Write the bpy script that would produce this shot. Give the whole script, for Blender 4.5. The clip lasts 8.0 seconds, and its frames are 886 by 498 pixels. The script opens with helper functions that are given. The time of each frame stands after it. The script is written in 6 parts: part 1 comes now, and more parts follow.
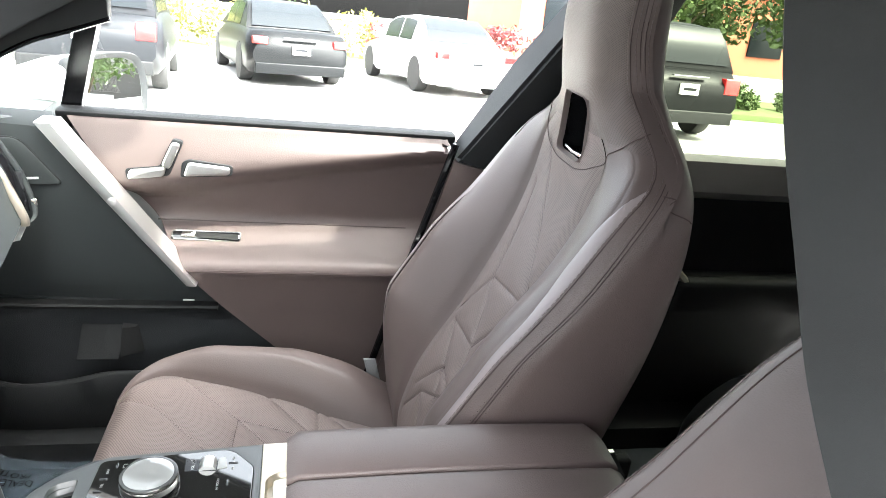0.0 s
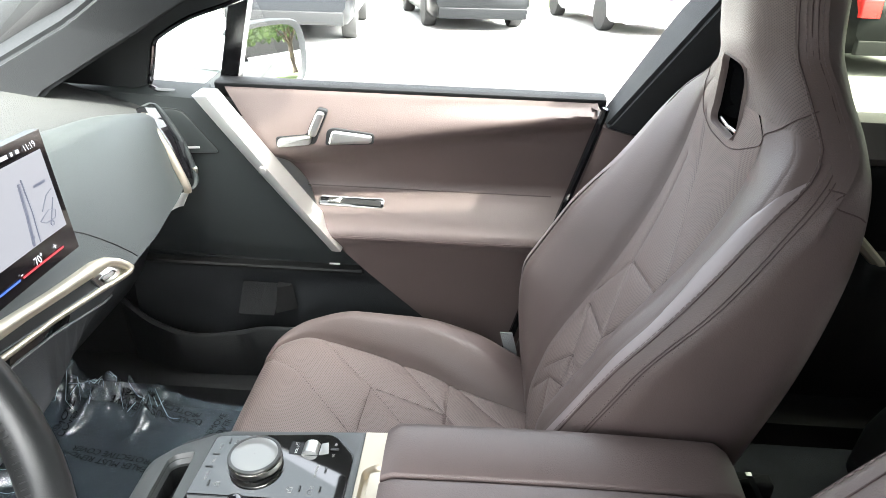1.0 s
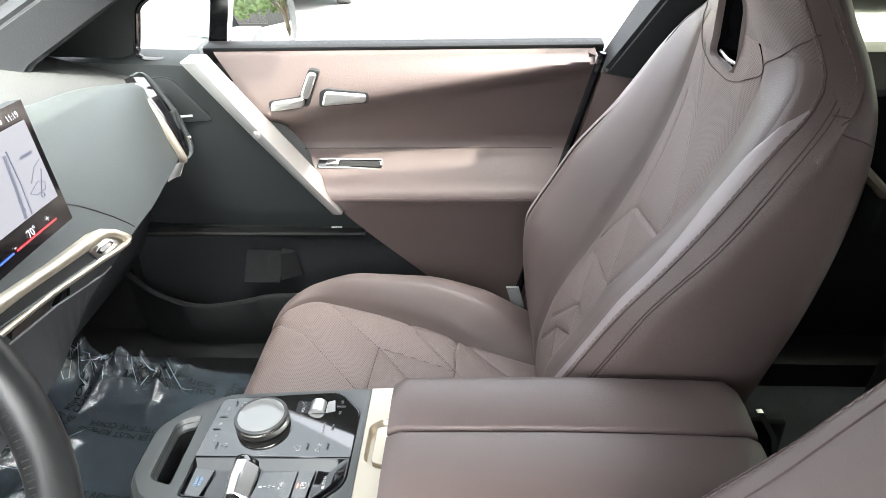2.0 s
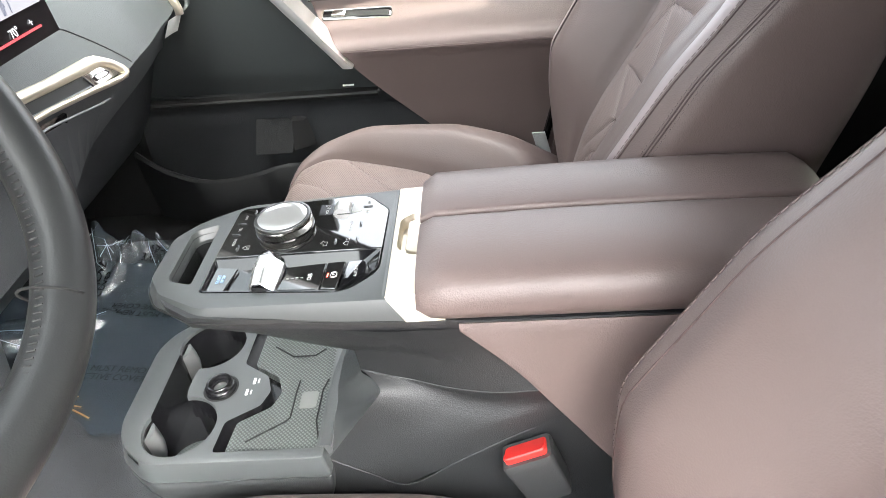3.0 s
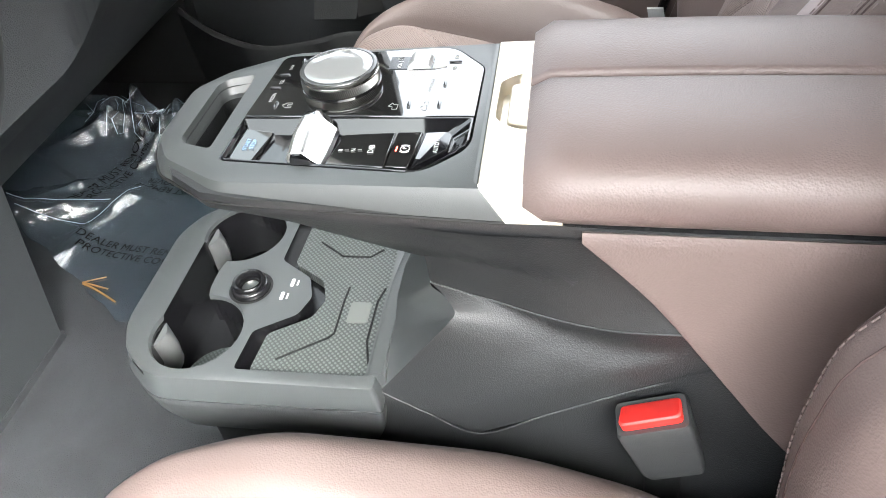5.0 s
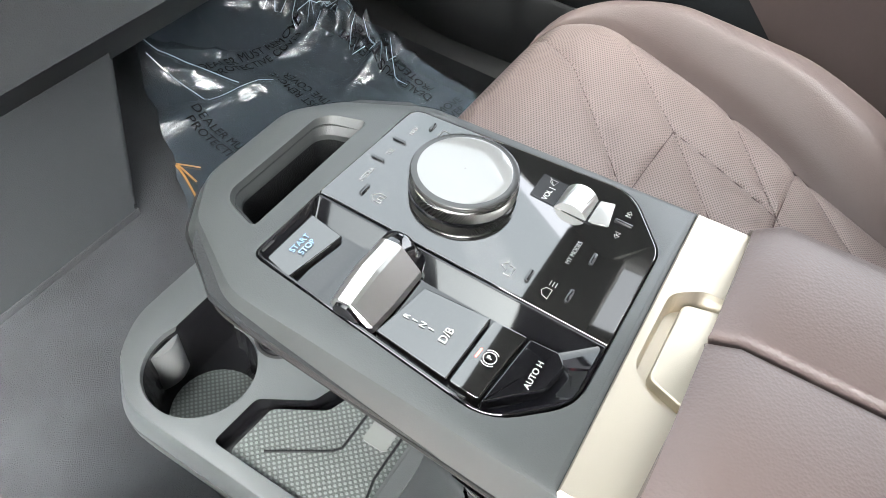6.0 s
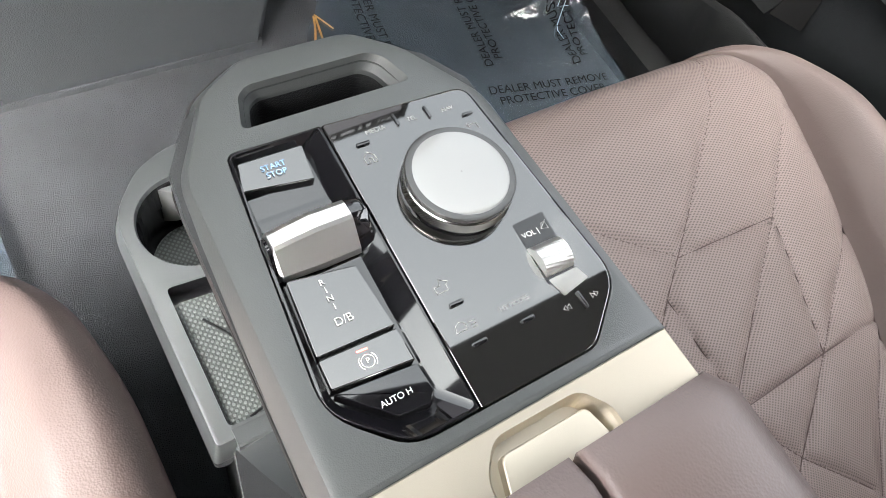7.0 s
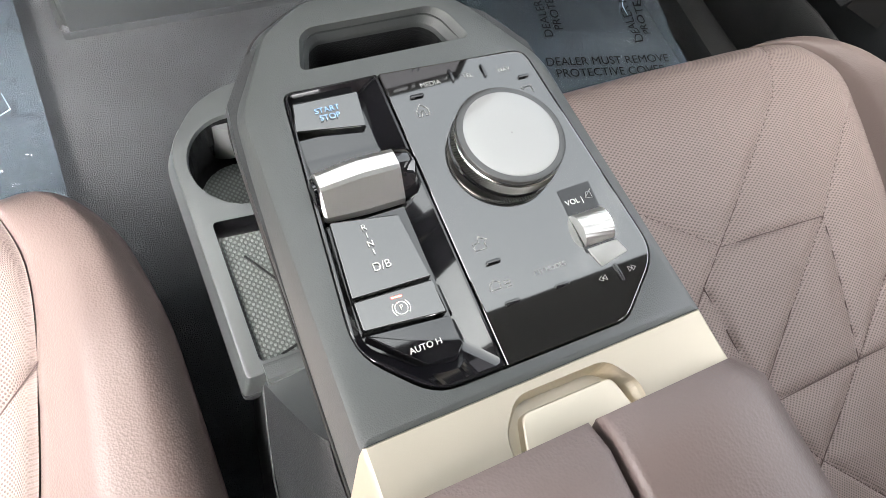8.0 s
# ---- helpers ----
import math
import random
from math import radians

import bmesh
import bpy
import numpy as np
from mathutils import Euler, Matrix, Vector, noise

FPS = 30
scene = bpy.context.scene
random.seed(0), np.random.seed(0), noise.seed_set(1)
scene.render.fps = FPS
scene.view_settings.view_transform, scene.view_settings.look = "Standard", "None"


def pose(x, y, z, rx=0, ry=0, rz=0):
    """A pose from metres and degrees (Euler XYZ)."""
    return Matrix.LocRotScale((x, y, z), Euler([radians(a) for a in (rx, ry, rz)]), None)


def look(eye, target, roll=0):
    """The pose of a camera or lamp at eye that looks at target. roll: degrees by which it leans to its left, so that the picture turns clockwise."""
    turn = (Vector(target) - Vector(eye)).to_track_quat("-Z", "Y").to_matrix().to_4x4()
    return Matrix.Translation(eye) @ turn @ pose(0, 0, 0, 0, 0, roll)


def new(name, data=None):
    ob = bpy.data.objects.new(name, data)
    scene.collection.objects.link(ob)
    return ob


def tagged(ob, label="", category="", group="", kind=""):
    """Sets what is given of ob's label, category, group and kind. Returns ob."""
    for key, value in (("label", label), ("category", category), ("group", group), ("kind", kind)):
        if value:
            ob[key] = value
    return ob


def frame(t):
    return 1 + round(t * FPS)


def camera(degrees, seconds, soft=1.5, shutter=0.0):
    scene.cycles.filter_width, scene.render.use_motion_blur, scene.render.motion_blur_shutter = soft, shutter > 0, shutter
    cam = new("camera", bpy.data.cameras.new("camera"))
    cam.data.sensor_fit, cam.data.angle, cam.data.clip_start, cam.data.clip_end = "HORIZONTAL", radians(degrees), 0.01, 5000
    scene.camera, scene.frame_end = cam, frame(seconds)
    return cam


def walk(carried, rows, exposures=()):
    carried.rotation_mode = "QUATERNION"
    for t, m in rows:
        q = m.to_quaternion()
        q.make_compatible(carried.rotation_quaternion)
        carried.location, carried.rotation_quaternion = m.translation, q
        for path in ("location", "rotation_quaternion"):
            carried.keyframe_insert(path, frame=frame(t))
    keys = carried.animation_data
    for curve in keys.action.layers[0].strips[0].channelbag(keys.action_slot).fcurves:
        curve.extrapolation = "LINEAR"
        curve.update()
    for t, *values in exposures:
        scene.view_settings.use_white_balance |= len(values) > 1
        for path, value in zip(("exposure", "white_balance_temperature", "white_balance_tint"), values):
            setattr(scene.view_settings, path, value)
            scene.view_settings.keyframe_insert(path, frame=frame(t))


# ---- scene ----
cam = camera(64.9, 8.0, soft=0.75)
PATH = [
    (0, (0.023, -0.58, 1.402), (0.453, 1.227, 0.66), 6.8),
    (0.2, (0.056, -0.564, 1.418), (0.304, 1.248, 0.608), 6.0),
    (0.5, (0.087, -0.54, 1.44), (0.13, 1.234, 0.518), 3.7),
    (1, (0.106, -0.513, 1.435), (0.031, 1.259, 0.511), 2.0),
    (1.2, (0.113, -0.507, 1.433), (0.027, 1.258, 0.497), 1.6),
    (2.5, (0.119, -0.51, 1.358), (-0.022, 1.156, 0.259), -4.4),
    (2.8, (0.114, -0.530, 1.293), (-0.060, 1.091, 0.134), -6.0),
    (3, (0.094, -0.533, 1.253), (-0.05, 1.08, 0.079), -5.9),
    (3.5, (0.062, -0.48, 1.172), (-0.131, 1.064, -0.084), -7.6),
    (4, (0.05, -0.435, 1.146), (-0.153, 1.067, -0.16), -8.0),
    (4.2, (0.051, -0.428, 1.145), (-0.151, 1.056, -0.18), -7.9),
    (5.5, (0.029, -0.329, 1.125), (-0.385, 1.01, -0.302), -0.8),
    (5.7, (0.021, -0.274, 1.136), (-0.442, 1.004, -0.332), 2.3),
    (6, (-0.008, -0.201, 1.139), (-0.539, 0.948, -0.41), 8.4),
    (6.2, (-0.021, -0.166, 1.153), (-0.523, 0.884, -0.474), 14.4),
    (6.5, (0.0, -0.135, 1.153), (-0.575, 0.832, -0.5), 19.8),
    (7, (0.017, -0.126, 1.165), (-0.58, 0.697, -0.558), 26.6),
    (7.5, (0.026, -0.13, 1.171), (-0.563, 0.607, -0.593), 29.4),
    (8, (0.023, -0.131, 1.165), (-0.549, 0.572, -0.618), 29.7),
]
walk(cam, [(t, look(eye, target, roll)) for t, eye, target, roll in PATH], [(0, 4.6, 6350, 5.5), (1, 4.45, 6350, 5.5), (2.5, 4.65, 6500, 7.5), (3.5, 4.9, 6550, 7.5), (4.2, 4.9, 6600, 7.5), (5.5, 4.85, 6400, 5.5), (6.3, 4.8, 6500, 7.5), (8, 4.5, 6650, 9)])

# ---- world, sun and exposure ----
SUN_ELEV, SUN_AZ = 57.0, 326.0   # degrees; azimuth of the sun from +x towards +y
world = bpy.data.worlds.new("world")
scene.world = world
world.use_nodes = True
wn = world.node_tree
sky = wn.nodes.new("ShaderNodeTexSky")
sky.sky_type, sky.sun_disc = "NISHITA", False
sky.sun_elevation, sky.sun_rotation = radians(SUN_ELEV), radians(90 - SUN_AZ)
sky.dust_density, sky.air_density, sky.ozone_density = 8.0, 0.35, 0.2
haze = wn.nodes.new("ShaderNodeHueSaturation")   # a thin veil of high cloud takes the blue out
haze.inputs["Saturation"].default_value, haze.inputs["Value"].default_value = 0.3, 1.25
wn.links.new(sky.outputs[0], haze.inputs["Color"])
wn.links.new(haze.outputs[0], wn.nodes["Background"].inputs[0])
wn.nodes["Background"].inputs[1].default_value = 0.15
sun = new("sun", bpy.data.lights.new("sun", "SUN"))
sun.data.energy, sun.data.angle, sun.data.color = 0.90, radians(1.0), (1.0, 0.96, 0.85)
_d = Vector((math.cos(radians(SUN_AZ)) * math.cos(radians(SUN_ELEV)), math.sin(radians(SUN_AZ)) * math.cos(radians(SUN_ELEV)), math.sin(radians(SUN_ELEV))))
sun.matrix_world = look(_d * 20, (0, 0, 0))


# ---- materials ----
def material(name, base, rough=0.5, metal=0.0, grain=0.0, grain_size=900.0, stain=0.06, stain_size=9.0, tint=None, coat=0.0, spec=0.5):
    """Plain surface with two scales of variation and a fine relief."""
    m = bpy.data.materials.new(name)
    m.use_nodes = True
    nt, b = m.node_tree, m.node_tree.nodes["Principled BSDF"]
    b.inputs["Roughness"].default_value, b.inputs["Metallic"].default_value = rough, metal
    b.inputs["Coat Weight"].default_value = coat
    b.inputs["Specular IOR Level"].default_value = spec
    tc = nt.nodes.new("ShaderNodeTexCoord")
    n1 = nt.nodes.new("ShaderNodeTexNoise")
    n1.inputs["Scale"].default_value, n1.inputs["Detail"].default_value = stain_size, 5
    nt.links.new(tc.outputs["Object"], n1.inputs["Vector"])
    ramp = nt.nodes.new("ShaderNodeMix")
    ramp.data_type = "RGBA"
    dark = [c * (1 - stain) for c in base]
    light = [min(1, c * (1 + stain)) for c in (tint or base)]
    ramp.inputs[6].default_value, ramp.inputs[7].default_value = (*dark, 1), (*light, 1)
    nt.links.new(n1.outputs[0], ramp.inputs[0])
    nt.links.new(ramp.outputs[2], b.inputs["Base Color"])
    if grain:
        v = nt.nodes.new("ShaderNodeTexVoronoi")
        v.inputs["Scale"].default_value = grain_size
        n2 = nt.nodes.new("ShaderNodeTexNoise")
        n2.inputs["Scale"].default_value, n2.inputs["Detail"].default_value = grain_size * 0.6, 3
        add = nt.nodes.new("ShaderNodeMath")
        add.operation = "ADD"
        bump = nt.nodes.new("ShaderNodeBump")
        bump.inputs["Strength"].default_value, bump.inputs["Distance"].default_value = grain, 0.001
        for n in (v, n2):
            nt.links.new(tc.outputs["Object"], n.inputs["Vector"])
        nt.links.new(v.outputs["Distance"], add.inputs[0])
        nt.links.new(n2.outputs[0], add.inputs[1])
        nt.links.new(add.outputs[0], bump.inputs["Height"])
        nt.links.new(bump.outputs[0], b.inputs["Normal"])
        rr = nt.nodes.new("ShaderNodeMapRange")
        rr.inputs["To Min"].default_value, rr.inputs["To Max"].default_value = rough - 0.06, rough + 0.08
        nt.links.new(n1.outputs[0], rr.inputs["Value"])
        nt.links.new(rr.outputs[0], b.inputs["Roughness"])
    return m


def dotted(name, base, rough, pitch, radius, hole=0.45, raised=False):
    """Leather or rubber with a staggered pattern of fine dots, laid out in the UV map (metres)."""
    m = material(name, base, rough, grain=0.18, grain_size=700)
    nt, b = m.node_tree, m.node_tree.nodes["Principled BSDF"]
    uv = nt.nodes.new("ShaderNodeUVMap")
    uv.uv_map = "UVMap"

    def cell(shift):
        mp = nt.nodes.new("ShaderNodeVectorMath")
        mp.operation = "MULTIPLY_ADD"
        mp.inputs[1].default_value, mp.inputs[2].default_value = (1 / pitch, 1 / pitch, 0), (shift, shift, 0)
        nt.links.new(uv.outputs[0], mp.inputs[0])
        fr = nt.nodes.new("ShaderNodeVectorMath")
        fr.operation = "FRACTION"
        nt.links.new(mp.outputs[0], fr.inputs[0])
        ds = nt.nodes.new("ShaderNodeVectorMath")
        ds.operation = "DISTANCE"
        ds.inputs[1].default_value = (0.5, 0.5, 0)
        nt.links.new(fr.outputs[0], ds.inputs[0])
        return ds.outputs["Value"]
    mn = nt.nodes.new("ShaderNodeMath")
    mn.operation = "MINIMUM"
    nt.links.new(cell(0.0), mn.inputs[0])
    nt.links.new(cell(0.5), mn.inputs[1])
    mr = nt.nodes.new("ShaderNodeMapRange")
    mr.inputs["From Min"].default_value, mr.inputs["From Max"].default_value = radius, radius + 0.12
    nt.links.new(mn.outputs[0], mr.inputs["Value"])
    mix = nt.nodes.new("ShaderNodeMix")
    mix.data_type = "RGBA"
    old = b.inputs["Base Color"].links[0].from_socket
    mix.inputs[6].default_value = (*[c * hole for c in base], 1)
    nt.links.new(mr.outputs[0], mix.inputs[0])
    nt.links.new(old, mix.inputs[7])
    nt.links.new(mix.outputs[2], b.inputs["Base Color"])
    bump = nt.nodes.new("ShaderNodeBump")
    bump.invert = raised
    bump.inputs["Strength"].default_value, bump.inputs["Distance"].default_value = 0.5, 0.0008
    nt.links.new(mr.outputs[0], bump.inputs["Height"])
    nt.links.new(b.inputs["Normal"].links[0].from_socket, bump.inputs["Normal"])
    nt.links.new(bump.outputs[0], b.inputs["Normal"])
    return m


def glass(name, tint, rough=0.0):
    """Thin pane: clear, tinted, with its gloss."""
    m = bpy.data.materials.new(name)
    m.use_nodes = True
    nt = m.node_tree
    nt.nodes.remove(nt.nodes["Principled BSDF"])
    tr, gl, mx, fr, pw, ml = (nt.nodes.new("ShaderNode" + k) for k in ("BsdfTransparent", "BsdfGlossy", "MixShader", "LayerWeight", "Math", "Math"))
    tr.inputs[0].default_value, gl.inputs["Roughness"].default_value = (*tint, 1), rough
    pw.operation, ml.operation = "POWER", "MULTIPLY_ADD"
    pw.inputs[1].default_value, ml.inputs[1].default_value, ml.inputs[2].default_value = 5.0, 0.9, 0.045
    nt.links.new(fr.outputs["Facing"], pw.inputs[0])
    nt.links.new(pw.outputs[0], ml.inputs[0])
    nt.links.new(ml.outputs[0], mx.inputs[0])
    nt.links.new(tr.outputs[0], mx.inputs[1])
    nt.links.new(gl.outputs[0], mx.inputs[2])
    nt.links.new(mx.outputs[0], nt.nodes["Material Output"].inputs[0])
    return m


def glow(name, colour, strength):
    m = bpy.data.materials.new(name)
    m.use_nodes = True
    b = m.node_tree.nodes["Principled BSDF"]
    b.inputs["Base Color"].default_value = (0.02, 0.02, 0.02, 1)
    b.inputs["Emission Color"].default_value, b.inputs["Emission Strength"].default_value = (*colour, 1), strength
    return m


LEATHER = material("leather_mauve", (0.131, 0.098, 0.091), 0.43, spec=0.50, grain=0.20, grain_size=680, stain=0.05, tint=(0.139, 0.105, 0.097))
# Base lighter than LEATHER: the stronger light on the inserts is painted in.
LEATHER_PERF = dotted("leather_perforated", (0.228, 0.176, 0.163), 0.48, 0.0034, 0.16, hole=0.48)
HEAD_PERF = dotted("headrest_leather", (0.138, 0.104, 0.096), 0.45, 0.0030, 0.13, hole=0.65)
SEAM = material("seam_thread", (0.07, 0.045, 0.042), 0.7)
STITCH = material("stitch_thread", (0.165, 0.125, 0.12), 0.6)
# Paler copy of the seat leather: light caught by the bolster facet, painted in.
LIT_LEATHER = material("lit_facet_leather", (0.30, 0.25, 0.25), 0.35, grain=0.1, grain_size=700)
GREY_SOFT = material("grey_soft_plastic", (0.046, 0.050, 0.050), 0.40, grain=0.10, grain_size=1500, stain=0.03, spec=0.75)
GREY_GRAIN = material("grained_black_plastic", (0.019, 0.0202, 0.0212), 0.43, grain=0.24, grain_size=1000, stain=0.06, spec=0.5)
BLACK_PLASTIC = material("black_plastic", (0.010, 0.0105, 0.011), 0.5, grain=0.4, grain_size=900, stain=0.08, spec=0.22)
DASH_GREY = material("dash_grey_leatherette", (0.032, 0.037, 0.037), 0.5, grain=0.3, grain_size=800, stain=0.03)
GLOVE_DARK = material("glove_box_plastic", (0.024, 0.026, 0.028), 0.5, grain=0.4, grain_size=900, stain=0.06, spec=0.3)
DASH_TOP = material("dash_top_grain", (0.022, 0.023, 0.022), 0.75, grain=0.9, grain_size=500)
SILVER = material("champagne_silver", (0.57, 0.515, 0.42), 0.40, 0.85, stain=0.02, grain=0.05, grain_size=2500)
CHROME = material("brushed_chrome", (0.70, 0.69, 0.66), 0.18, 1.0, stain=0.03)
PIANO = material("piano_black", (0.006, 0.006, 0.007), 0.045, stain=0.1, coat=0.6, spec=0.6)
SMOKED = material("smoked_control_glass", (0.010, 0.010, 0.0095), 0.035, stain=0.05, coat=0.65, spec=0.75)
SMOKED.node_tree.nodes["Principled BSDF"].inputs["Coat IOR"].default_value = 1.95
SATIN = material("satin_silver", (0.78, 0.775, 0.75), 0.34, 1.0, stain=0.03)
KNOB_GLASS = material("knob_smoked_glass", (0.035, 0.035, 0.034), 0.22, stain=0.02, coat=0.2, spec=0.6)
PRINT_DIM = material("faint_print", (0.30, 0.30, 0.29), 0.5, stain=0.02)
DOOR_GREY = material("door_dark_grey_plastic", (0.038, 0.043, 0.043), 0.45, grain=0.2, grain_size=900, spec=0.5)
WELL = material("black_cup_plastic", (0.008, 0.008, 0.009), 0.16, grain=0.05, spec=0.55)
VOID = material("deep_black", (0.006, 0.006, 0.006), 0.7)
RUBBER_MAT = dotted("ribbed_rubber", (0.050, 0.056, 0.053), 0.42, 0.0046, 0.17, hole=2.3, raised=True)
CARPET = material("grey_carpet", (0.046, 0.050, 0.055), 0.95, grain=1.0, grain_size=900, stain=0.55, stain_size=11)
RED = material("red_button_plastic", (0.75, 0.03, 0.025), 0.4, stain=0.04)
PRINT = material("printed_white", (0.62, 0.62, 0.60), 0.5, stain=0.02)
PRINT_DARK = material("printed_black", (0.008, 0.008, 0.008), 0.95, spec=0.0)
PRINT_BLUE = material("printed_blue", (0.25, 0.45, 0.70), 0.5)
FABRIC = material("headliner_fabric", (0.035, 0.035, 0.036), 0.9, grain=0.5, grain_size=900)
PILLAR = material("pillar_grey_plastic", (0.021, 0.0225, 0.024), 0.55, grain=0.3, grain_size=900, spec=0.35)
PANE = glass("window_glass", (0.93, 0.95, 0.94))
PRIVACY_PANE = glass("privacy_glass", (0.25, 0.27, 0.21))
ROOF_PANE = glass("roof_glass", (0.40, 0.405, 0.40))
WINDSCREEN_PANE = glass("windscreen_glass", (0.54, 0.57, 0.56))
DOOR_METAL = material("bright_satin_metal", (0.86, 0.85, 0.82), 0.33, 0.9, stain=0.02, grain=0.04, grain_size=2500)


# ---- building helpers ----
def part(name, bm, mat, parent=None, label="", smooth=40):
    """Links a bmesh as one mesh object, with soft shading below that angle."""
    me = bpy.data.meshes.new(name)
    if smooth:
        for f in bm.faces:
            f.smooth = True
        lim = radians(smooth)
        for e in bm.edges:
            if len(e.link_faces) == 2 and e.calc_face_angle(0) > lim:
                e.smooth = False
    bm.to_mesh(me)
    bm.free()
    me.materials.append(mat)
    ob = new(name, me)
    if parent:
        ob.parent = parent
    if label:
        tagged(ob, label)
    return ob


def thing(name, label, category, at=(0, 0, 0), group="", kind=""):
    ob = new(name)
    ob.empty_display_size = 0.05
    ob.location = at
    return tagged(ob, label, category, group, kind)


def spline(table, t):
    """Smooth (Catmull-Rom, clamped) value of rows (t, a, b, ...) at t."""
    n = len(table)
    if t <= table[0][0]:
        return list(table[0][1:])
    if t >= table[-1][0]:
        return list(table[-1][1:])
    i = max(k for k in range(n - 1) if table[k][0] <= t)
    t0, t1 = table[i][0], table[i + 1][0]
    s, h = (t - t0) / (t1 - t0), t1 - t0
    out = []
    for c in range(1, len(table[0])):
        p0, p1 = table[i][c], table[i + 1][c]

        def slope(k):
            if k <= 0 or k >= n - 1:
                a, b = max(k - 1, 0), min(k + 1, n - 1)
                return (table[b][c] - table[a][c]) / (table[b][0] - table[a][0])
            d0 = (table[k][c] - table[k - 1][c]) / (table[k][0] - table[k - 1][0])
            d1 = (table[k + 1][c] - table[k][c]) / (table[k + 1][0] - table[k][0])
            return 0 if d0 * d1 <= 0 else 2 * d0 * d1 / (d0 + d1)
        m0, m1 = slope(i) * h, slope(i + 1) * h
        out.append((2 * s**3 - 3 * s**2 + 1) * p0 + (s**3 - 2 * s**2 + s) * m0 + (-2 * s**3 + 3 * s**2) * p1 + (s**3 - s**2) * m1)
    return out


def smooth_line(points, n=8, closed=False):
    """A soft curve through 2D or 3D points."""
    p = [Vector((*q, 0)) if len(q) == 2 else Vector(q) for q in points]
    k = len(p)
    out = []
    for i in range(k if closed else k - 1):
        a, b = p[i], p[(i + 1) % k]
        pre = p[i - 1] if closed or i > 0 else a
        post = p[(i + 2) % k] if closed or i + 2 < k else b
        for j in range(n):
            s = j / n
            out.append(0.5 * ((2 * a) + (b - pre) * s + (2 * pre - 5 * a + 4 * b - post) * s * s + (3 * a - pre - 3 * b + post) * s**3))
    if not closed:
        out.append(p[-1])
    return out


def fillet(points, r, n=5):
    """A closed 2D outline with its corners rounded; r: one radius or one a corner."""
    k = len(points)
    out = []
    for i in range(k):
        a, b, c = Vector(points[i - 1]), Vector(points[i]), Vector(points[(i + 1) % k])
        rr = r[i] if isinstance(r, (list, tuple)) else r
        u, v = (a - b), (c - b)
        cut = min(rr, u.length * 0.45, v.length * 0.45)
        p, q = b + u.normalized() * cut, b + v.normalized() * cut
        for j in range(n + 1):
            s = j / n
            out.append(tuple((1 - s) ** 2 * p + 2 * s * (1 - s) * b + s * s * q))
    return out


def loft(rings, closed=True, cap=True, bm=None):
    """Skins rings of equal length."""
    bm = bm or bmesh.new()
    rows = [[bm.verts.new(p) for p in ring] for ring in rings]
    m = len(rows[0])
    for a, b in zip(rows, rows[1:]):
        for i in range(m if closed else m - 1):
            j = (i + 1) % m
            bm.faces.new((a[i], a[j], b[j], b[i]))
    if cap and closed:
        bm.faces.new(rows[0][::-1])
        bm.faces.new(rows[-1])
    bmesh.ops.recalc_face_normals(bm, faces=bm.faces)
    return bm


def plate(outline, z0, z1, edge=0.0, place=None, bm=None, seg=3):
    """A solid with a 2D outline between two heights, its upper rim rounded by edge."""
    n = len(outline)
    c = Vector((sum(p[0] for p in outline) / n, sum(p[1] for p in outline) / n))

    def inset(d):
        res = []
        for i in range(n):
            a, b, e = Vector(outline[i - 1][:2]), Vector(outline[i][:2]), Vector(outline[(i + 1) % n][:2])
            t = (e - a)
            nrm = Vector((-t.y, t.x))
            if nrm.length < 1e-9:
                nrm = c - b
            nrm.normalize()
            res.append(b + nrm * d * turn)
        return res
    area = sum(outline[i - 1][0] * outline[i][1] - outline[i][0] * outline[i - 1][1] for i in range(n))
    turn = 1 if area > 0 else -1
    rings = [[(x, y, z0) for x, y, *_ in outline]]
    if edge:
        for k in range(seg + 1):
            a = k / seg * math.pi / 2
            rings.append([(p.x, p.y, z1 - edge + edge * math.sin(a)) for p in inset(edge * (1 - math.cos(a)))])
    else:
        rings.append([(x, y, z1) for x, y, *_ in outline])
    m = place or Matrix()
    return loft([[m @ Vector(p) for p in ring] for ring in rings], bm=bm)


def box(lo, hi, edge=0.0, place=None, bm=None):
    out = fillet([(lo[0], lo[1]), (hi[0], lo[1]), (hi[0], hi[1]), (lo[0], hi[1])], edge, 3) if edge else [(lo[0], lo[1]), (hi[0], lo[1]), (hi[0], hi[1]), (lo[0], hi[1])]
    return plate(out, lo[2], hi[2], edge, place, bm)


def tube(points, r, n=8, bm=None, closed=False, flat=1.0):
    """A round rod along points."""
    pts = [Vector(p) for p in points]
    k = len(pts)
    rings = []
    up = Vector((0, 0, 1))
    for i in range(k):
        a = pts[i - 1] if (closed or i) else pts[i]
        b = pts[(i + 1) % k] if (closed or i < k - 1) else pts[i]
        t = (b - a).normalized()
        side = t.cross(up)
        if side.length < 1e-3:
            side = t.cross(Vector((1, 0, 0)))
        side.normalize()
        nrm = side.cross(t)
        rr = r[i] if isinstance(r, (list, tuple)) else r
        rings.append([pts[i] + rr * (math.cos(2 * math.pi * j / n) * side + flat * math.sin(2 * math.pi * j / n) * nrm) for j in range(n)])
    if closed:
        rings.append(rings[0])
    return loft(rings, cap=not closed, bm=bm)


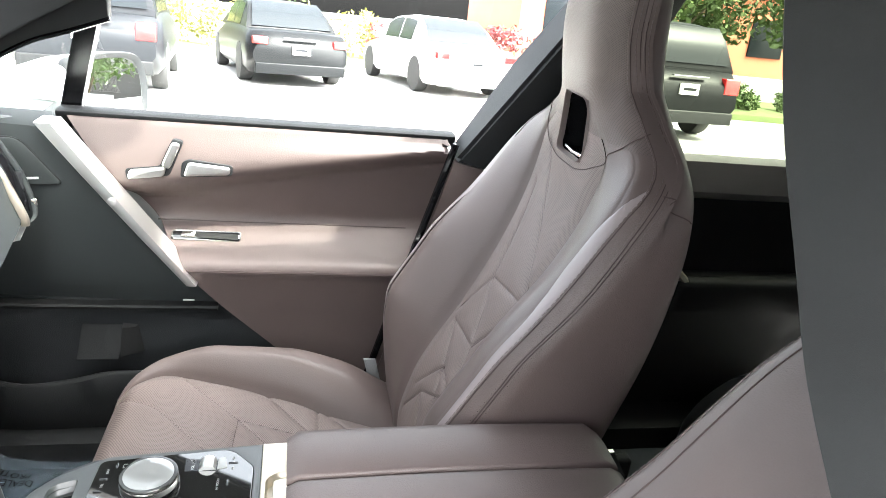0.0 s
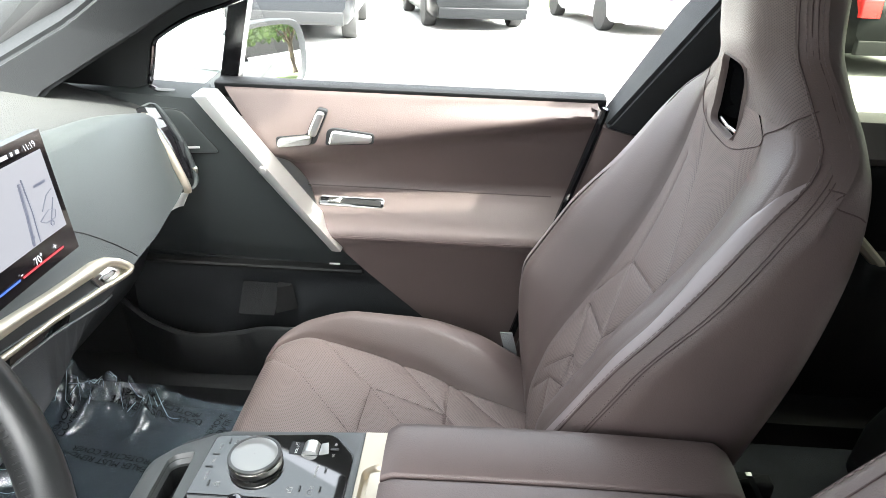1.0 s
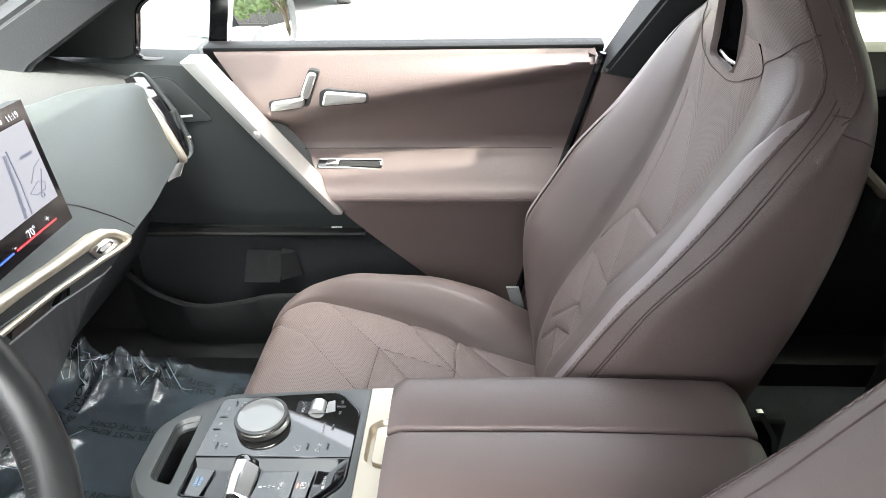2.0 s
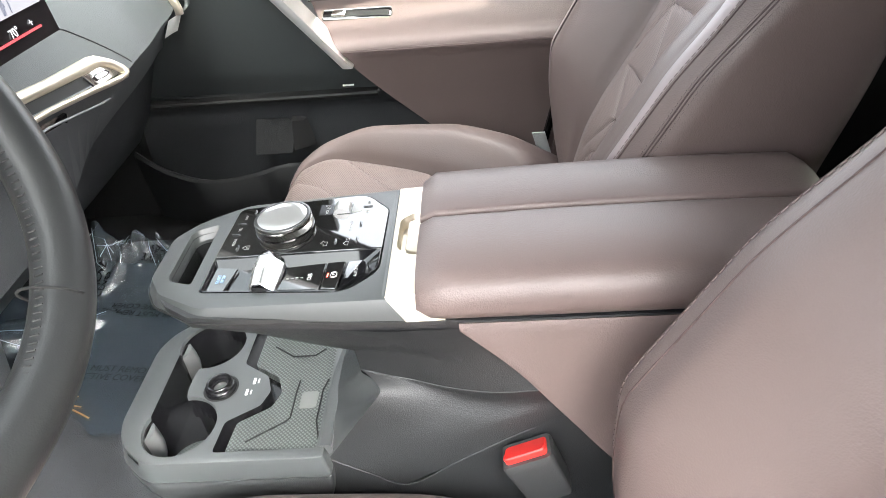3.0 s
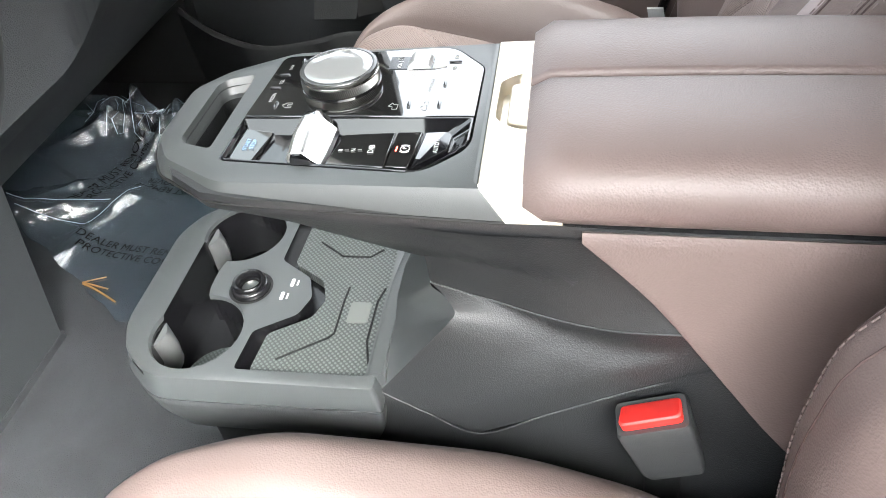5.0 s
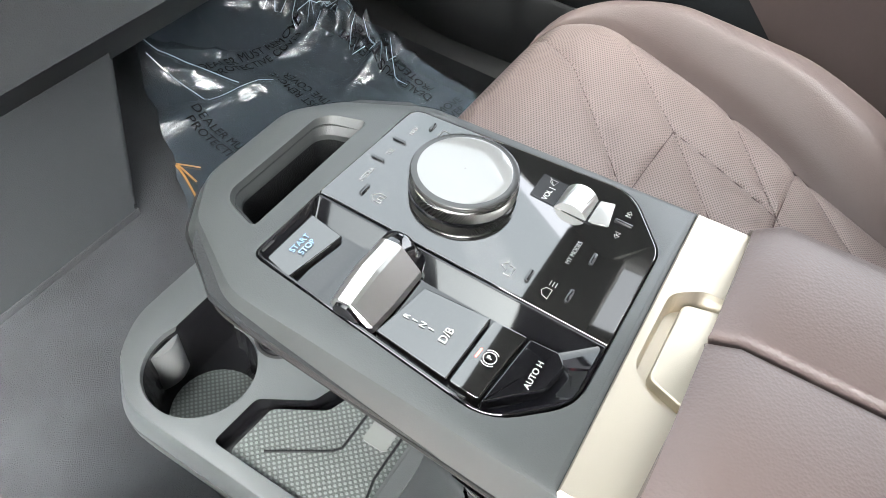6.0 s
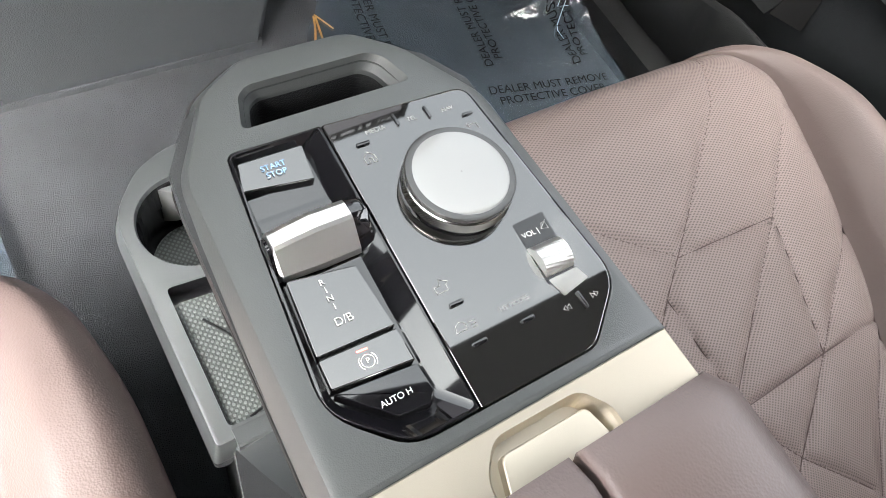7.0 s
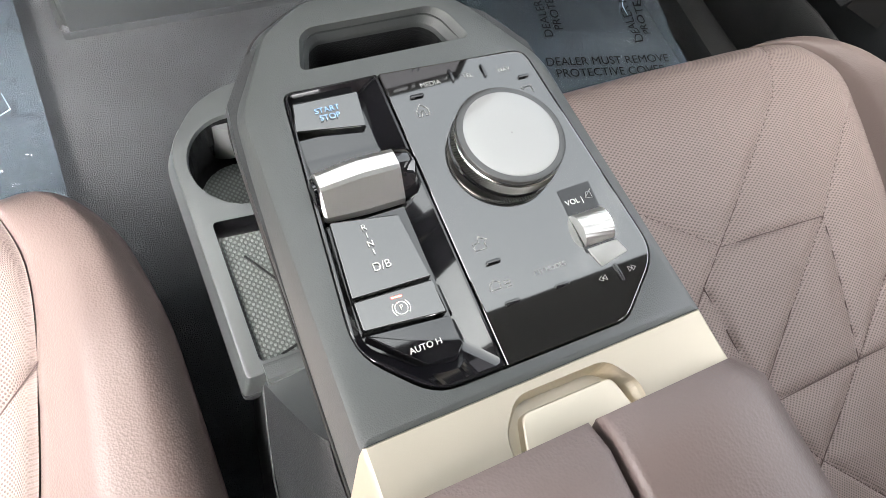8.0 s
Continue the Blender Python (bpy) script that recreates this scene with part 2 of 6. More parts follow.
def sheet(f, nu, nv, thick=0.0, uv=None, bm=None):
    """A grid f(u, v), u and v from 0 to 1; thick: a second face behind it; uv: metres for the UV map."""
    bm = bm or bmesh.new()
    g = [[bm.verts.new(f(i / nu, j / nv)) for j in range(nv + 1)] for i in range(nu + 1)]
    lay = bm.loops.layers.uv.new("UVMap") if uv else None
    for i in range(nu):
        for j in range(nv):
            q = [(i, j), (i + 1, j), (i + 1, j + 1), (i, j + 1)]
            fc = bm.faces.new([g[a][b] for a, b in q])
            if lay:
                for lp, (a, b) in zip(fc.loops, q):
                    lp[lay].uv = uv(a / nu, b / nv)
    bmesh.ops.recalc_face_normals(bm, faces=bm.faces)
    if thick:
        bmesh.ops.solidify(bm, geom=bm.faces[:], thickness=thick)
    return bm


def cut(ob, bm):
    """Takes the solid bm out of the mesh of ob."""
    me = bpy.data.meshes.new("cutter")
    bm.to_mesh(me)
    bm.free()
    tool = new("cutter", me)
    tool.parent = ob.parent
    bpy.context.view_layer.update()
    mod = ob.modifiers.new("cut", "BOOLEAN")
    mod.operation, mod.object, mod.solver = "DIFFERENCE", tool, "EXACT"
    dg = bpy.context.evaluated_depsgraph_get()
    res = bpy.data.meshes.new_from_object(ob.evaluated_get(dg))
    ob.modifiers.clear()
    old = ob.data
    ob.data = res
    bpy.data.objects.remove(tool)
    bpy.data.meshes.remove(me)
    bpy.data.meshes.remove(old)


def dist_seg(p, a, b):
    ax, ay, bx, by = a[0], a[1], b[0], b[1]
    dx, dy = bx - ax, by - ay
    L = dx * dx + dy * dy
    s = max(0, min(1, ((p[0] - ax) * dx + (p[1] - ay) * dy) / L)) if L else 0
    return math.hypot(p[0] - ax - s * dx, p[1] - ay - s * dy)


def letters(text, size, place, mat, parent, name="lettering", depth=0.0002, align="CENTER"):
    cu = bpy.data.curves.new(name, "FONT")
    cu.body, cu.size, cu.extrude, cu.align_x, cu.align_y = text, size, depth, align, "CENTER"
    tmp = new("tmp", cu)
    me = bpy.data.meshes.new_from_object(tmp.evaluated_get(bpy.context.evaluated_depsgraph_get()))
    bpy.data.objects.remove(tmp)
    me.transform(place)
    me.materials.clear()
    me.materials.append(mat)
    ob = new(name, me)
    if parent:
        ob.parent = parent
    return ob


def flat_at(x, y, z, turn=0.0):
    """Lies on a level surface, its writing read by someone who looks forward (towards -x)."""
    return Matrix.Translation((x, y, z)) @ Matrix.Rotation(radians(90 + turn), 4, "Z")


# ---- centre console ----
CP = Matrix.Translation((0, 0, 0.88)) @ Matrix.Rotation(radians(-2.2), 4, "Y")   # the slightly rising top plane


def disc(cx, cy, r, n=32):
    return [(cx + r * math.cos(2 * math.pi * i / n), cy + r * math.sin(2 * math.pi * i / n)) for i in range(n)]


def turned(profile, place, n=48, bm=None, cap=True):
    """A turned body from (radius, height) rows."""
    return loft([[place @ Vector((r * math.cos(2 * math.pi * i / n), r * math.sin(2 * math.pi * i / n), h)) for i in range(n)] for r, h in profile], cap=cap, bm=bm)


def build_console():
    c = thing("center_console", "grey and mauve centre console with glass control panel and armrest", "console", (0, 0, 0.36))
    off = Matrix.Translation((0, 0, -0.36))

    def add(name, bm, mat, parent=c, label="", smooth=40):
        if parent == c:
            bm.transform(off)
        return part(name, bm, mat, parent, label, smooth)

    # upper bridge
    top = [(0.0, -0.085), (0.0, 0.0905), (-0.160, 0.0835), (-0.206, 0.057), (-0.226, 0.033), (-0.226, -0.030), (-0.210, -0.055), (-0.165, -0.080)]
    rim = fillet(top, [0.001, 0.001, 0.009, 0.006, 0.009, 0.009, 0.006, 0.009], 4)

    def grown(d, z):
        k = [(x - d * 0.9 * max(0, -x) / 0.229 + 0.016 * (z / -0.022) * (x > -0.002), y * (1 + d / 0.085), z * depth(x)) for x, y in rim]
        return [CP @ Vector(p) for p in k]

    def depth(x):
        return 1 - 0.45 * min(1, max(0, -x) / 0.17)
    inner = [[CP @ Vector((x * 0.97 - 0.002, y * 0.965, 0.0)) for x, y in rim]]
    rings = [grown(0.008, -0.022), grown(0.0065, -0.016), grown(0.003, -0.006), grown(0.001, -0.002)] + inner
    body = add("bridge_body", loft(rings), GREY_SOFT, c, "matte grey plastic bridge", 28)
    cub = fillet([(-0.184, -0.042), (-0.184, 0.046), (-0.202, 0.040), (-0.2075, 0.033), (-0.2075, -0.030), (-0.203, -0.036)], 0.004, 4)
    m = off @ CP
    cut(body, loft([[m @ Vector((x * f + (f - 1) * 0.195, y * f, z)) for x, y in cub] for f, z in ((0.86, -0.050), (0.97, -0.010), (1.12, 0.0008), (1.2, 0.006))]))
    glass_all = fillet([(-0.172, -0.0600), (-0.1680, 0.0765), (-0.0330, 0.0845), (-0.0070, 0.0520), (-0.0075, -0.048), (-0.036, -0.0745)], [0.006, 0.009, 0.012, 0.006, 0.012, 0.014], 5)
    cut(body, plate(glass_all, -0.011, 0.01, place=m))
    well = [[m @ Vector((x * f + (f - 1) * 0.195, y * f, z)) for x, y in cub] for f, z in ((0.985, -0.009), (0.95, -0.020), (0.90, -0.034), (0.88, -0.036), (0.1, -0.036))]
    part("cubby_lining", loft(well, cap=False), BLACK_PLASTIC, c, "black cubby lining")

    # lower shell of the bridge
    shell = []
    for i in range(26):
        x = -0.226 + 0.63 * (i / 25)
        w, zb, wb = spline([(-0.226, 0.034, 0.846, 0.018), (-0.205, 0.066, 0.838, 0.034), (-0.165, 0.088, 0.822, 0.046), (-0.08, 0.090, 0.800, 0.055), (0.02, 0.0925, 0.785, 0.068), (0.12, 0.095, 0.76, 0.09), (0.404, 0.095, 0.74, 0.10)], x)
        zt = 0.8580 + 0.038 * min(0, -x) * -1 * (x < 0) + 0.022 * (1 - depth(x))
        ring = [(w, zt), (w + 0.001, zt - 0.004), (w - 0.004, zt - 0.016), (w * 0.6 + wb * 0.4, zt * 0.45 + zb * 0.55), (wb + 0.006, zb + 0.007), (wb - 0.004, zb)]
        shell.append([(x, -a, b) for a, b in ring] + [(x, a, b) for a, b in ring[::-1]])
    und = add("bridge_underside", loft(shell), GREY_GRAIN, c, "grained black plastic underside", 60)
    cut(und, loft([[m @ Vector((x * f + (f - 1) * 0.195, y * f, z)) for x, y in cub] for f, z in ((0.95, -0.038), (1.05, 0.0))]))
    rl = [CP @ Vector((x - 0.0085 * 0.9 * max(0, -x) / 0.229 + 0.017 * (x > -0.002), y * 1.095, -0.0225 * depth(x))) for x, y in rim]
    add("parting_line", tube(rl, 0.0012, 6, closed=True), VOID)

    # pedestal behind the tray: rear wall of the tray, a hollow saddle, side panels and the neck below the bridge
    def poly(pts, t):
        q = t * (len(pts) - 1)
        return Vector(spline([(i, *p) for i, p in enumerate(pts)], q))
    ridge = [(-0.080, 0.100, 0.687), (-0.052, 0.0935, 0.722), (-0.025, 0.0850, 0.754), (-0.020, 0.0800, 0.7600), (-0.028, 0.0700, 0.7660), (-0.040, 0.0600, 0.770)]
    brow = [(-0.040, 0.0600, 0.770), (0.000, 0.0690, 0.766), (0.033, 0.0800, 0.766), (0.085, 0.0990, 0.774), (0.130, 0.1095, 0.786), (0.145, 0.1110, 0.772)]
    crease = [(-0.080, 0.100, 0.687), (-0.040, 0.1080, 0.673), (-0.004, 0.1130, 0.660)]
    flank = [(-0.004, 0.1130, 0.660), (0.050, 0.1135, 0.695), (0.105, 0.1130, 0.730), (0.157, 0.1115, 0.758), (0.145, 0.1110, 0.772)]
    for s in (-1, 1):
        def flip(p):
            return (p[0], s * p[1], p[2])

        def saddle(u, v):
            a, b, l, r = poly(crease, u), poly(brow, u), poly(ridge, v), poly(flank, v)
            p = a.lerp(b, v) + l.lerp(r, u) - (Vector(crease[0]) * (1 - u) * (1 - v) + Vector(crease[-1]) * u * (1 - v) + Vector(ridge[-1]) * (1 - u) * v + Vector(flank[-1]) * u * v)
            return flip(p - Vector((0, 0.004, 0.003)) * (16 * u * (1 - u) * v * (1 - v)))
        add("saddle_cover", sheet(saddle, 40, 30), GREY_GRAIN, c, "dark grained plastic saddle behind the tray", 60)
        edge = [(-0.086, 0.690)] + [(p[0], p[2]) for p in crease] + [(0.050, 0.695), (0.105, 0.730), (0.157, 0.757), (0.22, 0.757), (0.405, 0.757)]

        def flank_panel(u, v):
            x = -0.086 + 0.491 * u
            zt = spline([(a, b) for a, b in edge], x)[0]
            z = zt + (0.36 - zt) * v
            return flip((x, 0.1000 + 0.0135 * min(1, max(0, (x + 0.086) / 0.08)) + 0.006 * math.sin(min(1, v * 3) * 1.57), z))
        add("side_panel", sheet(flank_panel, 60, 16), GREY_GRAIN, c, "dark grained side panel of the console", 60)
        def neck(u, v):
            p = poly(brow[:-1], u)
            q = Vector((p.x, 0.0935 - 0.10 * max(0, -p.x), 0.848))
            return flip(p.lerp(q, v) - Vector((0, 0.005 * math.sin(v * math.pi), 0)))
        add("neck_cover", sheet(neck, 24, 10), GREY_GRAIN, c, "dark grained neck below the bridge", 60)
        for line in (crease + flank[1:-1], brow[:-1]):
            add("panel_seam", tube([flip(p + Vector((0, 0.0006, 0.0004))) for p in [poly(line, k / 24) for k in range(25)]], 0.0006, 6), SEAM_GREY)
    full = [(x, -y, z) for x, y, z in ridge] + [(x, y, z) for x, y, z in ridge[::-1]]

    def rear_wall(u, v):
        top_ = poly(full, u)
        y = -0.100 + 0.200 * u
        foot = Vector((-0.0845, y, 0.6990))
        return foot.lerp(top_, v) + Vector((0.0, 0, -0.004 * math.sin(v * math.pi)))
    add("tray_rear_wall", sheet(rear_wall, 60, 10), GREY_TRAY, c, "sloping grey rear wall of the tray", 30)
    for s in (-1, 1):

        # leather cheek below the armrest

        def cheek(u, v, s=s):
            x = 0.062 + 0.345 * u
            lo = spline([(0.060, 0.852), (0.105, 0.812), (0.150, 0.760), (0.20, 0.702), (0.30, 0.61), (0.41, 0.54)], x)[0]
            z = lo + (0.8572 - lo) * v
            e = min(1, min((0.8572 - z), (z - lo)) / 0.006)
            return (x, s * (0.0955 + 0.0015 * max(0, e) + (0.857 - z) * 0.19 + 0.002), z)
        add("leather_cheek", sheet(cheek, 30, 24, thick=-0.004 * s), LEATHER, c, "mauve leather side panel")

    # armrest halves
    for y0, y1, nm in ((-0.0985, 0.0050, "armrest_lid"), (0.0082, 0.1000, "armrest_lid")):
        rings = []
        for i in range(30):
            q = i / 29
            x = 0.027 + 0.372 * q
            e = min(1, q / 0.012, (1 - q) / 0.03)
            e = math.sqrt(max(0, 1 - (1 - e) ** 2))
            zt = 0.8585 + (0.9 + 0.004 * math.sin(q * 3) - 0.8585) * (0.84 + 0.16 * e)
            zt += 0.0016 * (y0 > 0)
            yo, yi = (y0, y1) if y0 < 0 else (y1, y0)
            s = -1 if y0 < 0 else 1
            b = 0.002 + 0.006 * e
            yo2 = yo - s * (1 - e) * 0.005
            ring = [(yi, 0.8585), (yi, zt - 0.004), (yi + s * 0.0013, zt - 0.001), (yi + s * 0.004, zt), ((yi + yo2) / 2, zt + 0.002)]
            ring += [(yo2 - s * 0.022, zt - 0.0005), (yo2 - s * 0.012, zt - 0.004), (yo2 - s * 0.004, zt - 0.011), (yo2 + s * 0.001, zt - 0.021), (yo2 + s * 0.002, zt - 0.030), (yo2 - s * 0.001, 0.8640), (yo2 - s * 0.006, 0.8592)]
            xx = x
            rings.append([(xx + (0.012 * (1 - q) if z < 0.866 else 0), y, z) for y, z in ring])
        add(nm, loft(rings), LEATHER, c, "mauve grained leather armrest lid", 55)

    # champagne trim with the release notch
    trim = add("accent_trim", loft([[CP @ Vector(p) for p in ring] for ring in (
        [(0.0165, -0.0945, -0.0215), (0.0165, 0.0975, -0.0215), (0.050, 0.0985, -0.0215), (0.050, -0.0955, -0.0215)],
        [(0.0022, -0.0868, -0.0035), (0.0022, 0.0918, -0.0035), (0.040, 0.0925, -0.0035), (0.040, -0.0880, -0.0035)],
        [(0.0005, -0.0850, -0.0006), (0.0005, 0.0902, -0.0006), (0.038, 0.0905, -0.0006), (0.038, -0.086, -0.0006)],
        [(0.0012, -0.0838, 0.0004), (0.0012, 0.0890, 0.0004), (0.037, 0.0895, 0.0004), (0.037, -0.085, 0.0004)])]), SILVER, c, "champagne satin metal trim", 25)
    notch = fillet([(0.0050, -0.0165), (0.0055, 0.0310), (0.0190, 0.0410), (0.045, 0.0410), (0.045, -0.0300), (0.0180, -0.0280)], [0.006, 0.006, 0.004, 0.001, 0.001, 0.006], 5)
    cut(trim, loft([[m @ Vector((0.02 + (x - 0.02) * f, y * f, z)) for x, y in notch] for f, z in ((0.86, -0.009), (0.97, -0.002), (1.03, 0.003))]))
    add("release_pad", plate(fillet([(0.0125, -0.0165), (0.0130, 0.0310), (0.034, 0.0360), (0.034, -0.0235)], [0.004, 0.004, 0.002, 0.002], 4), -0.012, -0.0022, 0.0012, CP), SILVER, c, "champagne release button")

    # right control glass
    rg = fillet([(-0.1712, -0.0092), (-0.1672, 0.0758), (-0.0335, 0.0836), (-0.0078, 0.0515), (-0.0083, -0.0135)], [0.0015, 0.008, 0.012, 0.006, 0.001], 5)
    add("control_glass", plate(rg, -0.006, 0.0007, 0.0008, CP), SMOKED, c, "glossy smoked glass control panel", 15)
    lg = fillet([(-0.1712, -0.0594), (-0.1712, -0.0100), (-0.0086, -0.0143), (-0.0090, -0.0465), (-0.0365, -0.0738)], [0.006, 0.001, 0.001, 0.010, 0.012], 5)
    left = add("selector_bezel", plate(lg, -0.0095, 0.0007, 0.0008, CP), PIANO, c, "piano black selector surround", 15)
    well = fillet([(-0.166, -0.0578), (-0.1655, -0.0222), (-0.026, -0.0262), (-0.0195, -0.031), (-0.0225, -0.0490), (-0.0400, -0.0678)], [0.003, 0.002, 0.003, 0.003, 0.004, 0.006], 4)
    brim = fillet([(-0.1698, -0.0582), (-0.1700, -0.0115), (-0.0102, -0.0155), (-0.0104, -0.0300), (-0.0106, -0.0458), (-0.0370, -0.0722)], [0.003, 0.002, 0.003, 0.003, 0.004, 0.006], 4)
    cut(left, loft([[m @ Vector((x, y, z)) for x, y in o] for o, z in ((well, -0.0060), (brim, 0.0002), (brim, 0.01))]))
    keys = [("start_button", [(-0.1650, -0.0572), (-0.1645, -0.0232), (-0.1440, -0.0256), (-0.1493, -0.0602)], 0.0),
            ("selector_plate", [(-0.0990, -0.0622), (-0.0935, -0.0298), (-0.0590, -0.0278), (-0.0602, -0.0660)], -0.0006),
            ("parking_brake_button", [(-0.0590, -0.0660), (-0.0577, -0.0280), (-0.0408, -0.0278), (-0.0446, -0.0667)], -0.0004),
            ("auto_hold_button", [(-0.0430, -0.0668), (-0.0393, -0.0278), (-0.0250, -0.0270), (-0.0209, -0.0312), (-0.0225, -0.0465)], -0.0010)]
    for nm, out, z in keys:
        lean = CP @ Matrix.Translation((-0.157, 0, 0)) @ Matrix.Rotation(radians(4.5), 4, "Y") @ Matrix.Translation((0.157, 0, 0)) if nm == "start_button" else CP
        add(nm, plate(fillet(out, 0.0012, 3), -0.007, z - 0.0008, 0.0007, lean), PIANO if nm == "auto_hold_button" else SMOKED, c, "black glossy button", 15)
    slot = ((-0.1470, -0.0066), (-0.1465, -0.0050), (-0.1330, -0.0062), (-0.1318, -0.0040), (-0.0975, -0.0060), (-0.0975, -0.0066))
    add("selector_slot", loft([[CP @ Vector((x, y, z)) for x, z in slot] for y in (-0.0605, -0.0235)]), PIANO, c, "stepped black floor of the selector slot", 15)

    # gear selector: a roofed paddle, its top edge falling towards the driver
    lever = [(-0.1245, -0.0040), (-0.1238, 0.0060), (-0.1220, 0.0092), (-0.1195, 0.0104), (-0.1125, 0.0110), (-0.1105, 0.0102), (-0.1000, -0.0005), (-0.0990, -0.0040)]
    secs = []
    for y, f, low in ((-0.0635, 0.82, 0.0040), (-0.0622, 0.93, 0.0028), (-0.0520, 0.98, 0.0012), (-0.0420, 1.02, 0.0), (-0.0235, 1.0, 0.0)):
        secs.append([CP @ Vector((-0.112 + (x + 0.112) * f, y, (z - low) * f if z > 0 else z)) for x, z in lever])
    add("gear_selector", loft(secs), SATIN, c, "brushed metal gear selector lever", 9)
    add("selector_cheek", loft([[CP @ Vector((-0.113 + (x + 0.112) * f, y, z * f if z > 0 else z)) for x, z in lever] for y, f in ((-0.0234, 0.95), (-0.0170, 0.92), (-0.0148, 0.80), (-0.0140, 0.55))]), PIANO, c, "black glossy lever end", 30)
    add("selector_cheek", loft([[CP @ Vector((-0.112 + (x + 0.112) * f, y, z * f if z > 0 else z)) for x, z in lever] for y, f in ((-0.0655, 0.5), (-0.0650, 0.66), (-0.0636, 0.70))]), PIANO, c, "black glossy lever end", 30)

    # controller knob
    K = CP @ Matrix.Translation((-0.1115, 0.0365, 0.0))
    add("knob_base", turned([(0.0292, 0.0), (0.0292, 0.0016), (0.0276, 0.0020)], K), PIANO, c)
    ring = []
    for k, (r, h, amp) in enumerate(((0.0274, 0.0010, 0.0), (0.0283, 0.0016, 0.0003), (0.0285, 0.0028, 0.00045), (0.0285, 0.0041, 0.00045), (0.0285, 0.0054, 0.00045), (0.0285, 0.0067, 0.00045), (0.0283, 0.0078, 0.0003), (0.0276, 0.0083, 0.0))):
        turn = k * 0.5 * 2 * math.pi / 120
        ring.append([K @ Vector(((r + amp * (1 if i % 2 else -1)) * math.cos(2 * math.pi * i / 240 + turn), (r + amp * (1 if i % 2 else -1)) * math.sin(2 * math.pi * i / 240 + turn), h)) for i in range(240)])
    add("knurled_ring", loft(ring), KNURL, c, "knurled dark metal ring", 12)
    add("knob_collar", turned([(0.0276, 0.0083), (0.0286, 0.0087), (0.0287, 0.0093), (0.0283, 0.0097)], K, cap=False), CHROME, c, "thin polished ring")
    add("knob_glass", turned([(0.0283, 0.0097), (0.0287, 0.0105), (0.0286, 0.0120), (0.0280, 0.0128), (0.0262, 0.0131), (0.0248, 0.0130)], K, 64, cap=False), KNOB_GLASS, c, "clear smoked glass rim")
    add("knob_top", turned([(0.0248, 0.0130), (0.0240, 0.0132), (0.0150, 0.0134), (0.0060, 0.0135), (0.0005, 0.0135)], K, 64, cap=False), KNOB_TOP, c, "bright glass touch surface")

    # volume roller in its slot, with the dark label field before it
    add("roller_slot", plate(fillet([(-0.0795, 0.0510), (-0.0800, 0.0700), (-0.0460, 0.0670), (-0.0440, 0.0490)], 0.0008, 2), 0.0004, 0.0011, 0, CP), WELL, c)
    V = CP @ Matrix.Translation((-0.0560, 0.0585, -0.0020)) @ Matrix.Rotation(radians(90), 4, "X") @ Matrix.Rotation(radians(-4), 4, "Z")
    rr = [[V @ Vector(((0.0093 + 0.00016 * ((i + k * 3) % 4 < 2)) * math.cos(2 * math.pi * i / 120), (0.0093 + 0.00016 * ((i + k * 3) % 4 < 2)) * math.sin(2 * math.pi * i / 120), -0.0086 + k * 0.00245)) for i in range(120)] for k in range(8)]
    add("volume_roller", loft(rr), SATIN, c, "knurled metal volume roller", 30)
    add("roller_ramp", plate(fillet([(-0.0460, 0.0500), (-0.0460, 0.0675), (-0.0385, 0.0700), (-0.0355, 0.0530)], 0.0008, 2), 0.0004, 0.0015, 0.0003, CP), RAMP, c, "pale metal ramp behind the roller")

    # raised ticks and printed symbols
    def tick(x, y, lx, ly, z=0.0008):
        add("tactile_tick", plate(fillet([(x - lx / 2, y - ly / 2), (x + lx / 2, y - ly / 2), (x + lx / 2, y + ly / 2), (x - lx / 2, y + ly / 2)], min(lx, ly) * 0.4, 3), z - 0.0006, z + 0.0011, 0.0004, CP), PIANO, c)
    for x, y, lx, ly in ((-0.1523, 0.0048, 0.0020, 0.0075), (-0.1494, 0.0672, 0.0018, 0.0065), (-0.1600, 0.0280, 0.0080, 0.0016), (-0.1585, 0.0467, 0.0080, 0.0016), (-0.0552, 0.0020, 0.0022, 0.0075), (-0.0341, 0.0018, 0.0022, 0.0080), (-0.0336, 0.0288, 0.0022, 0.0075), (-0.0300, 0.0597, 0.0095, 0.0018)):
        tick(x, y, lx, ly)

    def word(text, size, x, y, z=0.0009, mat=PRINT_DIM, turn=0):
        o = letters(text, size, off @ CP @ flat_at(x, y, z, turn), mat, c, "lettering", 0.00005)
        return o
    word("MEDIA", 0.0040, -0.1580, 0.0150)
    word("TEL", 0.0038, -0.1578, 0.0368)
    word("NAV", 0.0036, -0.1566, 0.0586)
    word("MY MODES", 0.0034, -0.0432, 0.0275)
    word("VOL |", 0.0042, -0.0715, 0.0568, 0.0013, PRINT)
    word("START\nSTOP", 0.0044, -0.1555, -0.0415, -0.0002, PRINT_BLUE)
    word("R\nI\nN\nI", 0.0043, -0.0850, -0.0482, -0.0008, PRINT)
    word("D/B", 0.0056, -0.0712, -0.0474, -0.0008, PRINT)
    word("AUTO H", 0.0041, -0.0296, -0.0436, -0.0012, PRINT)
    word("P", 0.0036, -0.0495, -0.0468, -0.0006, PRINT)

    def line_icon(pts, x, y, z=0.0009, mat=PRINT_DIM, w=0.00024, nm="symbol"):
        add(nm, tube([CP @ Vector((x - b, y + a, z)) for a, b in pts], w, 4), mat, c)
    arc = [(0.0030 * math.cos(a), 0.0030 * math.sin(a)) for a in [k * math.pi / 8 for k in range(17)]]
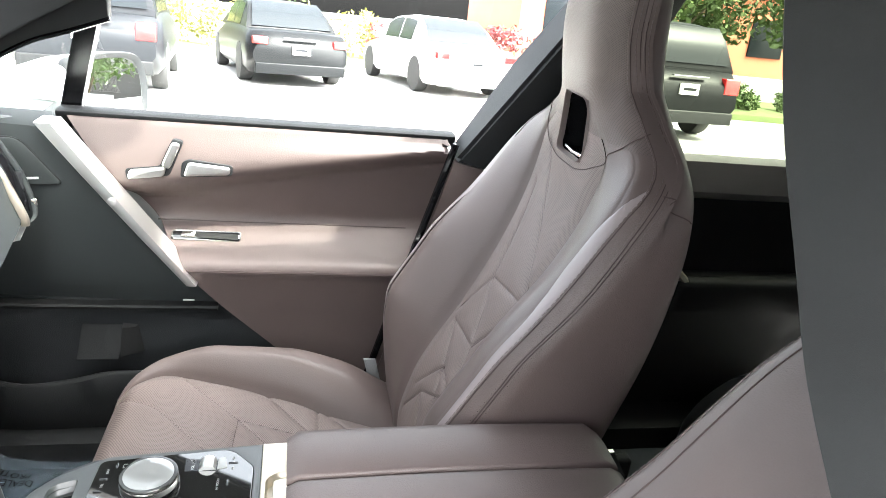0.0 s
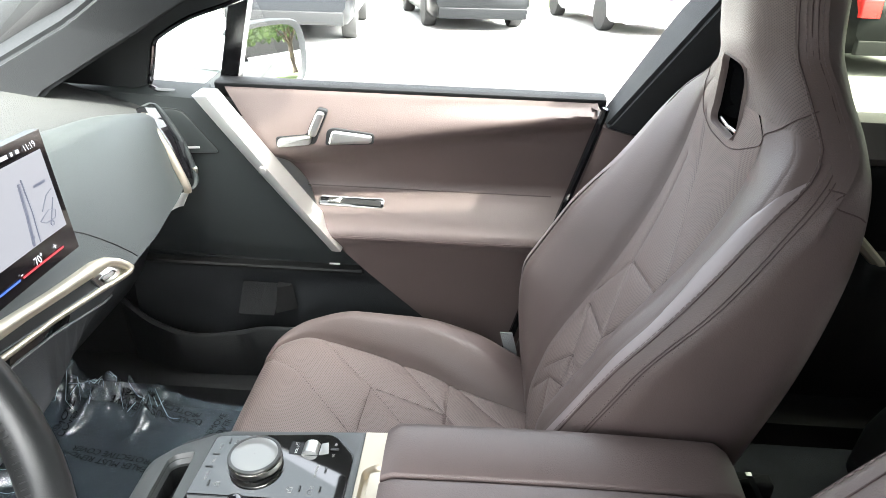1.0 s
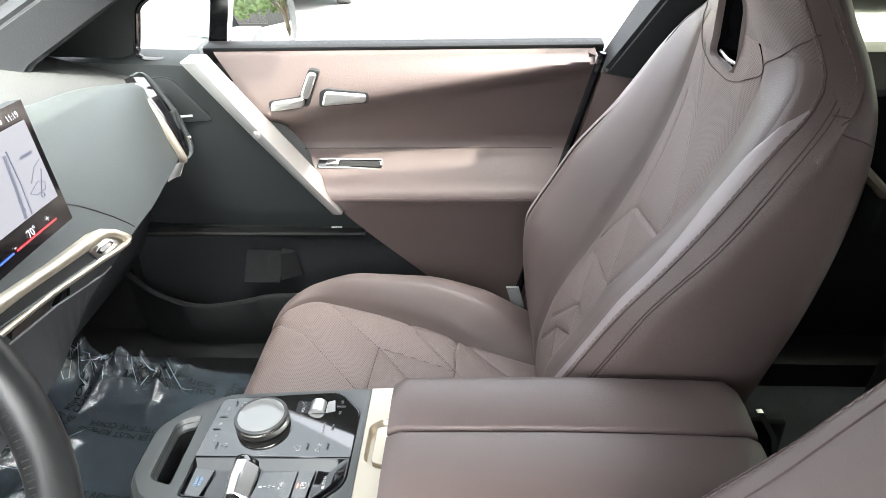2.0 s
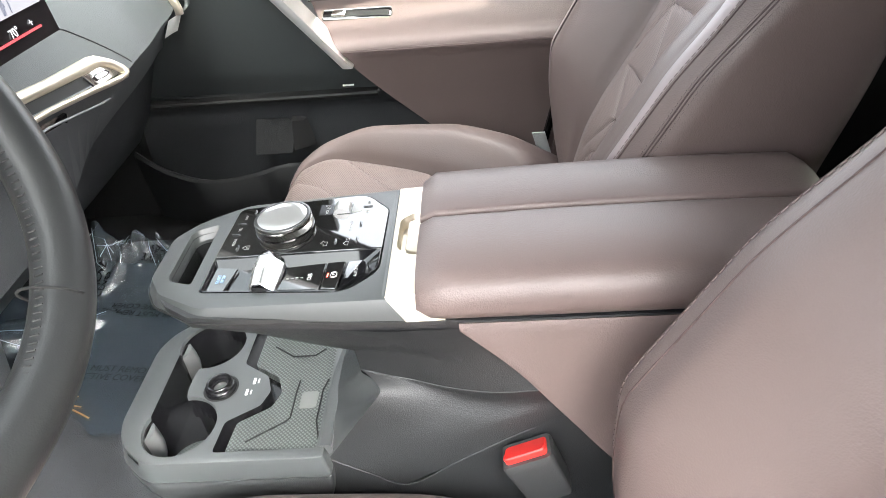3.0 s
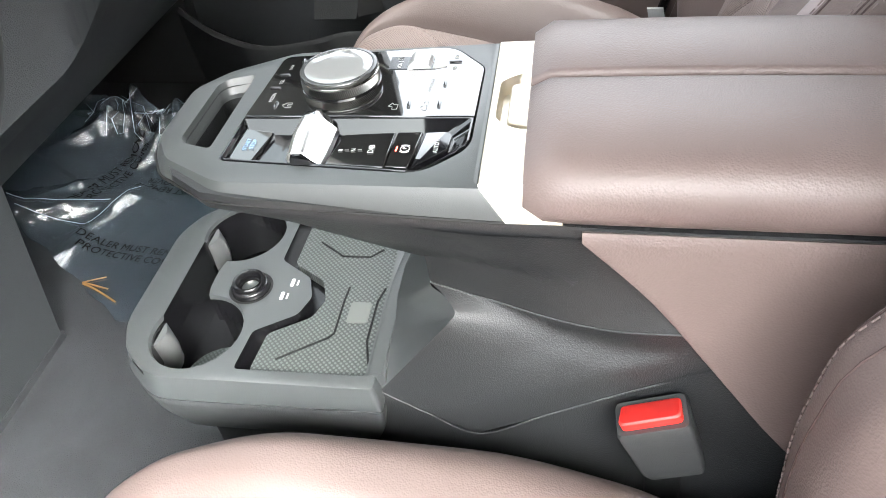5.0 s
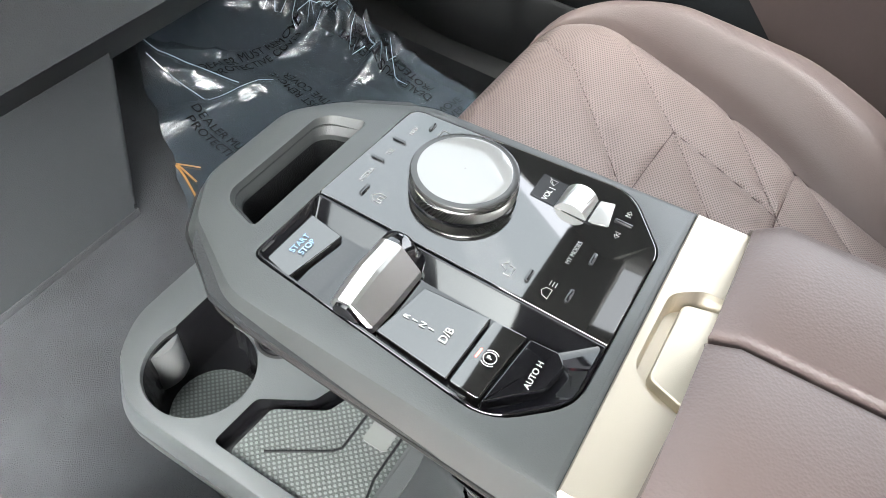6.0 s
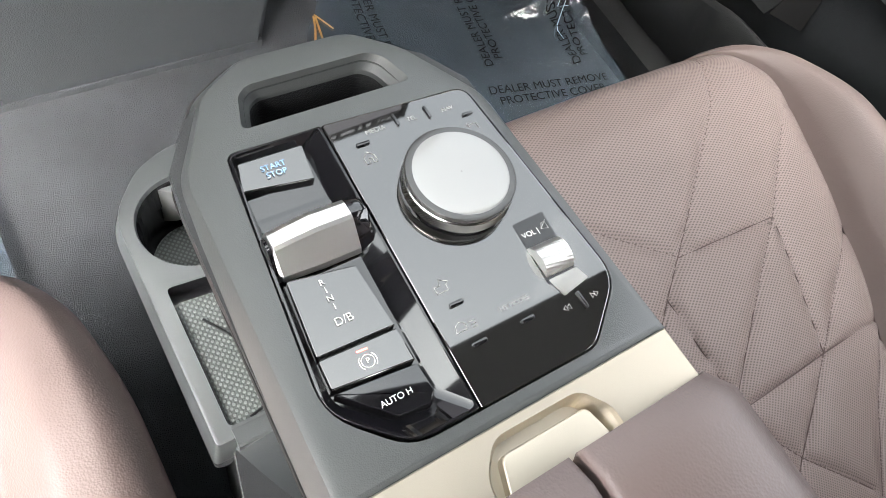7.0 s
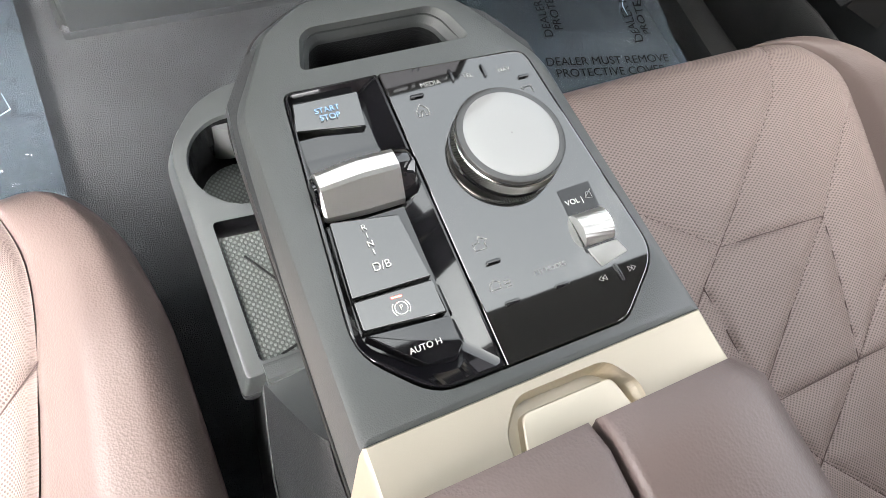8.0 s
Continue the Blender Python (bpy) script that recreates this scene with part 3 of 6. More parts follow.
    line_icon(arc[:], -0.0495, -0.0468, -0.0011, PRINT)
    for s in (-1, 1):
        line_icon([(s * 0.0041 * math.cos(a), 0.0041 * math.sin(a)) for a in [k * 0.2 - 0.8 for k in range(9)]], -0.0495, -0.0468, -0.0011, PRINT)
    line_icon([(-0.003, -0.003), (-0.003, 0.001), (0, 0.004), (0.003, 0.001), (0.003, -0.003), (0.001, -0.003), (0.001, 0), (-0.001, 0), (-0.001, -0.003), (-0.003, -0.003)], -0.1433, 0.0041)
    line_icon([(0.003, -0.002), (0.003, 0.002), (-0.003, 0.002), (-0.0015, 0.0035), (-0.003, 0.002), (-0.0015, 0.0005)], -0.1409, 0.0655)
    line_icon([(-0.004, -0.002), (0.002, -0.002), (0.002, 0.001), (0.004, 0.002), (0.0, 0.0045), (-0.001, 0.0015), (-0.004, 0.0015), (-0.004, -0.002)], -0.0649, 0.0005)
    line_icon([(-0.005, -0.001), (-0.004, 0.002), (-0.0015, 0.0035), (0.001, 0.002), (0.001, -0.001), (-0.005, -0.001)], -0.0433, -0.0005)
    for b in (-0.0015, 0.0, 0.0015):
        line_icon([(0.002, b), (0.005, b)], -0.0433, 0.0005)
    for sx, yy in ((-1, 0.0490), (1, 0.0665)):
        for d in (0, 0.0022):
            line_icon([(d + sx * 0.001, 0), (d - sx * 0.001, 0.0014), (d - sx * 0.001, -0.0014), (d + sx * 0.001, 0)], -0.0298, yy)
    line_icon([(-0.002, -0.001), (0, 0.002), (0.002, 0.002), (0.002, -0.002), (-0.002, -0.001), (0.003, 0.003)], -0.0725, 0.0655, 0.0013)
    add("warning_light", plate([(-0.0555, -0.0495), (-0.0552, -0.0445), (-0.0545, -0.0445), (-0.0548, -0.0495)], -0.0016, -0.0009, 0, CP), RED_GLOW, c, "small lit red lamp")

    # lower tray with the cup holders
    tr = [(-0.085, -0.107), (-0.085, 0.107), (-0.263, 0.107), (-0.294, 0.082), (-0.307, 0.055), (-0.307, -0.055), (-0.294, -0.082), (-0.263, -0.107)]
    tro = fillet(tr, [0.004, 0.004, 0.016, 0.010, 0.016, 0.016, 0.010, 0.016], 5)
    T = Matrix.Translation((0, 0, 0.705)) @ Matrix.Rotation(radians(-1.5), 4, "Y")
    rings = [[T @ Vector((-0.2 + (x + 0.2) * f, y * f, z)) for x, y in tro] for f, z in ((1.02, -0.0300), (1.070, -0.0240), (1.072, -0.0212), (1.040, -0.0070), (1.034, -0.0030), (1.026, -0.0006), (1.016, 0.0))]
    lower = [[T @ Vector((-0.2 + (x + 0.2) * f, y * f, z)) for x, y in tro] for f, z in ((0.82, -0.10), (0.97, -0.078), (1.045, -0.052), (1.072, -0.034), (1.074, -0.0265), (1.069, -0.0252), (0.95, -0.0252))]
    body2 = add("tray_body", loft(lower), TRAY_DARK, c, "darker body below the parting line", 30)
    tray = add("lower_tray", loft(rings), GREY_TRAY, c, "satin grey lower tray", 30)
    mt = off @ T
    for yc in (-0.062, 0.060):
        cut(tray, loft([[mt @ Vector((-0.243 + r * math.cos(a), yc + r * math.sin(a), z)) for a in [2 * math.pi * k / 40 for k in range(40)]] for r, z in ((0.0360, -0.070), (0.0385, -0.004), (0.0405, 0.004))]))
    cut(tray, plate(fillet([(-0.2795, -0.068), (-0.2795, 0.066), (-0.246, 0.066), (-0.246, 0.026), (-0.250, 0.010), (-0.250, -0.014), (-0.244, -0.034), (-0.244, -0.068)], 0.006, 3), -0.0701, 0.01, place=mt))
    pad = fillet([(-0.197, -0.0985), (-0.194, -0.060), (-0.161, -0.040), (-0.154, -0.020), (-0.162, 0.003), (-0.194, 0.024), (-0.192, 0.0985), (-0.090, 0.0985), (-0.090, -0.0985)], 0.004, 3)
    cut(tray, plate(pad, -0.014, 0.01, place=mt))
    for yc in (-0.062, 0.060):
        cut(body2, plate(disc(-0.243, yc, 0.0400), -0.0705, 0.01, place=mt))
    cut(body2, plate(fillet([(-0.281, -0.070), (-0.281, 0.068), (-0.244, 0.068), (-0.244, -0.070)], 0.006, 3), -0.0704, 0.01, place=mt))
    tray.data.materials.append(WELL)
    body2.data.materials.append(WELL)
    inv = mt.inverted()
    for f in body2.data.polygons:
        p = inv @ f.center
        if p.z > -0.072 and -0.2845 < p.x < -0.2020 and abs(p.y) < 0.1035:
            f.material_index = 1
    for f in tray.data.polygons:
        p = inv @ f.center
        if p.z < -0.003 and ((-0.2845 < p.x < -0.2020 and abs(p.y) < 0.1035) or (-0.1985 < p.x < -0.089 and abs(p.y) < 0.0995)):
            f.material_index = 1
    add("charging_mat", uv_plate([(x + 0.0115 if x < -0.145 else x, y * 0.99) for x, y in pad], -0.0138, -0.0035, T, 0.995), RUBBER_MAT, c, "dotted rubber charging mat", 15)
    for pts in ([(-0.167, -0.085), (-0.130, -0.061), (-0.126, -0.056), (-0.126, -0.020), (-0.125, -0.004)], [(-0.091, -0.084), (-0.097, -0.062), (-0.097, -0.020), (-0.093, -0.004)], [(-0.165, 0.052), (-0.140, 0.034), (-0.115, 0.034), (-0.104, 0.044)]):
        add("mat_rib", tube([T @ Vector((x, y, -0.0032)) for x, y in pts], 0.0010, 6), BLACK_PLASTIC, c)
    add("mat_mark", plate(fillet([(-0.119, -0.044), (-0.119, -0.021), (-0.101, -0.021), (-0.101, -0.044)], 0.003, 3), -0.0040, -0.0028, 0, T), MAT_MARK, c, "pale square charging mark")
    add("tray_lip", loft([[T @ Vector((x + 0.006 * (y > 0), y, z)) for x, z in ((-0.0885, -0.006), (-0.0875, 0.0015), (-0.0850, 0.0025), (-0.0765, 0.0030), (-0.0745, 0.0010), (-0.0745, -0.02), (-0.0885, -0.02))] for y in (-0.098, -0.05, 0.0, 0.05, 0.098)]), GREY_TRAY, c, "raised rear lip of the tray")
    for yc in (-0.062, 0.060):
        add("cup_liner", uv_plate(disc(-0.243, yc, 0.0350), -0.0699, -0.066, T), RUBBER_MAT, c, "dotted rubber cup liner")
        add("cup_gripper", loft([[T @ Vector((-0.2790 + 0.011 * math.sin(math.pi * k / 8) * w, yc + 0.013 * (k / 4 - 1), h)) for k in range(9)] + [T @ Vector((-0.2800, yc + 0.013 * (k / 4 - 1), h)) for k in range(8, -1, -1)] for w, h in ((0.35, -0.052), (0.75, -0.040), (1.0, -0.026), (0.9, -0.015), (0.45, -0.008))]), GRIPPER, c, "pale grey sprung cup gripper", 50)
    S = T @ Matrix.Translation((-0.212, -0.012, 0))
    add("socket_well", turned([(0.0195, 0.0004), (0.0178, 0.0008), (0.0172, 0.0003)], S, cap=False), VOID, c, "dark ring round the socket")
    add("power_socket", turned([(0.0172, -0.001), (0.0168, 0.0045), (0.0158, 0.0060), (0.0148, 0.0065), (0.0142, 0.0095), (0.0132, 0.0105), (0.0112, 0.0100), (0.0104, 0.0080), (0.0102, -0.004)], S, cap=False), WELL, c, "round power socket")
    add("socket_ring", turned([(0.0101, 0.0035), (0.0096, 0.0045), (0.0090, 0.0030), (0.0088, -0.006), (0.001, -0.006)], S, cap=False), WELL, c, "black socket bore")
    add("socket_contact", turned([(0.0086, 0.0005), (0.0078, 0.0016), (0.0074, -0.004)], S, cap=False), CHROME, c, "metal socket contact")
    for xx, yy in ((-0.181, -0.020), (-0.176, -0.004)):
        add("usb_port", plate(fillet([(xx - 0.0015, yy - 0.0045), (xx + 0.0015, yy - 0.0045), (xx + 0.0015, yy + 0.0045), (xx - 0.0015, yy + 0.0045)], 0.001, 2), -0.0002, 0.0006, 0, T), PRINT, c)
        add("usb_port", plate([(xx + 0.004, yy - 0.003), (xx + 0.0055, yy - 0.003), (xx + 0.0055, yy + 0.003), (xx + 0.004, yy + 0.003)], -0.0002, 0.0005, 0, T), PRINT, c)
    add("tray_stand", box((-0.26, -0.085, 0.36), (-0.08, 0.085, 0.63), 0.02), BLACK_PLASTIC, c)
    return c


def uv_plate(outline, z0, z1, place, f=1.0):
    """A thin slab whose flat coordinates are its UV map."""
    n = len(outline)
    cx, cy = sum(p[0] for p in outline) / n, sum(p[1] for p in outline) / n
    o = [(cx + (x - cx) * f, cy + (y - cy) * f) for x, y in outline]
    bm = plate(o, z0, z1)
    lay = bm.loops.layers.uv.new("UVMap")
    for fc in bm.faces:
        for lp in fc.loops:
            lp[lay].uv = lp.vert.co.xy
    bm.transform(place)
    return bm


KNURL = material("dark_knurled_metal", (0.17, 0.17, 0.162), 0.3, 1.0)
MAT_MARK = material("charging_mark", (0.13, 0.135, 0.13), 0.5)
KNOB_TOP = material("knob_glass_top", (0.24, 0.24, 0.235), 0.10, stain=0.02, coat=1.0)
GRIPPER = material("gripper_grey_plastic", (0.085, 0.088, 0.088), 0.35, grain=0.05, spec=0.6)
SEAM_GREY = material("panel_gap_edge", (0.055, 0.058, 0.060), 0.45)
RAMP = material("grey_metal_ramp", (0.30, 0.295, 0.28), 0.38, 0.6)
RED_GLOW = glow("red_lamp", (1.0, 0.05, 0.03), 1.5)
GREY_TRAY = material("tray_plastic", (0.060, 0.065, 0.066), 0.32, grain=0.12, grain_size=1300, stain=0.03, spec=0.8)
TRAY_DARK = material("tray_body_plastic", (0.045, 0.048, 0.049), 0.40, grain=0.2, grain_size=900, stain=0.05, spec=0.5)
build_console()


# ---- seats ----
# height, centre front, bolster lead, half width, rear face, insert half width
BACK = [(0.56, 0.223, -0.004, 0.238, 0.37, 0.085), (0.65, 0.220, 0.006, 0.254, 0.395, 0.088), (0.74, 0.238, 0.036, 0.257, 0.422, 0.086), (0.80, 0.264, 0.064, 0.259, 0.438, 0.086), (0.85, 0.293, 0.084, 0.261, 0.452, 0.088),
        (0.95, 0.346, 0.080, 0.260, 0.482, 0.092), (1.05, 0.390, 0.048, 0.254, 0.504, 0.104), (1.12, 0.412, 0.026, 0.244, 0.514, 0.114), (1.17, 0.421, 0.004, 0.228, 0.516, 0.118),
        (1.21, 0.425, -0.014, 0.192, 0.515, 0.112), (1.25, 0.420, -0.014, 0.140, 0.512, 0.098), (1.29, 0.407, -0.014, 0.110, 0.507, 0.090), (1.36, 0.398, -0.012, 0.102, 0.502, 0.088),
        (1.43, 0.402, -0.012, 0.102, 0.496, 0.086), (1.475, 0.414, -0.012, 0.095, 0.486, 0.078), (1.492, 0.432, -0.006, 0.075, 0.466, 0.05)]


def back_ring(z, k=0):
    xc, b, w, xr, wi = spline(BACK, z)
    g = w - wi
    ring = [(0.0, xc), (wi * 0.34, xc), (wi * 0.70, xc - 0.0005), (wi, xc + 0.0035), (wi + 0.10 * g, xc - b * 0.22), (wi + 0.34 * g, xc - b * 0.66), (wi + 0.62 * g, xc - b * 0.98), (wi + 0.82 * g, xc - b + 0.004),
            (w - 0.008, xc - b + 0.024), (w, xc - b + 0.055), (w - 0.003, xr - 0.05), (w - 0.014, xr - 0.014), (w - 0.040, xr + 0.003), (w * 0.4, xr + 0.010), (0.0, xr + 0.011)]
    q = min(1, max(0, (z - 1.185) / 0.06))
    q = q * q * (3 - 2 * q)                       # the headrest is one soft pad
    for i in range(9):
        e = i / 8
        y, x = (w - 0.008) * e, xc + (0.024 - b) * e**4
        ring[i] = (ring[i][0] * (1 - q) + y * q, ring[i][1] * (1 - q) + x * q)
    return ring


def quilt(q):
    """Depth of the skin at that distance from a quilted seam."""
    return 0.0 if q > 0.06 else 0.0020 * math.exp(-(q / 0.0019) ** 2) + 0.0040 * math.exp(-q / 0.010)


def seat_patch(z0, z1, s0, s1, side, nz, ns, groove=0.0, uv=0.0, lines=()):
    """Part of the backrest skin between two heights and two stations of its ring."""
    cache = {}

    def f(u, v):
        z = z0 + (z1 - z0) * u
        if z not in cache:
            r = back_ring(z)
            cache[z] = [(i, p[0], p[1]) for i, p in enumerate(r)]
        y, x = spline(cache[z], s0 + (s1 - s0) * v)
        d = 0.0
        if groove:
            e = min(u * (z1 - z0), (1 - u) * (z1 - z0), v * abs(s1 - s0) * 0.03, (1 - v) * abs(s1 - s0) * 0.03)
            d = groove * math.exp(-e / 0.004)
        near = 1.0
        for a, b in lines:
            near = min(near, dist_seg((y * side, z), a, b))
        d += quilt(near)
        return (x + d * (1 if s1 <= 8.5 else 0), side * (y - (0 if s1 <= 8.5 else d)), z)
    return sheet(f, nz, ns, uv=(lambda u, v: (side * (v * uv) + 1, z0 + (z1 - z0) * u)) if uv else None)


# stations of the seams over the height: inner and outer edge of the pale facet, outer twin seam
EDGE_IN = [(0.60, 6.6), (0.917, 6.8), (0.994, 6.75), (1.039, 6.45), (1.081, 6.2), (1.118, 6.25), (1.158, 6.8), (1.182, 7.8)]
EDGE_OUT = [(0.60, 7.3), (0.91, 7.35), (0.986, 7.45), (1.05, 7.35), (1.10, 7.4), (1.15, 7.6), (1.18, 7.9), (1.25, 8.0), (1.34, 8.12), (1.48, 8.15)]
TWIN = [(0.60, 8.12), (0.95, 8.14), (1.05, 8.25), (1.143, 8.33), (1.217, 8.45), (1.28, 8.5), (1.48, 8.5)]


# cushion: station x, centre height, bolster height, half width, insert half width
CUSH = [(-0.292, 0.500, 0.500, 0.120, 0.09), (-0.286, 0.565, 0.566, 0.165, 0.135), (-0.270, 0.620, 0.624, 0.197, 0.172), (-0.24, 0.648, 0.658, 0.224, 0.200), (-0.19, 0.658, 0.682, 0.245, 0.212), (-0.10, 0.650, 0.703, 0.257, 0.195),
        (0.02, 0.637, 0.702, 0.258, 0.160), (0.12, 0.622, 0.682, 0.255, 0.122), (0.20, 0.612, 0.645, 0.248, 0.095), (0.27, 0.600, 0.606, 0.238, 0.08)]


INSERT = [1.0]    # share of the tabled insert width used by the seat being built


def cush_half(x):
    zc, zb, w, wi = spline(CUSH, x)
    wi *= INSERT[0]
    d = w - wi
    return [(0.0, zc + 0.004), (wi * 0.5, zc + 0.002), (wi * 0.93, zc), (wi, zc - 0.003), (wi + d * 0.13, zc + (zb - zc) * 0.35), (wi + d * 0.48, zb - 0.002), (w - d * 0.30, zb), (w - d * 0.10, zb - 0.012),
            (w, zb - 0.04), (w - 0.003, zb - 0.09), (w - 0.02, zb - 0.16), (w - 0.05, zb - 0.19), (0.0, zb - 0.19)]


def cush_patch(x0, x1, s0, s1, side, nx, ns, uv=False, lines=(), groove=0.0):
    cache = {}

    def f(u, v):
        x = x0 + (x1 - x0) * u
        if x not in cache:
            cache[x] = [(i, p[0], p[1]) for i, p in enumerate(cush_half(x))]
        y, z = spline(cache[x], s0 + (s1 - s0) * v)
        y *= side
        d = 0.0
        if groove:
            e = min(v * (s1 - s0) * 0.03, (1 - v) * (s1 - s0) * 0.03)
            d = groove * math.exp(-e / 0.004)
        near = 1.0
        for a, b in lines:
            near = min(near, dist_seg((x, y), a, b))
        d += quilt(near)
        return (x, y, z - d)
    return sheet(f, nx, ns, uv=(lambda u, v: (x0 + (x1 - x0) * u, side * v * 0.17 + 1)) if uv else None)


SLOT = fillet([(-0.050, 1.168), (0.050, 1.168), (0.044, 1.258), (-0.044, 1.258)], 0.020, 6)


def open_slot(bm):
    """Takes the faces inside the opening below the headrest out of the skin."""
    gone = [f for f in bm.faces if abs(f.calc_center_median().y) < 0.049 - 0.06 * max(0, f.calc_center_median().z - 1.168) and 1.170 < f.calc_center_median().z < 1.256]
    bmesh.ops.delete(bm, geom=gone, context="FACES")
    return bm


def build_seat(yc, label, narrow=1.0, facet_strip=True):
    INSERT[0] = narrow
    s = thing("front_seat", label, "car seat", (0.1, yc, 0.37), "front seats")
    off = Matrix.Translation((-0.1, 0, -0.37))

    def add(name, bm, mat, lab="", smooth=60, parent=s):
        bm.transform(off)
        return part(name, bm, mat, parent, lab, smooth)
    blines = [((0.08, 1.17), (0.006, 1.069)), ((0.006, 1.069), (-0.094, 0.963)), ((0.041, 0.948), (-0.094, 0.963)), ((0.084, 1.105), (0.041, 0.948)), ((0.041, 0.948), (-0.037, 0.862)), ((-0.037, 0.862), (-0.085, 0.795)),
              ((0.041, 0.948), (0.080, 0.875)), ((0.064, 0.857), (-0.006, 0.808)), ((-0.006, 0.808), (-0.047, 0.764)), ((-0.037, 0.862), (0.064, 0.857)), ((-0.094, 0.963), (-0.037, 0.862)), ((-0.006, 0.808), (-0.085, 0.795)),
              ((-0.085, 0.795), (0.014, 0.748)), ((-0.006, 0.808), (0.048, 0.744)), ((0.014, 0.748), (-0.05, 0.690)), ((0.014, 0.748), (0.06, 0.690))]
    clines = [((-0.26, 0.165), (-0.190, 0.108)), ((-0.190, 0.108), (-0.097, -0.002)), ((-0.097, -0.002), (-0.033, -0.080)), ((-0.033, -0.080), (0.015, -0.135)),
              ((-0.155, 0.200), (-0.055, 0.090)), ((-0.055, 0.090), (0.016, -0.003)), ((0.016, -0.003), (0.072, -0.070)), ((0.072, -0.070), (0.120, -0.120)), ((-0.055, 0.090), (-0.062, -0.042)), ((-0.062, -0.042), (-0.150, -0.150)),
              ((-0.018, 0.183), (0.081, 0.048)), ((0.081, 0.048), (0.143, -0.040)), ((0.143, -0.040), (0.190, -0.100)), ((0.083, 0.147), (0.081, 0.048)), ((0.081, 0.048), (0.082, -0.072)), ((-0.055, 0.090), (0.081, 0.048)),
              ((0.083, 0.147), (0.148, 0.074)), ((0.148, 0.074), (0.21, 0.015)), ((0.090, -0.074), (0.143, -0.040)), ((0.143, -0.040), (0.20, 0.010)), ((-0.033, -0.080), (0.082, -0.072))]
    for side in (-1, 1):
        add("backrest_insert", open_slot(seat_patch(0.58, 1.215, 0, 3, side, 220, 50, uv=0.105, lines=blines)), LEATHER_PERF, "perforated mauve leather with quilted seams")
        add("backrest_bolster", seat_patch(0.56, 1.22, 3, 6.6, side, 70, 24, 0.002 if facet_strip else 0.0), LEATHER, "smooth mauve leather inner bolster")
        add("bolster_edge", seat_patch(0.56, 1.22, 6.6, 8, side, 70, 14), LEATHER, "smooth mauve leather bolster edge")
        add("backrest_side", seat_patch(0.56, 1.22, 8, 14, side, 60, 30, 0.0), LEATHER, "smooth mauve leather side")
        add("headrest_front", open_slot(seat_patch(1.215, 1.492, 0, 8, side, 66, 60, uv=0.11)), HEAD_PERF, "perforated mauve leather headrest")
        add("headrest_side", seat_patch(1.215, 1.492, 8, 14, side, 44, 40), LEATHER, "smooth mauve leather headrest side")
        # bolster facet with its caught light painted pale, and stitched seams
        def along(z, st, lift=0.0):
            y, x = spline([(i, p[0], p[1]) for i, p in enumerate(back_ring(z))], st)
            ya, xa = spline([(i, p[0], p[1]) for i, p in enumerate(back_ring(z))], st + 0.08)
            n = Vector((-(ya - y), xa - x, 0)).normalized()
            return Vector((x + n.x * lift, side * (y + n.y * lift), z))
        zs = [0.60 + k * 0.0145 for k in range(61)]
        for table, d in ((EDGE_OUT, 0.0), (TWIN, -0.07), (TWIN, 0.07)):
            add("stitched_seam", tube([along(z, spline(table, z)[0] + d, 0.0005) for z in zs], 0.0007, 6), SEAM)
        bm = bmesh.new()
        for z in [0.62 + k * 0.0065 for k in range(131)]:
            for table, d in ((EDGE_OUT, -0.13), (TWIN, -0.20), (TWIN, 0.20)):
                a, b = spline(table, z)[0] + d, spline(table, z + 0.0042)[0] + d
                tube([along(z, a, 0.0007), along(z + 0.0042, b, 0.0007)], 0.0007, 4, bm=bm)

        def facet(u, v):
            z = 0.60 + 0.582 * u
            a, b = spline(EDGE_IN, z)[0], spline(EDGE_OUT, z)[0] - 0.06
            e = 0.0016 * math.sqrt(max(0, 1 - (2 * v - 1) ** 4))
            return along(z, a + (b - a) * v, e - 0.0006)
        if not facet_strip:
            add("stitched_seam", tube([along(z, 6.6, 0.0002) for z in zs], 0.0008, 6), SEAM)
        if facet_strip:
            add("lit_facet", sheet(facet, 90, 8), LIT_LEATHER, "leather facet along the bolster, its caught light painted pale")
        tagged(add("stitching", bm, STITCH), kind="stuff")
        add("cushion_insert", cush_patch(-0.288, 0.25, 0, 3, side, 210, 60, uv=True, lines=clines), LEATHER_PERF, "perforated mauve leather with quilted seams")
        add("cushion_bolster", cush_patch(-0.290, 0.27, 3, 8, side, 60, 26, groove=0.003), LEATHER, "smooth mauve leather bolster")
        add("cushion_side", cush_patch(-0.292, 0.27, 8, 12, side, 40, 10), LEATHER, "smooth mauve leather skirt")
    for a, b in blines:
        pts = [Vector((a[0] + (b[0] - a[0]) * k / 12, a[1] + (b[1] - a[1]) * k / 12)) for k in range(13)]
        pts = [(spline(BACK, p.y)[0] + 0.0054, p.x, p.y) for p in pts if abs(p.x) < spline(BACK, p.y)[4] * 0.9]
        if len(pts) > 2:
            add("quilt_seam", tube(pts, 0.0006, 5), SEAM)
    for a, b in clines:
        pts = [Vector((a[0] + (b[0] - a[0]) * k / 12, a[1] + (b[1] - a[1]) * k / 12)) for k in range(13)]
        pts = [(p.x, p.y, spline([(i, *q) for i, q in enumerate(cush_half(p.x))], abs(p.y) / (spline(CUSH, p.x)[3] * 0.5) if abs(p.y) < spline(CUSH, p.x)[3] * 0.5 else 1 + (abs(p.y) / spline(CUSH, p.x)[3] - 0.5) / 0.43)[1] - 0.0052) for p in pts if abs(p.y) < spline(CUSH, p.x)[3] * 0.92]
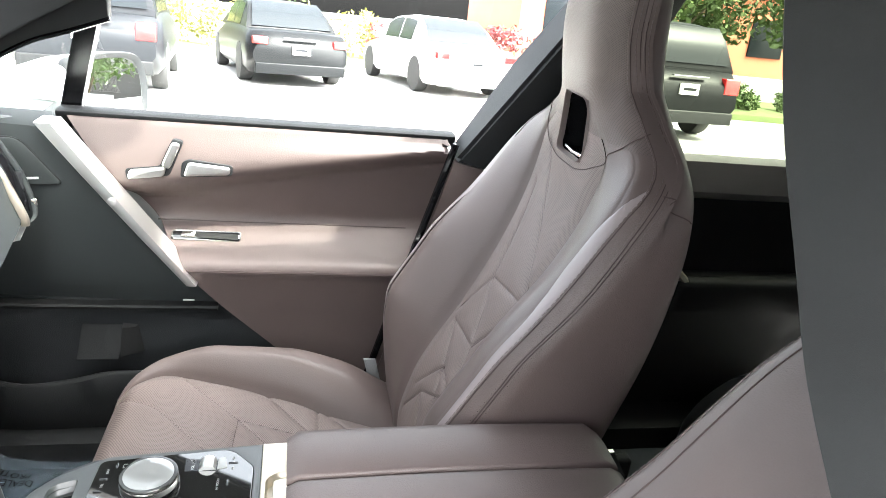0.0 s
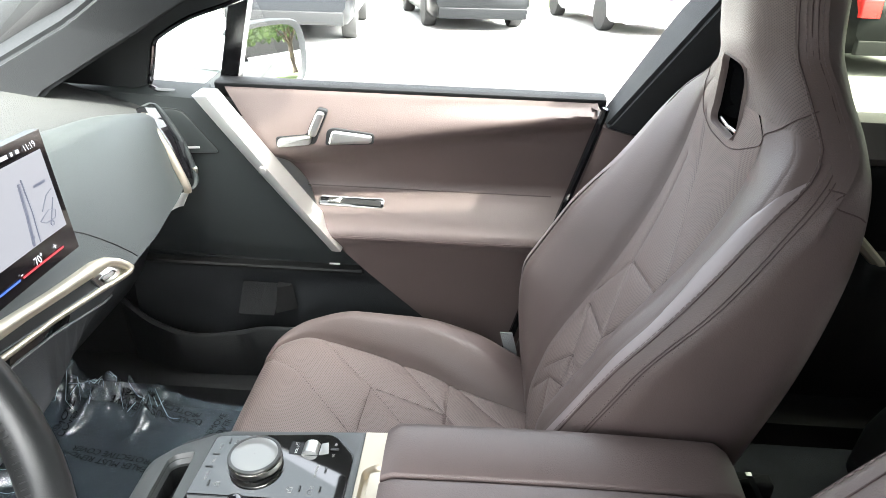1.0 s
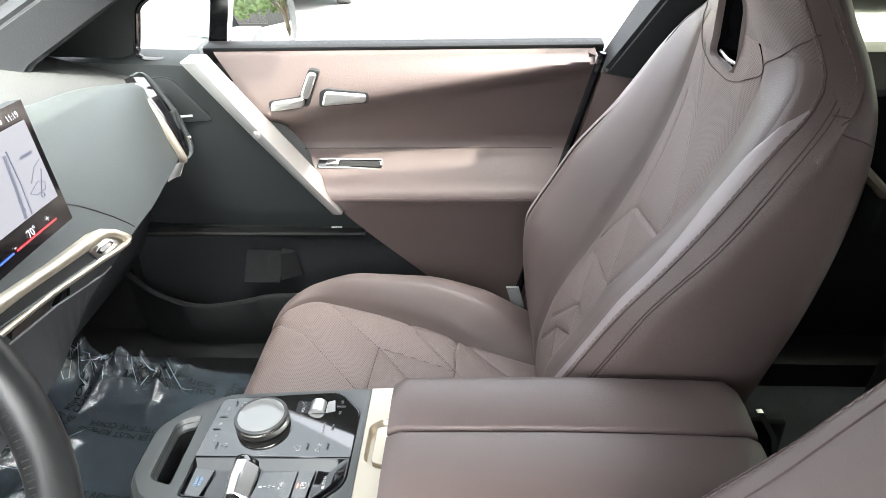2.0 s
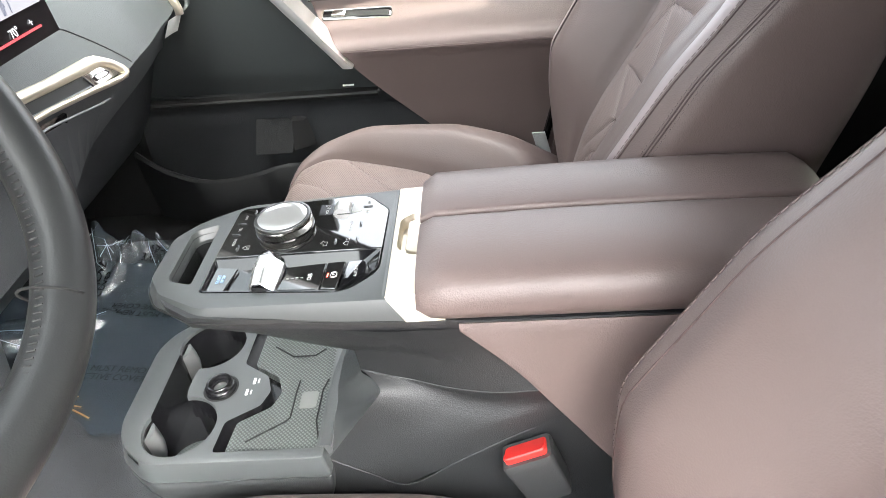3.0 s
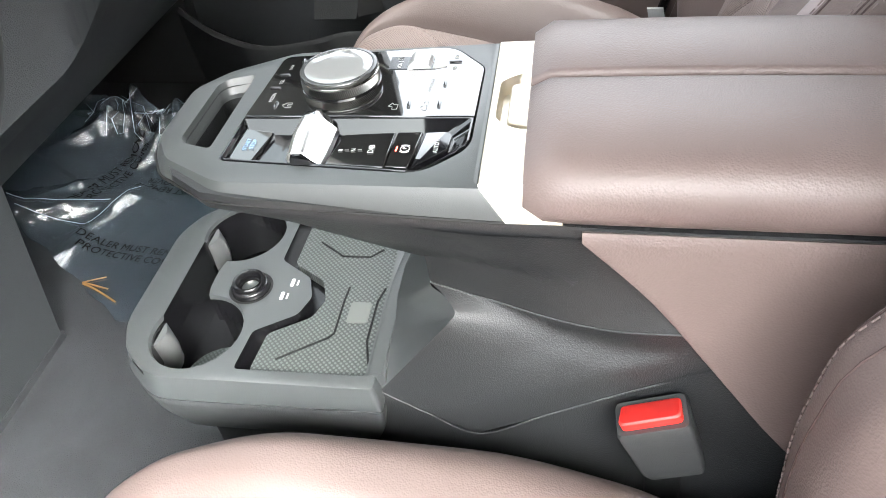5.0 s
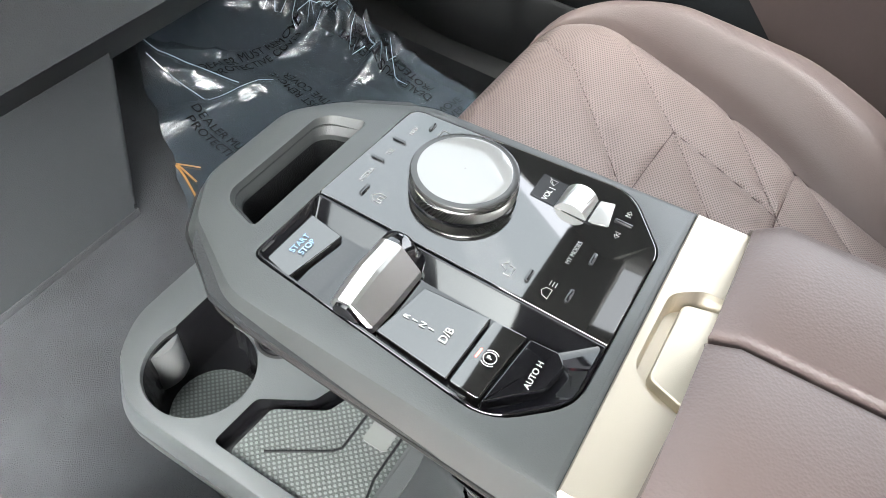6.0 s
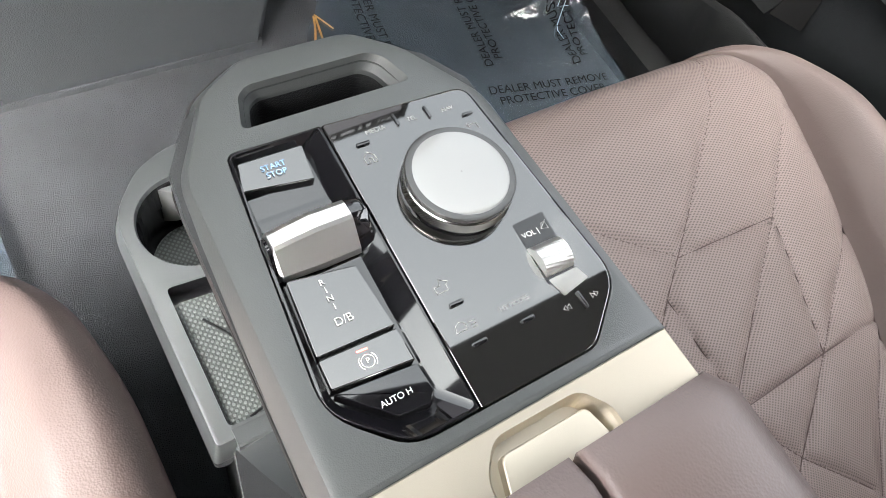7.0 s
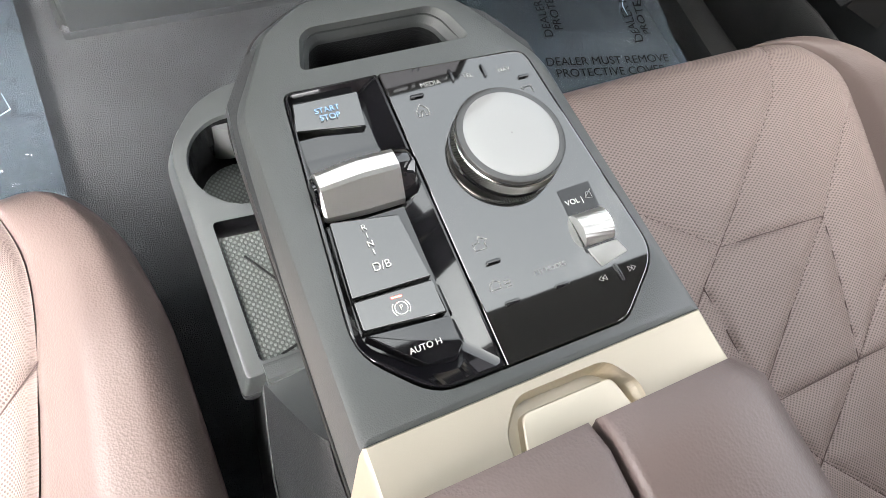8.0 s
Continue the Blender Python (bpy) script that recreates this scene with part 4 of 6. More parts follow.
        if len(pts) > 2:
            add("quilt_seam", tube(pts, 0.0006, 5), SEAM)
    # opening below the headrest
    def slot_x(z):
        return spline(BACK, z)[0]
    rings = [[(slot_x(z) + dx, y * f, 1.213 + (z - 1.213) * f) for y, z in SLOT] for dx, f in ((0.0015, 1.06), (-0.0025, 1.01), (0.002, 0.97), (0.008, 0.96))]
    add("slot_lining", loft(rings, cap=False), LEATHER, "leather lining of the slot")
    add("slot_shell", loft([[(slot_x(z) + dx, y * 0.955, 1.213 + (z - 1.213) * 0.955) for y, z in SLOT] for dx in (0.006, 0.085)], cap=False), PIANO, "glossy black inner shell")
    add("slot_back", loft([[(0.47, y * 0.97, 1.213 + (z - 1.213) * 0.97) for y, z in SLOT], [(0.475, y * 0.97, 1.213 + (z - 1.213) * 0.97) for y, z in SLOT]]), VOID)
    add("slot_trim", tube([(slot_x(1.168) + 0.010, -0.034, 1.1745), (slot_x(1.168) + 0.009, 0, 1.1725), (slot_x(1.168) + 0.010, 0.034, 1.1745)], 0.0032, 8), CHROME, "chrome slot trim")
    for side in (-1, 1):
        def on_back(z, st):
            ring = [(i, p[0], p[1]) for i, p in enumerate(back_ring(z))]
            (y, x), (ya, xa) = spline(ring, st), spline(ring, st + 0.08)
            n = Vector((-(ya - y), xa - x, 0)).normalized() * 0.0004
            return Vector((x + n.x, side * (y + n.y), z))
        for name, table in (("headrest_seam", ((1.157, 0.0), (1.158, 0.9), (1.166, 1.7), (1.180, 2.5), (1.194, 3.4), (1.206, 4.6), (1.218, 6.0), (1.230, 7.4), (1.236, 8.0), (1.241, 8.5))), ("shoulder_seam", ((1.178, 8.4), (1.175, 9.1), (1.168, 9.8), (1.157, 10.5), (1.145, 11.2)))):
            add(name, tube([on_back(p.x, p.y) for p in smooth_line(table, 6)], 0.0008, 6), SEAM)
    # closed front of the cushion
    add("cushion_front", loft([[(-0.2915, y, z) for y, z in [(-0.12, 0.30), (-0.12, 0.50), (0.12, 0.50), (0.12, 0.30)]], [(-0.25, y, z) for y, z in [(-0.15, 0.30), (-0.15, 0.50), (0.15, 0.50), (0.15, 0.30)]]]), LEATHER)
    add("seat_base", box((-0.24, -0.19, 0.37), (0.30, 0.19, 0.50), 0.02), BLACK_PLASTIC, "black plastic seat base")
    return s


build_seat(0.372, "mauve perforated leather passenger seat with integrated headrest")
driver_seat = build_seat(-0.400, "mauve perforated leather driver seat with integrated headrest", 0.84, False)
driver_seat.location = (0.078, -0.400, 0.384)


# ---- passenger door ----
def diag(z):
    """The raked line of the metal strip and of the leather below it."""
    return spline([(0.30, 0.32), (0.50, 0.10), (0.594, 0.0), (0.745, -0.150), (0.793, -0.185), (1.07, -0.385), (1.12, -0.42)], z)[0]


def door_y(x, z):
    ln = 1.0 + 0.16 * x                      # lower edge of the padded top
    prof = [(0.30, 0.800), (0.45, 0.795), (0.60, 0.782), (0.72, 0.765), (0.775, 0.752), (0.793, 0.744), (0.806, 0.748), (0.825, 0.778), (0.858, 0.822), (0.868, 0.836), (0.885, 0.840), (0.915, 0.832), (ln - 0.028, 0.806), (ln, 0.778), (ln + 0.012, 0.774), (1.065, 0.800), (1.078, 0.808), (1.084, 0.822)]
    prof = [p for i, p in enumerate(prof) if i < 12 or p[0] > 0.93]
    prof.sort()
    return spline(prof, z)[0]


def build_door():
    d = thing("door_1", "closed passenger door with mauve padding and metal strip", "car door", (0, 0.86, 0.40), kind="structure")
    off = Matrix.Translation((0, -0.86, -0.40))

    def add(name, bm, mat, label="", smooth=50, parent=d):
        bm.transform(off)
        return part(name, bm, mat, parent, label, smooth)

    def leather(u, v):
        z = 0.40 + 0.684 * v
        x0 = diag(z) + 0.004
        x = x0 + (0.335 - 0.24 * max(0, (0.9 - z)) - x0) * u
        return (x, door_y(x, z), z)
    add("door_padding", sheet(leather, 60, 140, thick=0.006), LEATHER, "mauve leather door padding")
    add("armrest_seam", tube([(x, door_y(x, 0.868) - 0.0005, 0.868) for x in [-0.24 + 0.03 * k for k in range(18)]], 0.0012, 6), SEAM)
    bm = bmesh.new()
    for k in range(110):
        x = -0.16 + 0.004 * k
        tube([(x, door_y(x, 0.797) - 0.0008, 0.797), (x + 0.0026, door_y(x, 0.797) - 0.0008, 0.797)], 0.0007, 5, bm=bm)
    tagged(add("stitching", bm, STITCH), kind="stuff")
    add("armrest_seam", tube([(x, door_y(x, 0.793) - 0.0006, 0.793) for x in [-0.175 + 0.025 * k for k in range(19)]], 0.0011, 6), SEAM)

    def front(u, v, z0=0.40, z1=0.696):
        z = z0 + (z1 - z0) * v
        x1 = diag(z)
        x = -0.70 + (x1 + 0.70) * u
        y = spline([(0.40, 0.80), (0.56, 0.79), (0.66, 0.80), (0.70, 0.785), (0.75, 0.762), (0.85, 0.735), (1.0, 0.715), (1.07, 0.72), (1.09, 0.76)], z)[0] + 0.05 * (1 - u) * (z > 0.0) + 0.012 * u
        return (x, y, z)
    # Same panel below the ledge in darker plastic: the shade there is painted.
    add("door_lower_panel", sheet(front, 30, 30, thick=0.006), GLOVE_DARK, "grained plastic lower door, its shade painted as a darker grey")
    add("door_front_panel", sheet(lambda u, v: front(u, v, 0.696, 1.09), 30, 40, thick=0.006), DOOR_GREY, "dark grey grained plastic door panel")

    # metal strip
    rings = []
    for k in range(30):
        z = 0.765 + (1.085 - 0.765) * k / 29
        x = diag(z)
        q = k / 29
        y = 0.742 - 0.034 * q
        w = 0.0100 + 0.0045 * q
        t = 0.008 + 0.006 * math.sin(q * math.pi)
        rings.append([(x - w, y + 0.006, z), (x - w * 0.92, y - t * 0.8, z), (x, y - t, z), (x + w * 0.92, y - t * 0.9, z), (x + w, y + 0.004, z), (x + w, y + 0.05, z), (x - w, y + 0.05, z)])
    add("metal_strip", loft(rings), DOOR_METAL, "bright satin metal door strip", 60)
    for k, (zz, r) in enumerate(((0.945, 0.0075), (0.970, 0.0065), (0.992, 0.0055))):
        x = diag(zz)
        add("strip_button", turned([(r, 0), (r, 0.0016), (r * 0.8, 0.0024), (0.001, 0.0024)], Matrix.Translation((x, 0.709 + 0.004 * k, zz)) @ Matrix.Rotation(radians(90), 4, "X"), 20), DOOR_METAL)

    # speaker cover
    sp = fillet([(-0.520, 1.046), (-0.448, 1.050), (-0.380, 0.966), (-0.470, 0.960)], [0.012, 0.02, 0.012, 0.02], 5)
    M = Matrix(((1, 0, 0, 0), (0, 0, -1, 0.738), (0, 1, 0, 0), (0, 0, 0, 1)))
    add("speaker_cover", plate(sp, -0.02, 0.0045, 0.003, M), DOOR_GREY, "dark speaker cover")
    add("speaker_seam", tube([M @ Vector((x, y, 0.003)) for x, y in sp], 0.0012, 5, closed=True), VOID)
    add("speaker_badge", plate([(-0.462, 0.9715), (-0.420, 0.9745), (-0.420, 0.9785), (-0.462, 0.9755)], 0.0044, 0.006, 0, M), PRINT)

    # seat switches
    def on_door(pts, z0, z1, e, shift=0.0):
        return plate(fillet(pts, 0.007, 4), z0, z1, e, Matrix.Translation((0, 0.775 - 0.738 + shift, 0)) @ M)
    add("switch_bezel", on_door([(-0.282, 0.968), (-0.205, 0.980), (-0.178, 1.048), (-0.198, 1.052), (-0.222, 0.998), (-0.284, 0.990)], -0.01, 0.0025, 0.0015), PILLAR)
    add("seat_switch", on_door([(-0.279, 0.971), (-0.214, 0.980), (-0.210, 0.999), (-0.277, 0.989)], 0.0, 0.012, 0.004), SATIN, "satin metal seat base switch")
    add("seat_switch", on_door([(-0.219, 1.001), (-0.204, 0.994), (-0.182, 1.044), (-0.198, 1.048)], 0.0, 0.012, 0.004), SATIN, "satin metal seat back switch")
    add("switch_bezel", on_door([(-0.186, 0.978), (-0.090, 0.985), (-0.088, 1.006), (-0.170, 1.014), (-0.182, 1.008)], -0.01, 0.0025, 0.0015), PILLAR)
    add("memory_switch", on_door([(-0.180, 0.981), (-0.094, 0.988), (-0.093, 1.003), (-0.171, 1.010)], 0.0, 0.009, 0.004), SATIN, "satin metal memory switch")

    # window switch let into the armrest
    W = Matrix.Translation((-0.143, 0.806, 0.8455)) @ Matrix.Rotation(radians(2), 4, "Y") @ Matrix.Rotation(radians(42), 4, "X")
    add("switch_panel", plate(fillet([(-0.068, -0.012), (0.068, -0.010), (0.068, 0.012), (-0.068, 0.008)], 0.006, 4), -0.004, 0.003, 0.002, W), PIANO, "glossy black window switch surround")
    add("switch_frame", tube([W @ Vector((x, y, 0.003)) for x, y in fillet([(-0.066, -0.011), (0.067, -0.0095), (0.067, 0.0115), (-0.066, 0.0075)], 0.006, 4)], 0.0012, 6, closed=True), CHROME, "thin chrome frame")
    add("switch_slot", plate(fillet([(-0.030, -0.006), (0.062, -0.006), (0.062, 0.006), (-0.030, 0.006)], 0.003, 3), 0.002, 0.0036, 0, W), VOID)
    add("window_switch", plate(fillet([(-0.050, -0.007), (-0.022, -0.007), (-0.020, 0.006), (-0.046, 0.006)], 0.003, 3), 0.0, 0.010, 0.003, W), CHROME, "chrome window switch")

    # storage pocket
    rings = []
    for k in range(31):
        q = k / 30
        x = -0.66 + 0.72 * q
        zt = spline([(-0.66, 0.60), (-0.58, 0.565), (-0.48, 0.545), (-0.40, 0.555), (-0.32, 0.572), (0.06, 0.572)], x)[0]
        y = 0.715 + 0.02 * q + 0.05 * max(0, 1 - q * 4) ** 2
        rings.append([(x, y + 0.016, zt - 0.004), (x, y + 0.008, zt), (x, y, zt - 0.006), (x, y + 0.008, zt - 0.08), (x, y + 0.03, 0.40), (x, y + 0.05, 0.40)])
    add("door_pocket", loft(rings), BLACK_PLASTIC, "black plastic door pocket", 60)
    add("pocket_recess", loft([[(x0, 0.80, 0.645), (x1, 0.80, 0.643), (x1 + 0.002, 0.80 - t, 0.640 - 3 * t), (x2, 0.768, 0.578), (x3, 0.768, 0.578), (x0 - 0.002, 0.80 - t, 0.640 - 3 * t)] for x0, x1, x2, x3, t in ((-0.390, -0.312, -0.318, -0.398, 0.004), (-0.389, -0.313, -0.319, -0.397, 0.006))]), BLACK_PLASTIC, "sloping black recess")
    add("pocket_shade", loft([[(-0.312, 0.802, 0.646), (-0.282, 0.802, 0.642), (-0.272, 0.802, 0.578), (-0.316, 0.802, 0.578)], [(-0.312, 0.788, 0.640), (-0.288, 0.798, 0.638), (-0.280, 0.798, 0.578), (-0.316, 0.778, 0.578)]]), VOID)
    add("door_ledge", loft([[(x, 0.80, 0.700), (x, 0.775, 0.701), (x, 0.772, 0.697), (x, 0.776, 0.690), (x, 0.80, 0.688)] for x in (-0.66, -0.4, -0.12)]), VOID, "black ledge")
    add("pocket_badge", plate([(-0.185, 0.7225), (-0.163, 0.7225), (-0.163, 0.7255), (-0.185, 0.7255)], -0.02, -0.018, 0, M), PRINT)
    add("window_strip", loft([[(x, y, z) for y, z in ((0.806, 1.0795), (0.807, 1.0835), (0.814, 1.0865), (0.850, 1.0865), (0.850, 1.060), (0.815, 1.060))] for x in (-0.405, -0.2, 0.0, 0.2, 0.352)]), BLACK_PLASTIC, "black strip below the window", 40)
    # outer skin and window
    add("door_skin", sheet(lambda u, v: (-0.75 + 1.1 * u, 0.90 + 0.05 * math.sin(v * 2.6), 0.25 + 0.775 * v), 10, 12, thick=0.01), CAR_WHITE, "white painted door skin")
    add("window_sill", box((-0.56, 0.82, 1.015), (0.36, 0.93, 1.038), 0.006), VOID, "black window sill")
    pane = add("window_pane", sheet(lambda u, v: (-0.56 + 0.99 * u + 0.12 * v * u, 0.868 - 0.17 * v * v - 0.02 * v, 1.06 + 0.42 * v), 8, 8), PANE, "clear side window")
    pane.visible_shadow = False
    # upright post of the quarter light
    add("window_post", loft([[(x0, y, z), (x0 + 0.036, y, z), (x0 + 0.036, y + 0.03, z), (x0, y + 0.03, z)] for x0, y, z in ((-0.420, 0.862, 1.045), (-0.385, 0.84, 1.17), (-0.335, 0.79, 1.32))]), WELL, "black window post", 30)
    return d


CAR_WHITE = material("white_car_paint", (0.80, 0.80, 0.79), 0.25, stain=0.01, coat=0.6)
CAR_DARK = material("black_car_paint", (0.005, 0.0055, 0.006), 0.35, stain=0.05, coat=0.0, spec=0.12)
CAR_GREY = material("dark_grey_car_paint", (0.012, 0.013, 0.015), 0.35, stain=0.05, coat=0.0, spec=0.15)
build_door()


# ---- exterior mirror ----
def build_mirror():
    mth = thing("side_mirror", "white door mirror reflecting the car park", "car mirror", (-0.40, 0.95, 1.02))
    off = Matrix.Translation((0.40, -0.95, -1.02))

    def add(name, bm, mat, label="", smooth=50):
        bm.transform(off)
        return part(name, bm, mat, mth, label, smooth)
    R = Matrix.Translation((-0.388, 1.118, 1.066)) @ Matrix.Rotation(radians(-25), 4, "Z") @ Matrix.Rotation(radians(-7.7), 4, "Y")
    out = smooth_line([(-0.100, -0.062), (-0.05, -0.078), (0.070, -0.072), (0.108, -0.038), (0.112, 0.034), (0.078, 0.068), (-0.06, 0.074), (-0.104, 0.046)], 6, True)

    def ring(x, f, dy=0.0, dz=0.0):
        return [R @ Vector((x, p.x * f + dy, p.y * f + dz)) for p in out]
    add("mirror_housing", loft([ring(0.006, 1.03), ring(0.002, 1.09), ring(-0.03, 1.11), ring(-0.09, 1.05, -0.01), ring(-0.15, 0.85, -0.03), ring(-0.185, 0.5, -0.045), ring(-0.195, 0.1, -0.05)]), CAR_WHITE, "white painted mirror housing", 60)
    add("mirror_rim", loft([ring(-0.02, 1.125), ring(0.006, 1.12), ring(0.014, 1.07), ring(0.012, 0.98), ring(0.004, 0.90)], cap=False), MIRROR_RIM, "grey mirror rim")
    bm = bmesh.new()
    bm.faces.new([bm.verts.new(p) for p in ring(0.0075, 0.955)])
    add("mirror_glass", bm, MIRROR, "mirror glass")
    add("mirror_arm", loft([[(-0.46, y, z0), (-0.36, y, z0), (-0.36, y, z1), (-0.46, y, z1)] for y, z0, z1 in ((0.87, 1.03, 1.055), (0.97, 1.025, 1.06), (1.05, 1.02, 1.07))]), PILLAR)
    foot = fillet([(-0.548, 1.056), (-0.445, 1.052), (-0.438, 1.128), (-0.490, 1.130), (-0.553, 1.110)], [0.012, 0.010, 0.02, 0.03, 0.015], 5)
    add("mirror_foot", plate(foot, -0.04, 0.03, 0.012, Matrix(((1, 0, 0, 0), (0, 0, -1, 1.01), (0, 1, 0, 0), (0, 0, 0, 1)))), MIRROR_FOOT, "pale grey foot of the mirror")


MIRROR_FOOT = material("mirror_foot_paint", (0.44, 0.50, 0.50), 0.3, stain=0.05, coat=0.4)
MIRROR_RIM = material("mirror_rim_grey", (0.016, 0.017, 0.018), 0.5, grain=0.1, spec=0.2)
MIRROR = material("mirror_silver", (0.88, 0.90, 0.90), 0.01, 1.0, stain=0.0)
build_mirror()


# ---- dashboard ----
def dash_rows(y):
    """Profile of the dashboard across the car, from the windscreen to the footwell, as (x, z)."""
    q = abs(y)
    tx, tz, lx, lz = spline([(0.0, -0.49, 1.135, -0.394, 0.977), (0.16, -0.49, 1.135, -0.388, 0.963), (0.25, -0.49, 1.131, -0.382, 0.948), (0.32, -0.49, 1.125, -0.376, 0.936), (0.40, -0.489, 1.113, -0.377, 0.940), (0.50, -0.488, 1.100, -0.392, 0.938), (0.66, -0.485, 1.062, -0.430, 0.925), (0.72, -0.50, 1.045, -0.455, 0.925)], q)
    ux, uz = spline([(0.0, -0.43, 0.815), (0.14, -0.43, 0.815), (0.32, -0.45, 0.845), (0.66, -0.50, 0.83), (0.72, -0.51, 0.83)], q)
    return [(-1.05, 1.10), (-0.80, 1.125), (-0.62, 0.6 * tz + 0.4 * 1.12), (-0.545, 0.8 * tz + 0.2 * 1.10), (tx - 0.010, tz - 0.001), (tx + 0.004, tz), (tx + 0.016, tz - 0.010), (tx * 0.5 + lx * 0.5 + 0.006, tz * 0.5 + lz * 0.5 + 0.004),
            (lx - 0.006, lz + 0.010), (lx, lz), (lx - 0.006, lz - 0.006), (lx - 0.03, lz - 0.035), (ux, uz), (ux - 0.02, uz - 0.012), (-0.58, 0.70), (-0.62, 0.64), (-0.80, 0.56), (-1.05, 0.52)]


def build_dash():
    d = thing("dashboard", "grey leatherette dashboard with metal air vent strip", "dashboard", (-0.6, 0, 0.6))
    off = Matrix.Translation((0.6, 0, -0.6))

    def add(name, bm, mat, label="", smooth=50):
        bm.transform(off)
        return part(name, bm, mat, d, label, smooth)
    ys = [-0.74 + 1.48 * k / 60 for k in range(61)]

    def strip(i0, i1, mat, name, label):
        add(name, loft([[(x, y, z) for x, z in dash_rows(y)[i0:i1 + 1]] for y in ys], closed=False, cap=False), mat, label)
    strip(0, 4, DASH_TOP, "dash_top", "grained dark dash top")
    strip(4, 10, DASH_GREY, "dash_face", "smooth grey leatherette face")
    strip(10, 13, DASH_LOW, "dash_lower", "dark grey lower dash panel")
    strip(13, 17, GLOVE_DARK, "glove_box", "black glove box and underside")
    # metal strip with the slit vent, laid out along the lower edge of the face
    U, N = Vector((0.35, 0, -0.9368)), Vector((0.9368, 0, 0.35))

    def on(y, s, n=0.0):
        return Vector((-0.370, y, 0.937)) + U * s + N * n
    outer = [(-0.26, -0.108), (-0.05, -0.0875), (0.096, -0.0685), (0.180, -0.0565), (0.240, -0.0500), (0.272, -0.0470), (0.287, -0.0430), (0.300, -0.0350), (0.313, -0.0270), (0.327, -0.0130), (0.332, -0.0040), (0.329, 0.0000), (0.320, 0.0006)]
    inner = [(-0.26, -0.088), (-0.05, -0.0680), (0.121, -0.0510), (0.190, -0.0410), (0.230, -0.0355), (0.253, -0.0324), (0.270, -0.0305), (0.289, -0.0280), (0.303, -0.0205), (0.315, -0.0086), (0.317, -0.0050), (0.314, -0.0050), (0.308, -0.0060)]
    rings = []
    for (yo, so), (yi, si) in zip(outer, inner):
        mid = ((yo + yi) / 2, (so + si) / 2)
        rings.append([on(yo, so, -0.026), on(yo, so, 0.0005), on(yo * 0.85 + yi * 0.15, so * 0.85 + si * 0.15, 0.0028), on(mid[0], mid[1], 0.0034), on(yi * 0.85 + yo * 0.15, si * 0.85 + so * 0.15, 0.0026), on(yi, si, 0.0), on(yi, si, -0.012)])
    add("metal_strip", loft(rings), SILVER, "champagne metal vent strip", 60)
    lip = [(-0.26, -0.066), (-0.05, -0.0510), (0.031, -0.0430), (0.155, -0.0290), (0.250, -0.0130), (0.300, -0.0035), (0.322, -0.0010)]
    add("vent_lip", loft([[on(y, s - 0.0035, -0.012), on(y, s - 0.0035, 0.0008), on(y, s - 0.0015, 0.003), on(y, s + 0.0015, 0.003), on(y, s + 0.004, 0.0), on(y, s + 0.004, -0.012)] for y, s in lip]), SILVER, "lower metal vent lip", 60)
    add("vent_slit", loft([[on(yi, si - 0.004, -0.002), on(yl, sl + 0.001, -0.002), on(yl, sl + 0.001, -0.006), on(yi, si - 0.004, -0.006)] for (yi, si), (yl, sl) in (((-0.25, -0.087), (-0.25, -0.066)), ((0.0, -0.062), (0.0, -0.046)), ((0.121, -0.051), (0.155, -0.029)), ((0.26, -0.031), (0.27, -0.009)))]), VOID)
    add("vent_rail", tube([on(-0.22, -0.070, -0.001), on(0.06, -0.046, -0.001), on(0.246, -0.0185, -0.001)], 0.0011, 6), GREY_SOFT, "thin grey vent rail")
    add("vent_vane", loft([[on(y + d, s, n) for d, n in ((0, -0.008), (0.0016, -0.008), (0.0016, 0.0005), (0, 0.0005))] for y, s in ((0.243, -0.031), (0.249, -0.016))]), PILLAR)
    add("vent_shelf", tube([on(-0.22, -0.052, -0.010), on(0.020, -0.0287, -0.004), on(0.141, -0.0162, -0.002), on(0.245, 0.0040, -0.004), on(0.275, 0.0085, -0.012)], 0.0016, 6), GREY_SOFT, "thin lower vent edge")
    quad = [on(y, s, -0.003) for y, s in ((0.2445, -0.0325), (0.291, -0.0285), (0.315, -0.0070), (0.252, -0.0145))]
    add("vent_button", loft([[p - N * 0.008 for p in quad], [p + N * 0.002 for p in quad], [p * 0.94 + on(0.276, -0.0207, -0.003) * 0.06 + N * 0.003 for p in quad]]), CHROME, "blue-grey metal vent control")
    key = [(0.255, -0.0252), (0.264, -0.0262), (0.288, -0.0222), (0.293, -0.0172), (0.284, -0.0158), (0.258, -0.0192)]
    for f, n, mat in ((1.0, 0.0012, PIANO), (0.72, 0.0020, SATIN)):
        c0 = on(0.2735, -0.0207)
        loop = [c0 + (on(y, s) - c0) * f for y, s in key]
        add("vent_key", loft([[p - N * 0.002 for p in loop], [p + N * n for p in loop]]), mat)
    add("dash_seam", tube([(-0.4190, 0.2758, 1.021), (-0.4122, 0.2973, 1.0068), (-0.4035, 0.318, 0.989), (-0.3932, 0.3383, 0.969), (-0.3826, 0.3554, 0.9489), (-0.3780, 0.3592, 0.9416), (-0.380, 0.3590, 0.934)], 0.0009, 6), VOID)
